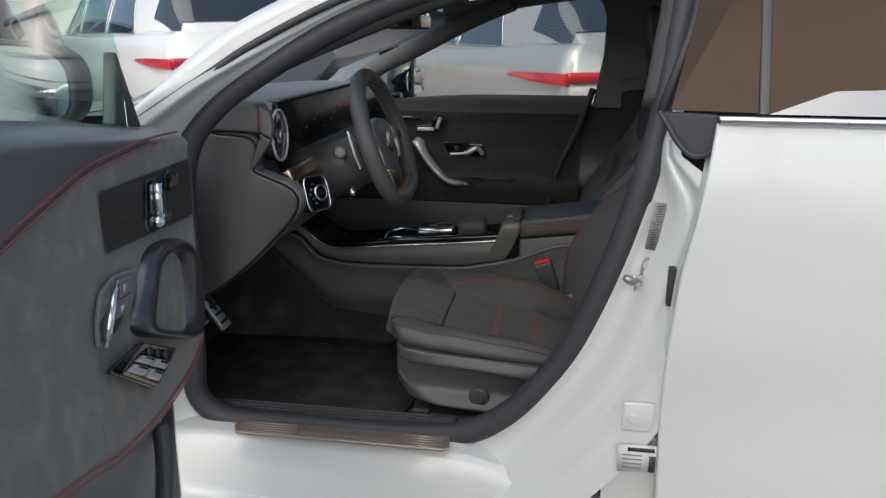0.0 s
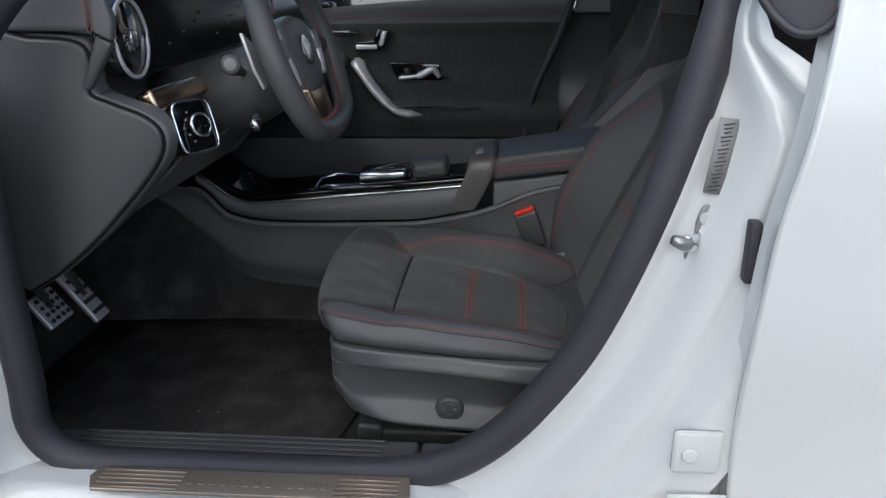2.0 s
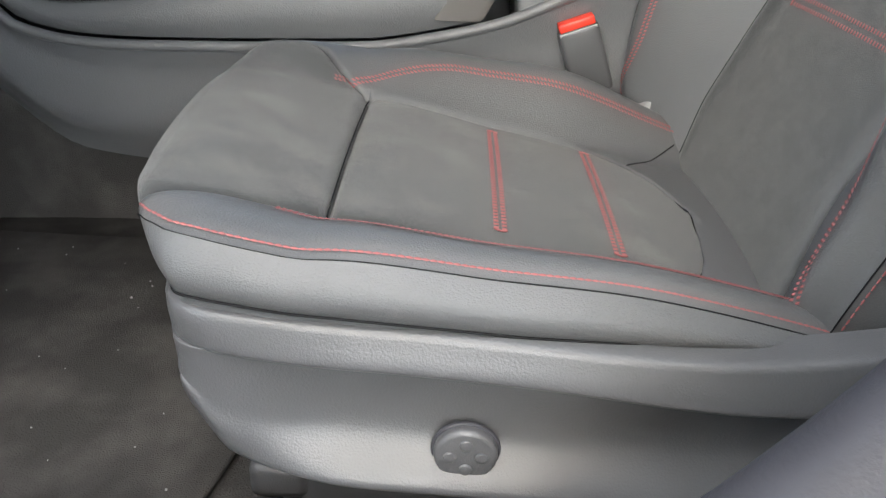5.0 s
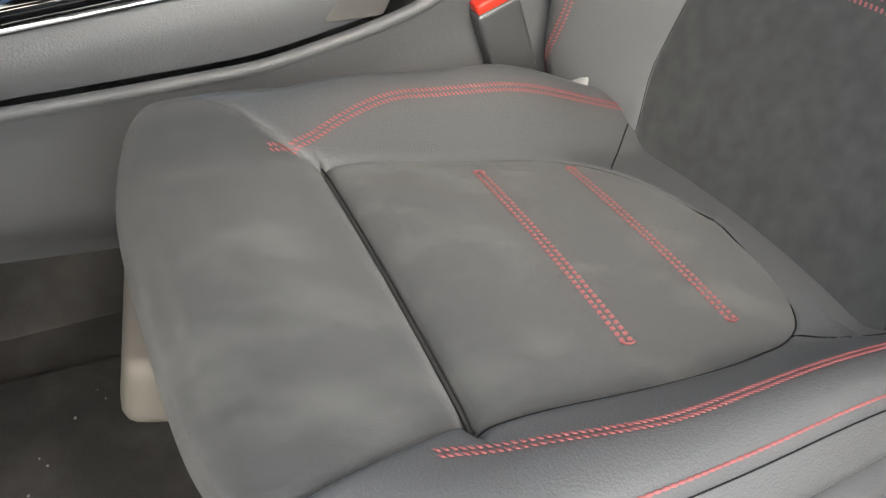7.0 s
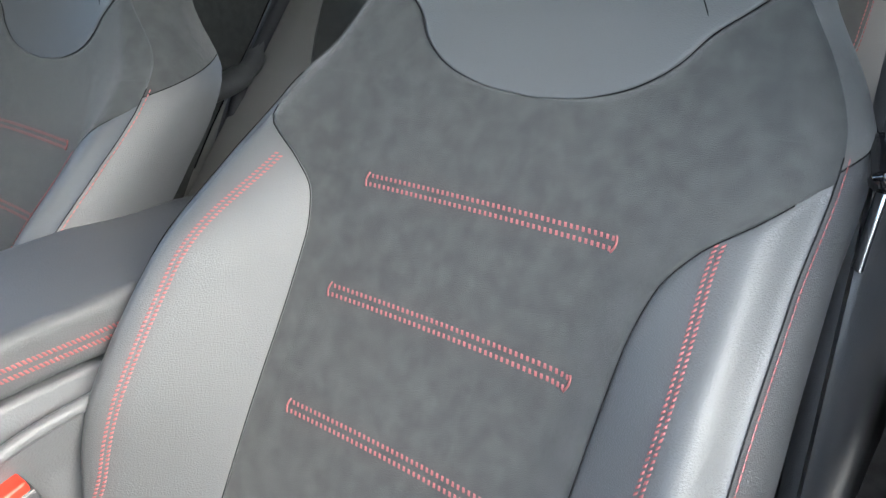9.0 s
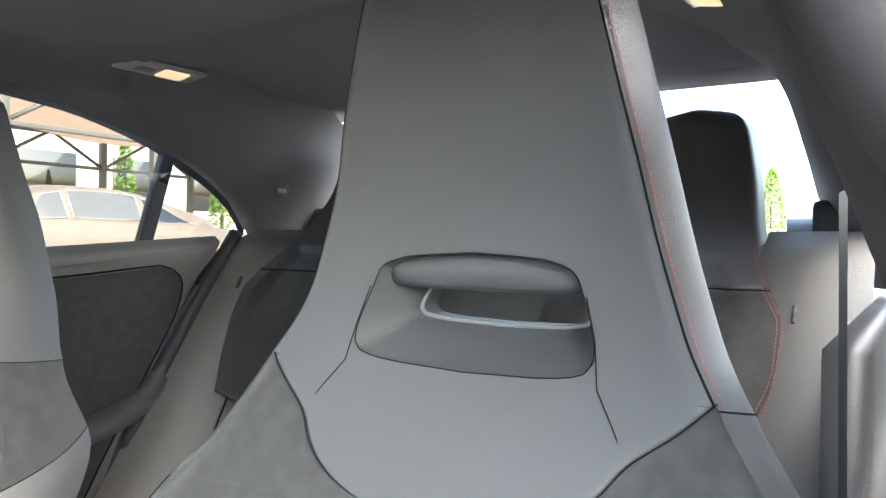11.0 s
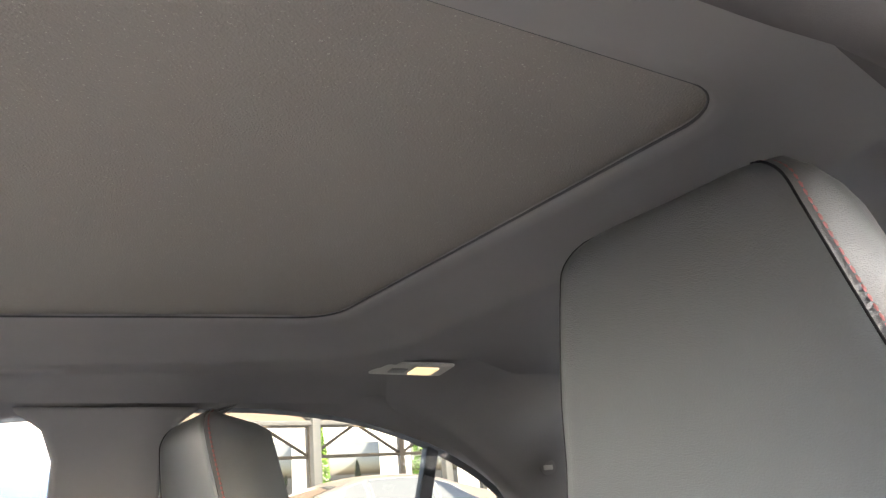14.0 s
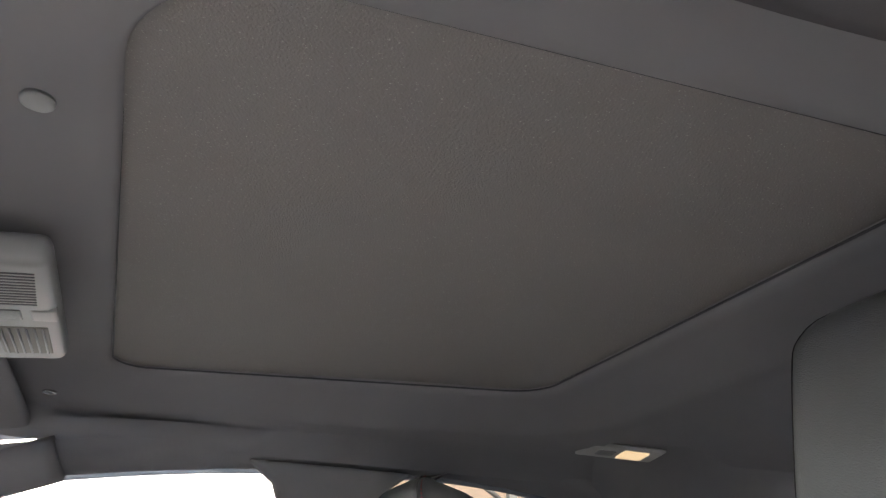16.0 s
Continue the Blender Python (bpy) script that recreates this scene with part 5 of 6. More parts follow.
# ---- centre console ----
con = thing("centre_console", (0, MID, 0.3), "black centre console with gloss tray and padded armrest", "console")
Y0, Y1 = 2.295, 2.485
low_line = spline([(-0.60, 0.60), (-0.5, 0.592), (-0.431, 0.528), (-0.36, 0.512), (-0.293, 0.509), (-0.007, 0.515), (0.10, 0.532), (0.16, 0.547), (0.30, 0.60), (0.6, 0.64)])
chrome_line = spline([(-0.50, 0.628), (-0.476, 0.61), (-0.42, 0.568), (-0.38, 0.556), (-0.229, 0.568), (0.127, 0.602), (0.2, 0.612)])
bottom = spline([(-0.60, 0.54), (-0.587, 0.53), (-0.484, 0.417), (-0.396, 0.352), (-0.276, 0.335), (0.0, 0.31), (0.7, 0.29)])
xs = [-0.60 + 1.3 * k / 64 for k in range(65)]


def console_low(x, v):
    z = bottom(x) + (low_line(x) - bottom(x)) * v
    return Vector((x, Y0 - 0.012 * smooth(0.82, 0.97, v) + 0.03 * (1 - v) * smooth(0.4, 0.0, v), z))


setting(part("tunnel_side", patch(lambda x, v: Vector((x, Y0 + 0.034 - 0.03 * v ** 2 - 0.03 * smooth(-0.35, -0.85, x), bottom(x) + 0.02 - (bottom(x) + 0.02 - 0.25) * v)), [-0.88 + 1.3 * k / 40 for k in range(41)], [k / 8 for k in range(9)]), CARPET), "black carpeted side of the centre tunnel", "trim")
part("lower_side", patch(console_low, xs, [k / 14 for k in range(15)]), DASH, con, "black console side")
part("far_side", patch(lambda x, v: Vector((x, Y1 + 0.02 - 0.02 * v, bottom(x) + (low_line(x) + 0.03 - bottom(x)) * v)), xs, [0, 0.5, 1]), DASH, con)
part("ledge", tube([(x, Y0 - 0.008, low_line(x) - 0.004) for x in xs[4:48]], 0.007, 8), DASH, con)
xs2 = [-0.50 + 0.645 * k / 40 for k in range(41)]
part("side_band", patch(lambda x, v: Vector((x, Y0 + 0.004 - 0.008 * math.sin(math.pi * v), low_line(x) + 0.004 + (chrome_line(x) - low_line(x) - 0.008) * v)), xs2, [k / 8 for k in range(9)]), DASH, con, "smooth black console band")
part("chrome_strip", tube([(x, Y0 + 0.001, chrome_line(x)) for x in xs2], 0.0040, 8), CHROME, con, "chrome edge strip")
part("gloss_tray", patch(lambda x, v: Vector((x, Y0 + 0.004 + (Y1 - Y0) * v, chrome_line(x) + 0.006 - 0.05 * smooth(-0.44, -0.38, x) * smooth(-0.22, -0.27, x) * smooth(0.08, 0.2, v) * smooth(0.98, 0.85, v))), xs2, [k / 24 for k in range(25)]), GLOSS, con, "gloss black console tray")
part("gloss_edge", tube([(x, Y0 + 0.008, chrome_line(x) + 0.0125) for x in xs2], 0.0105, 10), GLOSS, con, "gloss black tray edge")
part("cup_holder_frame", tube([(-0.235, 2.33, 0.578), (-0.20, 2.325, 0.590), (-0.12, 2.33, 0.588), (-0.14, 2.42, 0.588), (-0.20, 2.43, 0.590), (-0.24, 2.42, 0.58)], 0.004, 6, True), CHROME, con, "chrome tray frame")
pad_ = part("touchpad", box((-0.075, 2.375, 0.606), (0.115, 0.085, 0.03), 0.008, (0, -5, 0)), CHROME, con, "silver touchpad surround")
part("surface", box((-0.075, 2.375, 0.621), (0.095, 0.068, 0.004), 0.0015, (0, -5, 0)), GLOSS, pad_)
part("palm_rest", box((0.035, 2.385, 0.622), (0.085, 0.08, 0.045), 0.02, (0, -6, 0), seg=4), LEATHER, con, "padded palm rest")
arch = [(-1.0, 0.0), (-1.0, 0.55), (-0.98, 0.8), (-0.9, 0.93), (-0.75, 0.985), (-0.4, 1.0), (0.4, 1.0), (0.75, 0.985), (0.9, 0.93), (0.98, 0.8), (1.0, 0.55), (1.0, 0.0)]
rows_ = []
for dx, grow in ((-0.045, 0.91), (-0.042, 0.955), (-0.030, 0.99), (-0.012, 1.0), (0.004, 1.0), (0.012, 0.99), (0.016, 0.95)):
    rows_.append([Vector((0.168 + dx + 0.012 * (h - 0.6) - (0.035 * (1 - h) ** 2), (Y0 + Y1) / 2 + w * 0.101 * (0.5 + 0.5 * grow), 0.545 + 0.126 * h * grow)) for w, h in arch])
col = part("armrest_collar", skin(rows_, False), COLLAR, con, "satin grey band in front of the armrest", subsurf=2)
part("button", box((0.152, 2.335, 0.671), (0.018, 0.03, 0.006), 0.002, (0, -8, 0)), GREY, col)
rest = slab([(0.183, Y0, 0.612), (0.183, Y0, 0.655), (0.195, Y0, 0.668), (0.42, Y0, 0.70), (0.6, Y0, 0.712), (0.63, Y0, 0.69), (0.63, Y0, 0.645), (0.34, Y0, 0.633)], (0, Y1 - Y0, 0), 0.014, 4)
lid = part("armrest", rest, LEATHER, con, "padded black leather armrest")
part("stitching", ladder([(0.185 + 0.43 * k / 40, Y0 - 0.0008, 0.641 + 0.042 * k / 40) for k in range(41)], (0, -1, 0), 0.0042, 0.0026, 0.0046, (-0.0045, 0.0045), 0.6), RED, lid, "double red armrest stitches")
part("rear_block", slab([(0.183, Y0 + 0.006, 0.56), (0.183, Y0 + 0.006, 0.606), (0.34, Y0 + 0.006, 0.626), (0.7, Y0 + 0.006, 0.64), (0.7, Y0 + 0.006, 0.3), (0.2, Y0 + 0.006, 0.3)], (0, Y1 - Y0 - 0.012, 0), 0.006), DASH, con)

# ---- driver's buckle and belts ----
buckle = thing("belt_buckle", (0.27, 2.265, 0.45), "black seat belt buckle with a red button", "seat belt buckle")
bm_ = box((0, 0, 0), (0.05, 0.024, 0.085), 0.006)
bm_.transform(pose(0.269, 2.282, 0.505, 0, -20, 0))
bk_ = part("case", bm_, PLASTIC, buckle)
bm_ = box((0, 0, 0.046), (0.044, 0.02, 0.012), 0.003)
bm_.transform(pose(0.269, 2.282, 0.505, 0, -20, 0))
part("button", bm_, REDTAB, bk_, "red release button")
bm_ = box((0, 0, 0.0385), (0.0465, 0.0225, 0.004), 0.001)
bm_.transform(pose(0.269, 2.282, 0.505, 0, -20, 0))
part("rim", bm_, GREY, bk_, "thin grey rim below the button")
bm_ = box((0, 0, 0), (0.012, 0.008, 0.06), 0.003)
bm_.transform(pose(0.245, 2.282, 0.44, 0, -20, 0))
part("stalk", bm_, STEEL, buckle)
tagged(part("seat_frame_cover", slab([(0.315, 2.225, 0.41), (0.319, 2.225, 0.455), (0.345, 2.225, 0.476), (0.365, 2.225, 0.472), (0.39, 2.225, 0.41)], (0, 0.03, 0), 0.008), GREY), "pale grey seat hinge cover", "cover")
belt_ = thing("driver_seat_belt", (0.62, 1.70, 0.4), "black webbing seat belt hanging on the pillar", "seat belt")
part("webbing", patch(lambda u, v: Vector((0.660 - 0.01 * u + 0.020 * v, 1.772 - 0.012 * u + 0.004 * v, 1.12 - 0.76 * u)), [k / 10 for k in range(11)], [-1, 0, 1]), PLASTIC, belt_)
tg = part("tongue", tube(curve_points([(0.592, 1.752, 0.868), (0.606, 1.755, 0.872), (0.63, 1.760, 0.880), (0.655, 1.766, 0.886)], 5), [0.006] + [0.011] * 13 + [0.012, 0.008], 12, flatten=0.7), GLOSS, belt_, "gloss black belt tongue")
part("plate", box((0.612, 1.757, 0.835), (0.022, 0.004, 0.062), 0.0015, (6, 8, 20)), CHROME, tg, "metal tongue plate")
part("stud", disc((0.668, 1.758, 0.895), (-0.4, -0.9, 0), 0.007, 0.006, 0.002, 14), CHROME, belt_, "small chrome stud")

# ---- pillar inside the driver's doorway ----
pil_in = spline([(0.35, 1.67), (0.8, 1.69), (1.0, 1.725), (1.108, 1.762), (1.2, 1.80), (1.3, 1.85), (1.35, 1.87)])
pil_out = spline([(0.35, 1.62), (1.0, 1.62), (1.1, 1.665), (1.17, 1.70), (1.27, 1.745), (1.33, 1.79)])
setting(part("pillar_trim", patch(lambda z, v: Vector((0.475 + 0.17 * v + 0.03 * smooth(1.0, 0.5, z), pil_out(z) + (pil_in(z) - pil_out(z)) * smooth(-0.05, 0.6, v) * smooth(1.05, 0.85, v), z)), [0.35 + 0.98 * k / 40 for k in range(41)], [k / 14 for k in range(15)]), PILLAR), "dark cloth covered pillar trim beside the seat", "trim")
rail_pts = [p + Vector((0, 0.03, 0.0)) for p in RING if p.z > 1.05]
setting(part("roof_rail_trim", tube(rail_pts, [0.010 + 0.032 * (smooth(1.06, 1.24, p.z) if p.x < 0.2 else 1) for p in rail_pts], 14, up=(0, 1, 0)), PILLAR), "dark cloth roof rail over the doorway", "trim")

# ---- sill, plates and fittings on the body ----
plate = part("sill_plate", slab([(-0.378, 1.517, 0.357), (0.075, 1.517, 0.357), (0.088, 1.53, 0.357), (0.082, 1.574, 0.357), (-0.385, 1.568, 0.357), (-0.392, 1.545, 0.357)], (0, 0, 0.006), 0.002), BRUSHED)
tagged(plate, "brushed metal sill plate with raised bars", "sill plate")
for k in range(5):
    for x0, x1 in ((-0.375, -0.25), (-0.02, 0.07)):
        part("groove", box(((x0 + x1) / 2, 1.523 + 0.0095 * k, 0.3635), (x1 - x0, 0.003, 0.002), 0), BRUSHED, plate)
for k in range(13):
    if k != 8:
        part("raised_mark", box((-0.235 + 0.0165 * k, 1.542, 0.3632), (0.009, 0.014, 0.0014), 0.0005), BRUSHED, plate, "plain raised mark")
setting(part("inner_sill", box((-0.215, 1.6435, 0.325), (0.60, 0.081, 0.05), 0.010), PLASTIC), "black ribbed inner sill cover", "trim")
for k in range(4):
    setting(part("sill_rib", box((-0.22, 1.634 + 0.013 * k, 0.352), (0.5, 0.004, 0.004), 0.001), PLASTIC), "black rib on the sill cover", "trim")
setting(part("inner_sill_end", box((0.20, 1.6435, 0.324), (0.226, 0.081, 0.05), 0.010), PLASTIC), "smooth black inner sill cover", "trim")
part("sill", patch(lambda x, v: Vector((x, 1.60 - 0.10 * v - 0.03 * smooth(0.4, 1, v), 0.352 - 0.01 * v - 0.17 * smooth(0.55, 1.0, v) - 0.20 * smooth(0.06, 0.7, x))), [-0.75 + 1.5 * k / 20 for k in range(21)], [k / 16 for k in range(17)]), PAINT, body, "white painted sill")
sk = thing("door_striker", (0.455, 1.60, 0.735), "bare metal door striker loop on its plate", "striker")
SHEET = curve_points([(0.446, 1.580, 0.700), (0.458, 1.580, 0.698), (0.466, 1.580, 0.716), (0.467, 1.580, 0.738), (0.474, 1.580, 0.758), (0.472, 1.580, 0.778), (0.460, 1.580, 0.782), (0.452, 1.580, 0.764), (0.450, 1.580, 0.742), (0.441, 1.580, 0.722)], 4, True)
part("plate", slab(SHEET, (0, -0.005, 0), 0.0015), STRIKER, sk, "dull metal striker plate")
for dz in (-0.007, 0.007):
    part("loop", tube([(0.457, 1.578, 0.737 + dz), (0.445, 1.556, 0.739 + dz), (0.432, 1.548, 0.742 + dz * 0.8)], 0.0045, 8), CHROME, sk, "chrome striker bar")
part("sleeve", tube([(0.440, 1.553, 0.740), (0.428, 1.546, 0.744), (0.418, 1.545, 0.748)], [0.008, 0.009, 0.006], 10), STRIKER, sk, "dull metal striker sleeve")
for x, z in ((0.454, 0.713), (0.463, 0.766)):
    part("bolt", disc((x, 1.575, z), (0, -1, 0), 0.0085, 0.003, 0.001, 14), LABEL, sk)
vin = part("data_plate", slab([(0.468, 1.579, 0.89), (0.490, 1.579, 0.888), (0.476, 1.575, 0.797), (0.455, 1.575, 0.80)], (0, -0.004, 0), 0), PEWTERLABEL)
tagged(vin, "grey printed data label on the pillar", "label")
for k in range(17):
    part("print_bar", box((0.4775 - 0.00075 * k, 1.5735 - 0.0002 * k, 0.883 - 0.005 * k), (0.014 - 0.003 * (k % 3), 0.001, 0.0015), 0, (0, -7, 0)), PLASTIC, vin)
stick = part("pressure_label", slab([(0.423, 1.461, 0.442), (0.494, 1.461, 0.444), (0.497, 1.461, 0.388), (0.424, 1.461, 0.385)], (0, -0.002, 0), 0), PAINT)
tagged(stick, "white printed tyre pressure label", "label")
part("header_bar", box((0.466, 1.4585, 0.434), (0.05, 0.001, 0.008), 0), RUBBER, stick)
part("side_bar", box((0.488, 1.4585, 0.405), (0.012, 0.001, 0.034), 0), RUBBER, stick)
for k in range(4):
    part("print_bar", box((0.450, 1.4585, 0.422 - 0.009 * k), (0.036, 0.001, 0.002), 0), GREY, stick)
br = thing("hinge_bracket", (0.455, 1.50, 0.49), "white painted door check bracket", "bracket")
part("plate", box((0.457, 1.474, 0.495), (0.06, 0.006, 0.062), 0.006), PAINT, br)
part("bolt", disc((0.447, 1.471, 0.493), (0, -1, 0), 0.010, 0.005, 0.002, 16), PAINT, br)

part("pillar_sheet", patch(lambda x, z: Vector((x, 1.50, z)), [0.40 + 0.2 * k / 4 for k in range(5)], [0.10 + 0.34 * k / 6 for k in range(7)]), PAINT, body, "white painted pillar sheet")

# ---- rear door ----
rd = thing("rear_door", (0.9, 1.46, 0.25), "closed white rear car door with dark window and chrome strip", "car door", "car doors")
front = spline([(0.18, 0.505), (0.33, 0.497), (0.55, 0.489), (0.77, 0.50), (0.9, 0.522), (1.05, 0.541)])
bulge = spline([(0.18, 0.03), (0.3, 0.0), (0.5, 0.0), (0.7, -0.012), (0.85, -0.012), (0.97, 0.0), (1.05, 0.018)])
part("skin", patch(lambda z, u: Vector((front(z) + 0.004 + (1.6 - front(z)) * u * u, 1.458 + bulge(z) + 0.008 * smooth(0.03, 0.0, u), z)), [0.18 + 0.87 * k / 40 for k in range(41)], [k / 30 for k in range(31)]), PAINT, rd, "white painted door skin")
part("edge", patch(lambda z, v: Vector((front(z) + 0.004 + 0.004 * math.sin(math.pi * v), 1.466 + bulge(z) + 0.04 * v, z)), [0.18 + 0.87 * k / 40 for k in range(41)], [k / 4 for k in range(5)]), PAINT, rd)
part("inner_edge", patch(lambda z, v: Vector((front(z) + 0.004 + 0.06 * v, 1.506 + bulge(z) + 0.02 * v, z)), [0.18 + 0.87 * k / 40 for k in range(41)], [0, 1]), PAINT, rd)
part("belt_strip", box((1.07, 1.472, 1.056), (1.05, 0.014, 0.014), 0.004), CHROME, rd, "chrome belt strip")
cover_ = curve_points([(0.548, 1.487, 1.062), (0.551, 1.487, 1.03), (0.537, 1.492, 0.998), (0.512, 1.50, 0.992), (0.488, 1.515, 1.012), (0.470, 1.528, 1.042), (0.456, 1.54, 1.062)], 5)
cap_ = part("corner_cover", slab(cover_, (0, 0.02, 0), 0.004, 3), RUBBER, rd, "black plastic window corner cover")
part("lip", tube([p + Vector((0, -0.004, 0)) for p in cover_], 0.005, 8, up=(0, 1, 0)), RUBBER, cap_, "black cover lip")
part("edge_plug", box((0.5, 1.508, 0.748), (0.014, 0.02, 0.075), 0.004), RUBBER, rd, "black rubber plug on the door edge")
part("fixed_pane", slab([(0.475, 1.535, 1.066), (0.615, 1.51, 1.066), (0.618, 1.62, 1.34), (0.54, 1.64, 1.34)], (0, -0.004, 0), 0.0), DARKPANE, rd, "dark gloss pillar panel", smooth=False)
part("divider", slab([(0.616, 1.505, 1.064), (0.632, 1.504, 1.064), (0.634, 1.615, 1.34), (0.618, 1.615, 1.34)], (0, -0.006, 0), 0.002), PLASTIC, rd, "dark window divider")
part("window_pane", slab([(0.634, 1.507, 1.064), (1.5, 1.5, 1.064), (1.35, 1.60, 1.33), (0.636, 1.615, 1.34)], (0, 0.004, 0), 0), TINT, rd, "tinted rear window glass", smooth=False)
part("frame_strip", tube([(0.462, 1.55, 1.06), (0.51, 1.60, 1.2), (0.535, 1.66, 1.32)], 0.01, 8), RUBBER, rd, "black window seal")

# ---- open driver's door ----
DO, DD, DN = Vector((-0.345, 1.40, 0)), Vector((0.22, -0.975, 0)).normalized(), Vector((0.975, 0.22, 0)).normalized()
DL = lambda l, n, z: DO + DD * l + DN * n + Vector((0, 0, z))
od = thing("driver_door", DL(0.4, -0.1, 0.35), "open driver door with black suede trim and red seams", "car door", "car doors")
seam_ = spline([(0.05, 1.022), (0.2, 1.036), (0.34, 1.045), (0.5, 1.044), (0.64, 1.027), (0.85, 0.99), (1.05, 0.95)])
top_ = spline([(0.05, 1.035), (0.10, 1.045), (0.18, 1.055), (0.41, 1.086), (0.57, 1.107), (0.68, 1.12), (1.05, 1.14)])
arm_ = spline([(0.05, 0.668), (0.19, 0.668), (0.336, 0.672), (0.538, 0.703), (0.637, 0.736), (0.85, 0.79), (1.05, 0.82)])
foot_ = spline([(0.05, 0.62), (0.224, 0.605), (0.426, 0.62), (0.649, 0.68), (1.05, 0.74)])
Ls = [0.09 + 0.95 * k / 60 for k in range(61)]


def bump(l, z):
    """How far the trim stands out from the door's plane."""
    a = arm_(l)
    n = 0.012 * smooth(a + 0.13, a + 0.02, z) * smooth(0.08, 0.25, l)
    n += 0.008 * smooth(seam_(l) - 0.03, seam_(l) + 0.03, z) - 0.06 * smooth(top_(l) - 0.03, top_(l), z) ** 2
    return n


part("upper_trim", patch(lambda l, v: DL(l, bump(l, seam_(l) + (top_(l) - seam_(l)) * v), seam_(l) + (top_(l) - seam_(l)) * v), Ls, [k / 14 for k in range(15)]), DASH, od, "black soft upper door trim")
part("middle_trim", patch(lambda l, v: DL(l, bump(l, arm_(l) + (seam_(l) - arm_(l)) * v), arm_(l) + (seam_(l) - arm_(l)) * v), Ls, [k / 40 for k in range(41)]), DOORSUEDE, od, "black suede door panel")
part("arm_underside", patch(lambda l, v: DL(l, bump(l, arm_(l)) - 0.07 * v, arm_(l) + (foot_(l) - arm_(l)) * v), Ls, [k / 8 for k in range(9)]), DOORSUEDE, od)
part("lower_trim", patch(lambda l, v: DL(l, -0.03 - 0.02 * math.sin(math.pi * v), foot_(l) + 0.03 - (foot_(l) - 0.30) * v), [0.24 + 0.8 * k / 40 for k in range(41)], [k / 10 for k in range(11)]), DASH, od, "black lower door trim with pocket")
part("pocket_inside", slab([DL(l, -0.066, z) for l, z in ((0.11, 0.36), (0.10, 0.66), (0.45, 0.66), (0.45, 0.36))], DN * 0.004, 0), RUBBER, od, "dark inside of the door pocket")
part("pocket_lip", tube(curve_points([DL(0.27, -0.03, 0.60), DL(0.30, -0.02, 0.55), DL(0.36, -0.01, 0.50), DL(0.48, 0.0, 0.46), DL(0.9, 0.0, 0.45)], 6), 0.014, 8), PLASTIC, od, "black door pocket lip")
for f, rows in ((seam_, (-0.0045, 0.0045)), (arm_, (-0.0045, 0.0045))):
    line = [DL(l, bump(l, f(l) + 0.004) + 0.001, f(l) + 0.004) for l in [0.10 + 0.92 * k / 80 for k in range(81)]]
    part("stitching", stitches(line, DN, 0.0056, 0.0050, 0.0022, rows=rows), RED, od, "double red seam stitches")
part("decor_panel", patch(lambda u, v: DL(0.105 + 0.385 * u, bump(0.105 + 0.385 * u, 0.96) + 0.004, (0.898 + 0.046 * u) * (1 - v) + (0.992 + 0.024 * u) * v), [k / 24 for k in range(25)], [k / 10 for k in range(11)]), WOOD, od, "dark open-pore wood trim panel")
sc_ = part("seat_control", slab([DL(l, 0.002, z) for l, z in ((0.335, 1.0), (0.28, 0.997), (0.255, 0.955), (0.258, 0.925), (0.345, 0.93), (0.352, 0.95))], DN * 0.006, 0.003), GLOSS, od, "gloss seat adjustment panel")
part("switch", tube([DL(0.305, 0.012, 0.99), DL(0.31, 0.012, 0.948)], 0.008, 8), CHROME, sc_, "chrome backrest switch")
part("switch", tube([DL(0.27, 0.012, 0.938), DL(0.325, 0.012, 0.938)], 0.008, 8), CHROME, sc_, "chrome seat switch")
part("button_row", slab([DL(l, 0.002, z) for l, z in ((0.25, 0.972), (0.25, 0.99), (0.235, 0.996), (0.19, 0.989), (0.178, 0.975), (0.19, 0.965), (0.235, 0.966))], DN * 0.006, 0.002), GLOSS, od, "seat memory buttons")
hp_ = part("handle_recess", slab([DL(l, 0.003, z) for l, z in ((0.556, 0.852), (0.55, 0.885), (0.53, 0.909), (0.485, 0.915), (0.405, 0.90), (0.42, 0.875), (0.45, 0.858), (0.508, 0.848))], DN * 0.006, 0.003), GREY, od, "grey handle recess")
part("pocket", slab([DL(l, 0.0085, z) for l, z in ((0.552, 0.856), (0.548, 0.880), (0.530, 0.884), (0.476, 0.862), (0.508, 0.852))], DN * 0.002, 0.0008), RUBBER, hp_, "dark finger pocket")
part("lever", tube(curve_points([DL(0.553, 0.014, 0.852), DL(0.554, 0.020, 0.875), DL(0.535, 0.022, 0.903), DL(0.50, 0.016, 0.914)], 6), [0.003] * 4 + [0.0055] * 11 + [0.003] * 4, 8), CHROME, hp_, "chrome door release")
for quad in (((0.502, 0.910), (0.440, 0.902), (0.450, 0.884), (0.512, 0.890)), ((0.514, 0.888), (0.452, 0.882), (0.472, 0.864), (0.524, 0.870))):
    key = part("button", slab([DL(l, 0.009, z) for l, z in quad], DN * 0.005, 0.002), GREY, hp_, "lock button")
    mid_ = sum((DL(l, 0.0145, z) for l, z in quad), Vector()) / 4
    part("symbol", slab([mid_ + DD * a + Vector((0, 0, b)) for a, b in ((-0.006, -0.004), (0.006, -0.004), (0.006, 0.004), (-0.006, 0.004))], DN * 0.0006, 0), PAINT, key)
outer_ = curve_points([(0.341, 0, 0.907), (0.193, 0, 0.88), (0.112, 0, 0.809), (0.12, 0, 0.73), (0.16, 0, 0.70), (0.342, 0, 0.774), (0.435, 0, 0.823), (0.404, 0, 0.864)], 8, True)
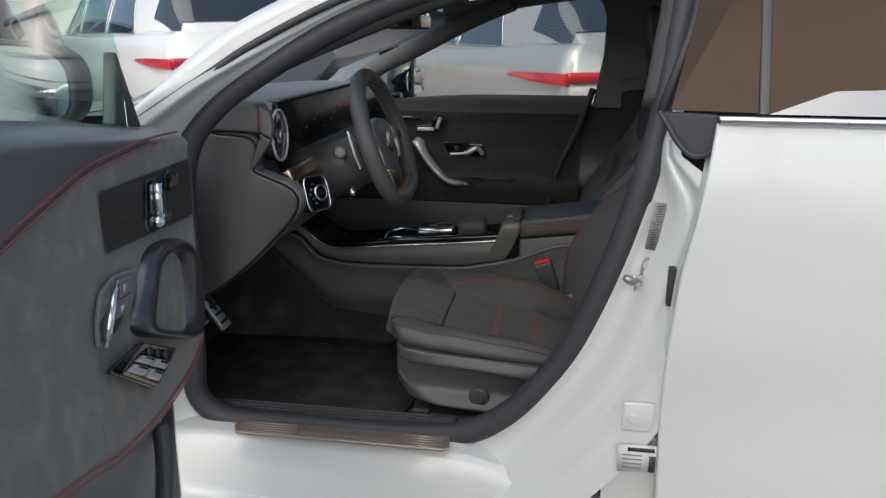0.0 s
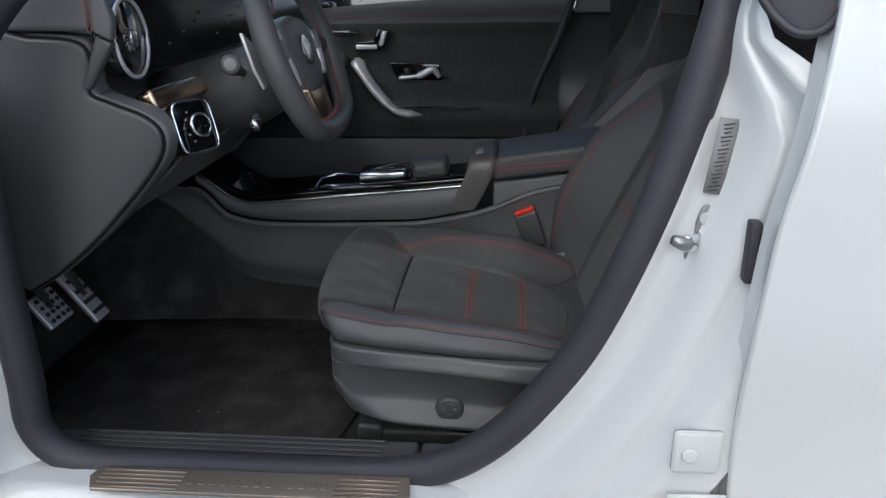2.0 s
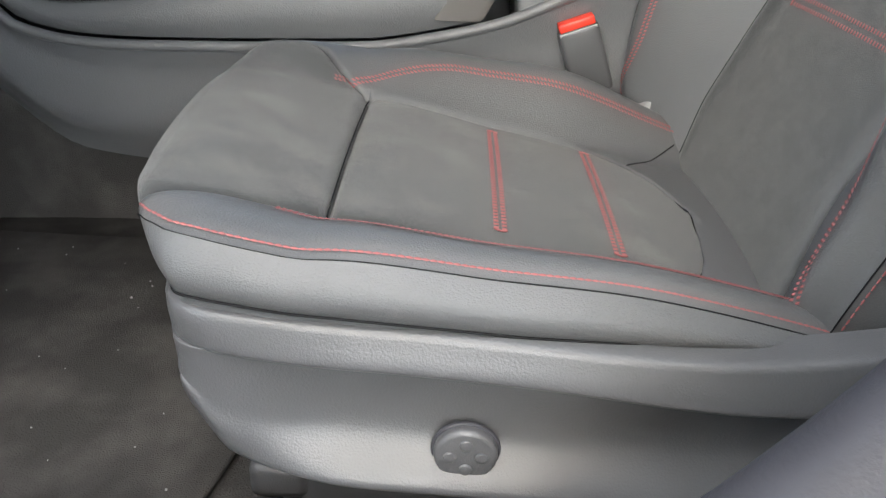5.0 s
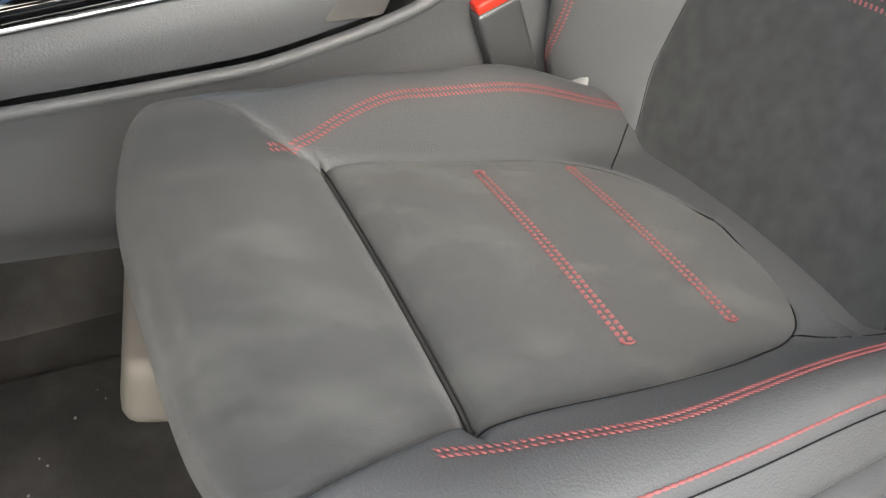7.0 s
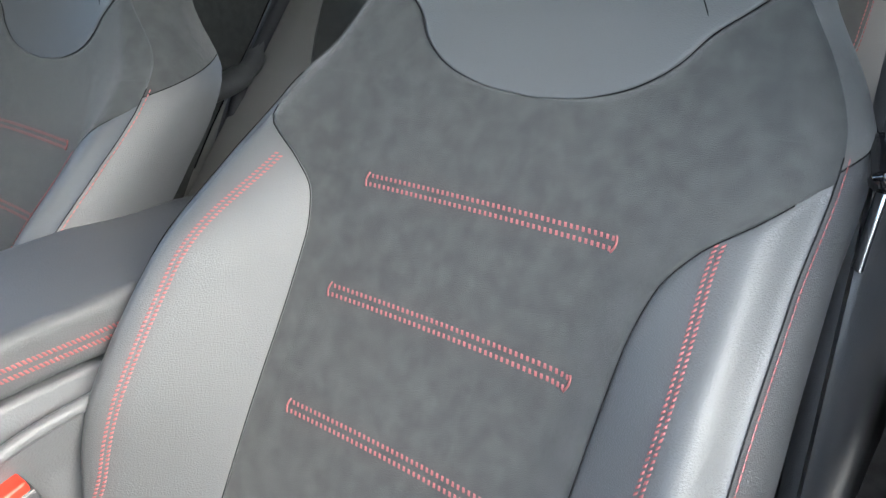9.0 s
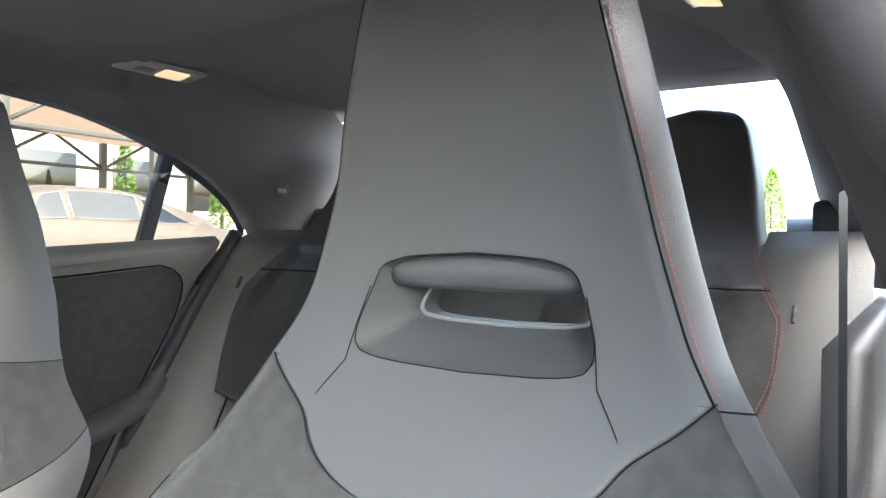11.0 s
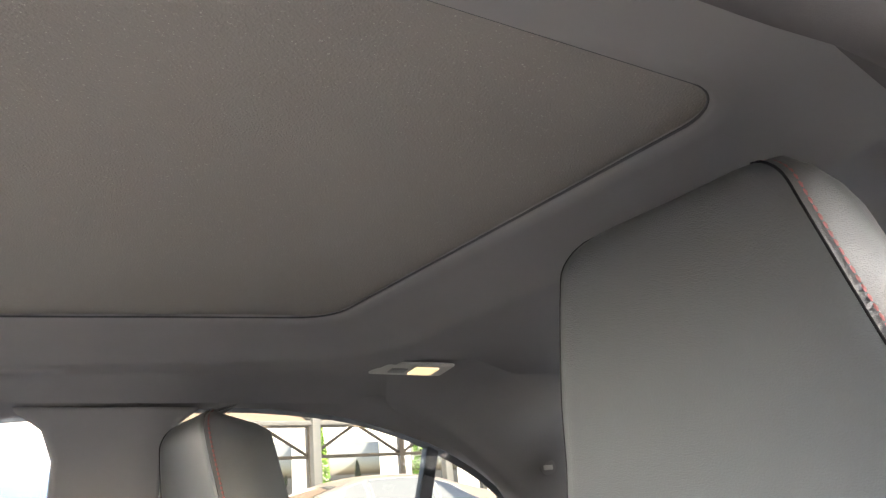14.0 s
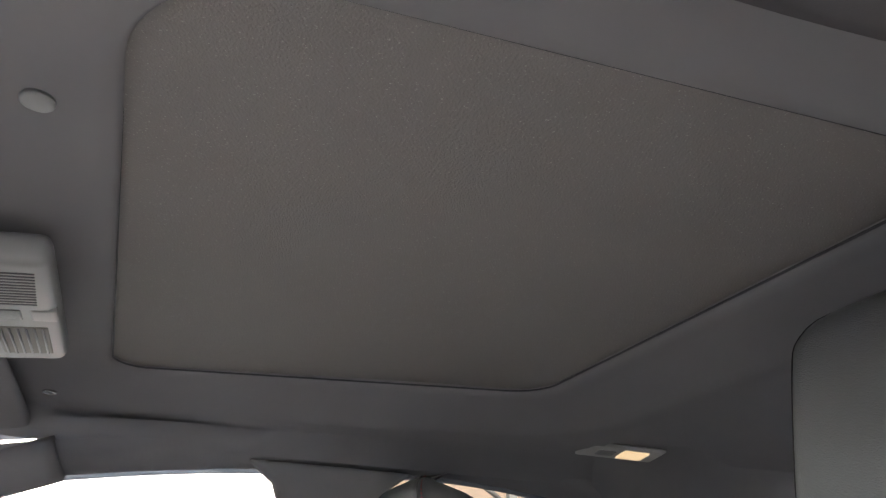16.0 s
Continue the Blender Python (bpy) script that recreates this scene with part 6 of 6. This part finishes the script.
inner_ = curve_points([(0.327, 0, 0.878), (0.234, 0, 0.869), (0.185, 0, 0.834), (0.195, 0, 0.765), (0.223, 0, 0.742), (0.30, 0, 0.772), (0.367, 0, 0.807), (0.359, 0, 0.841)], 8, True)
hub_i = sum(inner_, Vector()) / len(inner_)
row_ = lambda k, n: [DL(*(lambda q: (q.x, n, q.z))(a.lerp(b, k))) for a, b in zip(outer_, inner_)]
ring_rows = [row_(0.0, -0.004), row_(0.05, 0.008), row_(0.22, 0.019), row_(0.5, 0.024), row_(0.78, 0.018), row_(0.95, 0.006), row_(1.0, -0.006)]
grip_ = part("pull_handle", skin(ring_rows), PEWTER, od, "satin grey door pull ring", subsurf=1)
deep = [[DL(*(lambda q: (q.x, n, q.z))(b.lerp(hub_i, k))) for b in inner_] for k, n in ((0.0, -0.006), (0.03, -0.03), (0.10, -0.055), (0.35, -0.064), (0.7, -0.066), (0.98, -0.066))]
part("cup", skin(deep), PLASTIC, grip_, "dark recess behind the pull")
clip_ = part("clip", slab([DL(l, -0.05, z) for l, z in ((0.215, 0.752), (0.30, 0.785), (0.34, 0.802), (0.335, 0.822), (0.28, 0.806), (0.21, 0.778))], DN * 0.035, 0.008, 3), LAMPGREY, grip_, "pale grey trim clip")
part("loop", tube(curve_points([DL(0.29, -0.012, 0.778), DL(0.285, -0.010, 0.795), DL(0.262, -0.010, 0.787), DL(0.265, -0.012, 0.768)], 5), 0.0022, 6), CHROME, clip_, "small chrome loop")
corner_ = [Vector((0.565, 0, 0.826)), Vector((0.452, 0, 0.815)), Vector((0.302, 0, 0.742)), Vector((0.415, 0, 0.731))]
at_sw = lambda u, v, n: DL(*(lambda q: (q.x, n, q.z))(corner_[0].lerp(corner_[3], u).lerp(corner_[1].lerp(corner_[2], u), v)))
swp = part("window_switches", slab([at_sw(u, v, 0.012) for u, v in ((0, 0.08), (0.0, 0.92), (0.06, 1), (0.94, 1), (1, 0.92), (1, 0.08), (0.94, 0), (0.06, 0))], DN * 0.006, 0.002), GLOSS, od, "gloss window switch panel")
part("frame", tube([at_sw(u, v, 0.019) for u, v in ((0.16, 0.1), (0.12, 0.9), (0.9, 0.92), (0.92, 0.08))], 0.003, 6, True), BRUSHED, swp, "thin metal frame")
for u0, v0, u1, v1 in ((0.2, 0.42, 0.5, 0.62), (0.56, 0.42, 0.86, 0.62), (0.2, 0.14, 0.5, 0.36), (0.56, 0.14, 0.86, 0.36)):
    key = part("switch", slab([at_sw(u, v, 0.018) for u, v in ((u0, v0), (u0, v1), (u1, v1), (u1, v0))], DN * 0.007, 0.0025), SATIN, swp)
    part("tip", slab([at_sw(u, v, 0.025) for u, v in ((u0 + 0.06, v1 - 0.09), (u0 + 0.06, v1 - 0.03), (u1 - 0.06, v1 - 0.03), (u1 - 0.06, v1 - 0.09))], DN * 0.002, 0.0005), CHROME, key, "chrome switch tip")
for k in range(3):
    part("mirror_button", disc(at_sw(0.3 + 0.21 * k, 0.78, 0.018), DN, 0.0075, 0.004, 0.001, 16), PEWTER, swp)
part("shell", slab([DL(l, -0.07, z) for l, z in ((0.06, 0.32), (0.05, 1.02), (0.6, 1.085), (1.08, 1.1), (1.08, 0.5), (0.95, 0.30))], DN * -0.07, 0.02, 3), PAINT, od, "white painted door shell")
part("edge_plate", slab([DL(0.07, n, z) for n, z in ((-0.07, 0.66), (0.0, 0.69), (0.0, 1.0), (-0.07, 1.02))], DD * 0.02, 0.004), PLASTIC, od)
pane = part("window_pane", slab([DL(l, -0.045 - 0.10 * (z - 1.06), z) for l, z in ((0.24, 1.06), (0.215, 1.16), (0.235, 1.26), (0.33, 1.36), (0.9, 1.42), (1.05, 1.06))], DN * 0.004, 0), DOORGLASS, od, "clear frameless door glass")
pane.visible_shadow = False
part("mirror_sail", slab([DL(l, -0.05, z) for l, z in ((0.15, 1.05), (0.225, 1.165), (0.26, 1.065))], DN * -0.02, 0.004), PLASTIC, od, "black mirror mounting")
def mirror_ring(l, grow, n0=-0.235, z0=1.113, count=40):
    out = []
    for k in range(count):
        c, s = math.cos(k * math.tau / count), math.sin(k * math.tau / count)
        r = (abs(c) ** 3.2 + abs(s) ** 3.2) ** (-1 / 3.2)
        out.append(DL(l, n0 + 0.112 * grow * r * c, z0 + 0.064 * grow * r * s))
    return out


mh = part("wing_mirror", skin([mirror_ring(*q) for q in ((0.200, 0.93), (0.207, 0.97), (0.205, 1.02), (0.19, 1.05), (0.15, 1.04), (0.11, 0.92), (0.085, 0.7), (0.075, 0.35))], True, True), RUBBER, od, "black wing mirror housing")
part("glass", slab(mirror_ring(0.2015, 0.92), DD * 0.002, 0), MIRROR, mh, "mirror glass", smooth=False)

# passenger side wing mirror, seen through the far window
pm = thing("passenger_wing_mirror", (-0.36, 3.2, 1.0), "black wing mirror on the passenger side", "wing mirror")
part("housing", tube([(-0.42, 3.21, 1.0), (-0.38, 3.22, 1.0), (-0.32, 3.225, 1.002), (-0.305, 3.225, 1.002)], [0.02, 0.052, 0.066, 0.06], 20, flatten=1.5), GLOSS, pm)
part("glass", slab([Vector((-0.303, 3.225, 1.002)) + Vector((0.3, 0.95, 0)) * 0.08 * math.copysign(abs(math.cos(t)) ** 0.7, math.cos(t)) + Vector((0, 0, 0.05)) * math.copysign(abs(math.sin(t)) ** 0.7, math.sin(t)) for t in [k * math.tau / 28 for k in range(28)]], (0.003, -0.001, 0), 0.0005), MIRROR, pm, "mirror glass")
part("foot", box((-0.36, 3.12, 0.955), (0.06, 0.16, 0.03), 0.01), GLOSS, pm)
part("bonnet", patch(lambda x, v: Vector((x, MID + 0.8 * v, 0.93 - 0.12 * (v * v) ** 1.5 - 0.10 * (x + 1.0) ** 2)), [-2.2 + 1.25 * k / 12 for k in range(13)], [k / 6 - 1 for k in range(13)]), PAINT, body, "white painted bonnet")

# outer skin of the car beyond the doorway
shoulder = spline([(0.20, 0.05), (0.32, 0.0), (0.55, -0.012), (0.75, 0.0), (0.86, 0.06), (0.93, 0.20)])
for side, x0, x1, nm in ((-1, -2.2, -0.56, "front_fender"), (-1, 1.55, 2.32, "rear_quarter"), (1, -2.2, 2.32, "passenger_side")):
    low_z = lambda x: 0.20 + 0.50 * max(0, 1 - ((x + 1.28) / 0.37) ** 2) ** 0.5 + 0.50 * max(0, 1 - ((x - 1.52) / 0.37) ** 2) ** 0.5
    part(nm, patch(lambda x, v: Vector((x, MID + side * (0.925 - shoulder(low_z(x) + (0.93 - low_z(x)) * v) - 0.16 * smooth(-1.8, -2.2, x) - 0.14 * smooth(1.95, 2.32, x)), low_z(x) + (0.93 - 0.06 * smooth(-1.2, -2.2, x) - low_z(x)) * v)), [x0 + (x1 - x0) * k / 60 for k in range(61)], [k / 12 for k in range(13)]), PAINT, body, "white painted outer panel")
part("front_bumper", patch(lambda u, v: Vector((-2.2 - 0.16 * (1 - u * u) * math.sin(math.pi * (0.25 + 0.6 * v)), MID + 0.765 * u, 0.22 + 0.64 * v)), [k / 10 - 1 for k in range(21)], [k / 10 for k in range(11)]), PAINT, body, "white painted front bumper")
part("boot_lid", patch(lambda u, v: Vector((1.93 + 0.39 * v + 0.06 * (1 - u * u) * v, MID + (0.76 - 0.02 * v) * u, 0.985 - 0.05 * u * u - 0.02 * v * v)), [k / 10 - 1 for k in range(21)], [k / 6 for k in range(7)]), PAINT, body, "white painted boot lid")
part("rear_bumper", patch(lambda u, v: Vector((2.32 + 0.06 * (1 - u * u) + 0.05 * math.sin(math.pi * v) * (1 - u ** 4), MID + 0.785 * u, 0.22 + 0.74 * v)), [k / 10 - 1 for k in range(21)], [k / 10 for k in range(11)]), PAINT, body, "white painted rear bumper")
for wx in (-1.28, 1.52):
    for side in (-1, 1):
        c = Vector((wx, MID + side * 0.69, 0.33))
        tyre = part("wheel", disc(c, (0, side, 0), 0.33, 0.21, 0.03, 40), RUBBER, body, "black tyre")
        part("rim", disc(c + Vector((0, side * 0.205, 0)), (0, side, 0), 0.225, 0.012, 0.004, 40), CHROME, tyre, "alloy rim")


# ---- outside: parked cars ----
def parked_car(name, x, y, yaw, length, width, height, paint, label, wagon, bar=False, belt=0.62, lamp=0.0):
    """A parked car. Its rear stands at (x, y); yaw turns its nose, which points along +x at 0."""
    ob = thing(name, (x, y, 0), label, "car", "parked cars")
    ob.rotation_euler = (0, 0, radians(yaw))
    hw, belt_z = width / 2, height * belt
    lamp_z = lamp or belt_z
    R = Vector((x, y, 0))  # parts are made about the thing's own origin
    nose = spline([(0, 0.93), (0.12, 0.99), (0.5, 1.0), (0.85, 0.96), (1.0, 0.80)])
    deck = spline([(0, belt_z + (0.06 if wagon else 0.0)), (0.1, belt_z + 0.06), (0.3, belt_z + 0.03), (0.68, belt_z), (0.72, belt_z - 0.02), (0.95, belt_z * 0.85), (1.0, belt_z * 0.62)])
    rows = []
    for k in range(33):
        u = k / 32
        w, top = hw * nose(u), deck(u)
        lowz = 0.22 + 0.12 * (smooth(0.06, 0.0, u) + smooth(0.94, 1.0, u))
        rows.append([R + Vector((length * u, s * w * f, lowz + (top - lowz) * g)) for s, seq in ((-1, ((0.86, 0.0), (0.97, 0.12), (1.0, 0.35), (1.0, 0.6), (0.985, 0.8), (0.94, 0.95), (0.86, 1.0))), (1, ((0.86, 1.0), (0.94, 0.95), (0.985, 0.8), (1.0, 0.6), (1.0, 0.35), (0.97, 0.12), (0.86, 0.0)))) for f, g in seq])
    part("body", skin(rows, True, True), paint, ob, "painted car body")
    if wagon:
        roof = spline([(0.015, belt_z + 0.02), (0.05, belt_z + 0.16), (0.10, height * 0.90), (0.15, height * 0.965), (0.25, height * 0.99), (0.4, height), (0.52, height * 0.985), (0.60, height * 0.93), (0.72, belt_z + 0.10), (0.76, belt_z)])
        u0, u1 = 0.015, 0.76
    else:
        roof = spline([(0.10, belt_z + 0.02), (0.16, belt_z + 0.10), (0.26, height * 0.93), (0.36, height * 0.995), (0.44, height), (0.52, height * 0.985), (0.60, height * 0.92), (0.72, belt_z + 0.09), (0.76, belt_z)])
        u0, u1 = 0.10, 0.76
    cabw = spline([(u0, 0.74), (u0 + 0.10, 0.87), (0.3, 0.92), (0.55, 0.90), (u1, 0.78)])

    def shell(u, g, out=0.0):
        """The cabin's skin. u: along the car; g: -1 and 1 at the belt lines, 0 on the middle of the roof."""
        q, side = abs(g), math.copysign(1, g)
        top = roof(u)
        rise = max(top - belt_z, 0.0)
        w = hw * cabw(u)
        inw = 0.22 * rise / max(height - belt_z, 0.1) * hw
        if q > 0.5:
            v = (1 - q) * 2
            return R + Vector((length * u - (out * 2 if u < 0.2 else 0), side * (w - inw * v ** 1.3 + out), belt_z - 0.04 + (rise * 0.9 + 0.04) * v))
        v = q * 2
        return R + Vector((length * u - (out * 2 if u < 0.2 else 0), side * (w - inw) * v, belt_z + rise * (0.9 + 0.1 * (1 - v ** 3)) + out))

    part("cabin", patch(lambda u, g: shell(u, g), [u0 + (u1 - u0) * k / 40 for k in range(41)], [-1 + k / 16 for k in range(33)]), paint, ob, "painted cabin and roof")

    def pane(a, b, s, lo=0.14, hi=0.90, ta=0.0, tb=0.0):
        """A side window from a to b; ta, tb lean its ends in at the top."""
        bm = patch(lambda m, v: shell(a + ta * v + (b + tb * v - a - ta * v) * m, s * (1 - (lo + (hi - lo) * v) / 2), 0.005), [k / 10 for k in range(11)], [k / 6 for k in range(7)])
        glass_ = part("side_window", bm, DARKGLASS, ob, "dark side window")
        edge = [shell(a + ta * v + (b + tb * v - a - ta * v) * m, s * (1 - (lo + (hi - lo) * v) / 2), 0.008) for m, v in [(k / 10, 0) for k in range(11)] + [(1, k / 6) for k in range(1, 7)] + [(1 - k / 10, 1) for k in range(1, 11)] + [(0, 1 - k / 6) for k in range(1, 6)]]
        part("trim", tube(edge, 0.004, 6, True), CHROME, glass_, "chrome window trim")

    for s in (-1, 1):
        pane(0.19 if wagon else 0.24, 0.33, s, ta=0.04)
        pane(0.345, 0.52, s)
        pane(0.535, 0.68, s, hi=0.86, tb=-0.10)
        for u in (0.19, 0.80):
            c = R + Vector((length * u, s * (hw - 0.12), 0.34))
            tyre = part("wheel", disc(c, (0, s, 0), 0.34, 0.13, 0.03), RUBBER, ob, "black tyre")
            part("rim", disc(c + Vector((0, s * 0.125, 0)), (0, s, 0), 0.23, 0.012, 0.004), CHROME, tyre, "alloy rim")
        part("tail_light", slab([R + Vector((length * (-0.004 + 0.14 * a), s * (hw * (0.95 + 0.05 * min(1, a * 2)) + 0.004), lamp_z - 0.02 + b)) for a, b in ((0.0, -0.055), (0.5, -0.04), (1.0, -0.01), (0.9, 0.01), (0.4, 0.02), (0.0, 0.02))], (0, -s * 0.03, 0), 0.004), REDLIGHT, ob, "red tail light")
        part("tail_light_rear", box((x + 0.0 * length + (-0.005), y + s * hw * 0.72, lamp_z - 0.025), (0.05, hw * 0.44, 0.065), 0.02), REDLIGHT, ob, "red tail light")
        part("headlight", box((x + length * 0.965, y + s * hw * 0.7, belt_z * 0.75), (0.16, 0.32, 0.12), 0.04), CHROME, ob)
    ra, rb = (0.045, 0.125) if wagon else (0.14, 0.27)
    part("rear_screen", patch(lambda u, g: shell(u, g, 0.006), [ra + (rb - ra) * k / 8 for k in range(9)], [(-0.80 if wagon else -0.44) + (1.6 if wagon else 0.88) * k / 16 for k in range(17)]), DARKGLASS, ob, "dark rear screen")
    if bar:
        part("light_bar", box((x - 0.012, y, lamp_z - 0.01), (0.03, hw * 1.5, 0.06), 0.015), REDLIGHT, ob, "red light bar")
        part("emblem", disc((x - 0.012, y, lamp_z - 0.13), (-1, 0, 0), 0.055, 0.01), CHROME, ob, "plain round chrome emblem")
    part("rear_bumper", box((x + 0.0, y, 0.48), (0.10, width * 0.92, 0.22), 0.04), STEEL, ob, "dark lower bumper")
    return ob


parked_car("parked_estate_car", 1.05, 5.46, 124, 4.7, 1.9, 1.62, SILVER, "metallic grey estate car parked beside, red tail lights", True, False, 0.66, 0.95)
parked_car("parked_suv", -1.98, 6.21, 138, 4.8, 1.95, 1.72, PAINT, "white sport utility car with a red light bar", True, True, 0.655, 0.985)
parked_car("parked_hatchback", -4.4, 5.0, 118, 4.5, 1.85, 1.6, PAINT, "white car parked beyond the open door", True)
parked_car("parked_saloon", 3.0, 9.93, 0, 4.6, 1.85, 1.66, SHADEBEIGE, "beige saloon car, shade put into its paint, seen through the side window", False, False, 0.77)
parked_car("parked_saloon", 4.6, 1.4, 8, 4.6, 1.85, 1.45, SHADEBEIGE, "pale saloon car seen through the rear window", False)
parked_car("parked_hatchback", 2.9, -4.2, 185, 4.4, 1.85, 1.5, PAINT, "white car parked behind the camera", True)


# ---- canopies ----
def canopy(x0, x1, y0, y1, z, label, lattice):
    ob = thing("canopy", ((x0 + x1) / 2, (y0 + y1) / 2, 0), label, "canopy", "canopies")
    part("sheet", patch(lambda u, v: Vector((x0 + (x1 - x0) * u, y0 + (y1 - y0) * v, z + 0.5 * (1 - abs(2 * v - 1)) - 0.15 * math.sin(math.pi * u * 3) ** 2)), [k / 24 for k in range(25)], [k / 8 for k in range(9)]), CANVAS, ob, "brown canvas roof")
    for y in (y0, y1) if lattice else (y0,):
        n = max(2, round((x1 - x0) / 2.4))
        for k in range(n + 1):
            px = x0 + (x1 - x0) * k / n
            part("post", box((px, y, z / 2), (0.13, 0.13, z), 0.01), STEEL, ob)
        if lattice:
            part("beam", box(((x0 + x1) / 2, y, z), (x1 - x0, 0.1, 0.14), 0.01), STEEL, ob)
            part("beam", box(((x0 + x1) / 2, y, z - 0.7), (x1 - x0, 0.07, 0.07), 0.01), STEEL, ob)
            for k in range(n * 2):
                a, b = x0 + (x1 - x0) * k / (n * 2), x0 + (x1 - x0) * (k + 1) / (n * 2)
                part("brace", tube([(a, y, z if k % 2 else z - 0.7), (b, y, z - 0.7 if k % 2 else z)], 0.035, 6), STEEL, ob)
    return ob


shade = canopy(-3, 10, -4.8, -1.6, 6.0, "brown canvas car park canopy on steel posts", False)
shade.rotation_euler.z = radians(6)
canopy(3, 17, 12.0, 17, 3.3, "brown canvas canopy on a dark steel lattice", True)


# ---- trees and distance ----
def tree(x, y, h, r, seed):
    ob = thing("tree", (x, y, 0), "slim bright green tree in the sun", "tree", "trees")
    g = random.Random(seed)
    part("trunk", tube([(x, y, 0), (x + 0.05, y, h * 0.4), (x, y + 0.04, h * 0.9)], [0.1, 0.07, 0.02], 8), BARK, ob)
    crown = bmesh.new()
    for k in range(1500):
        t = g.random() ** 0.8
        z = h * (0.22 + 0.78 * t)
        rad = r * (1 - t) ** 0.55 * (0.75 + 0.4 * g.random())
        a = g.uniform(0, math.tau)
        c = Vector((x + rad * math.cos(a), y + rad * math.sin(a), z))
        d1 = Vector((g.uniform(-1, 1), g.uniform(-1, 1), g.uniform(-1, 1))).normalized() * g.uniform(0.05, 0.11)
        d2 = d1.orthogonal().normalized() * d1.length * 0.5
        crown.faces.new([crown.verts.new(c + q) for q in (-d1, d2, d1, -d2)])
    part("crown", crown, LEAF, ob, "leafy crown", smooth=False)
    return ob


for k, (tx, ty, th, tr) in enumerate(((11.4, 24.0, 4.4, 0.42), (15.3, 24.0, 4.6, 0.42), (19.5, 24.2, 4.6, 0.5), (30.0, 6.6, 4.0, 0.6), (31.0, 4.6, 2.9, 0.7))):
    tree(tx, ty, th, tr, k)
bld = thing("building", (0, 30, 0), "pale rendered building beyond the car park", "building")
part("wall", box((6, 32, 3.5), (60, 4, 7), 0.05), CONCRETE, bld)
for k in range(14):
    part("window", box((-20 + 4 * k, 29.98, 3.4), (2.4, 0.1, 2.0), 0.02), DARKGLASS, bld)
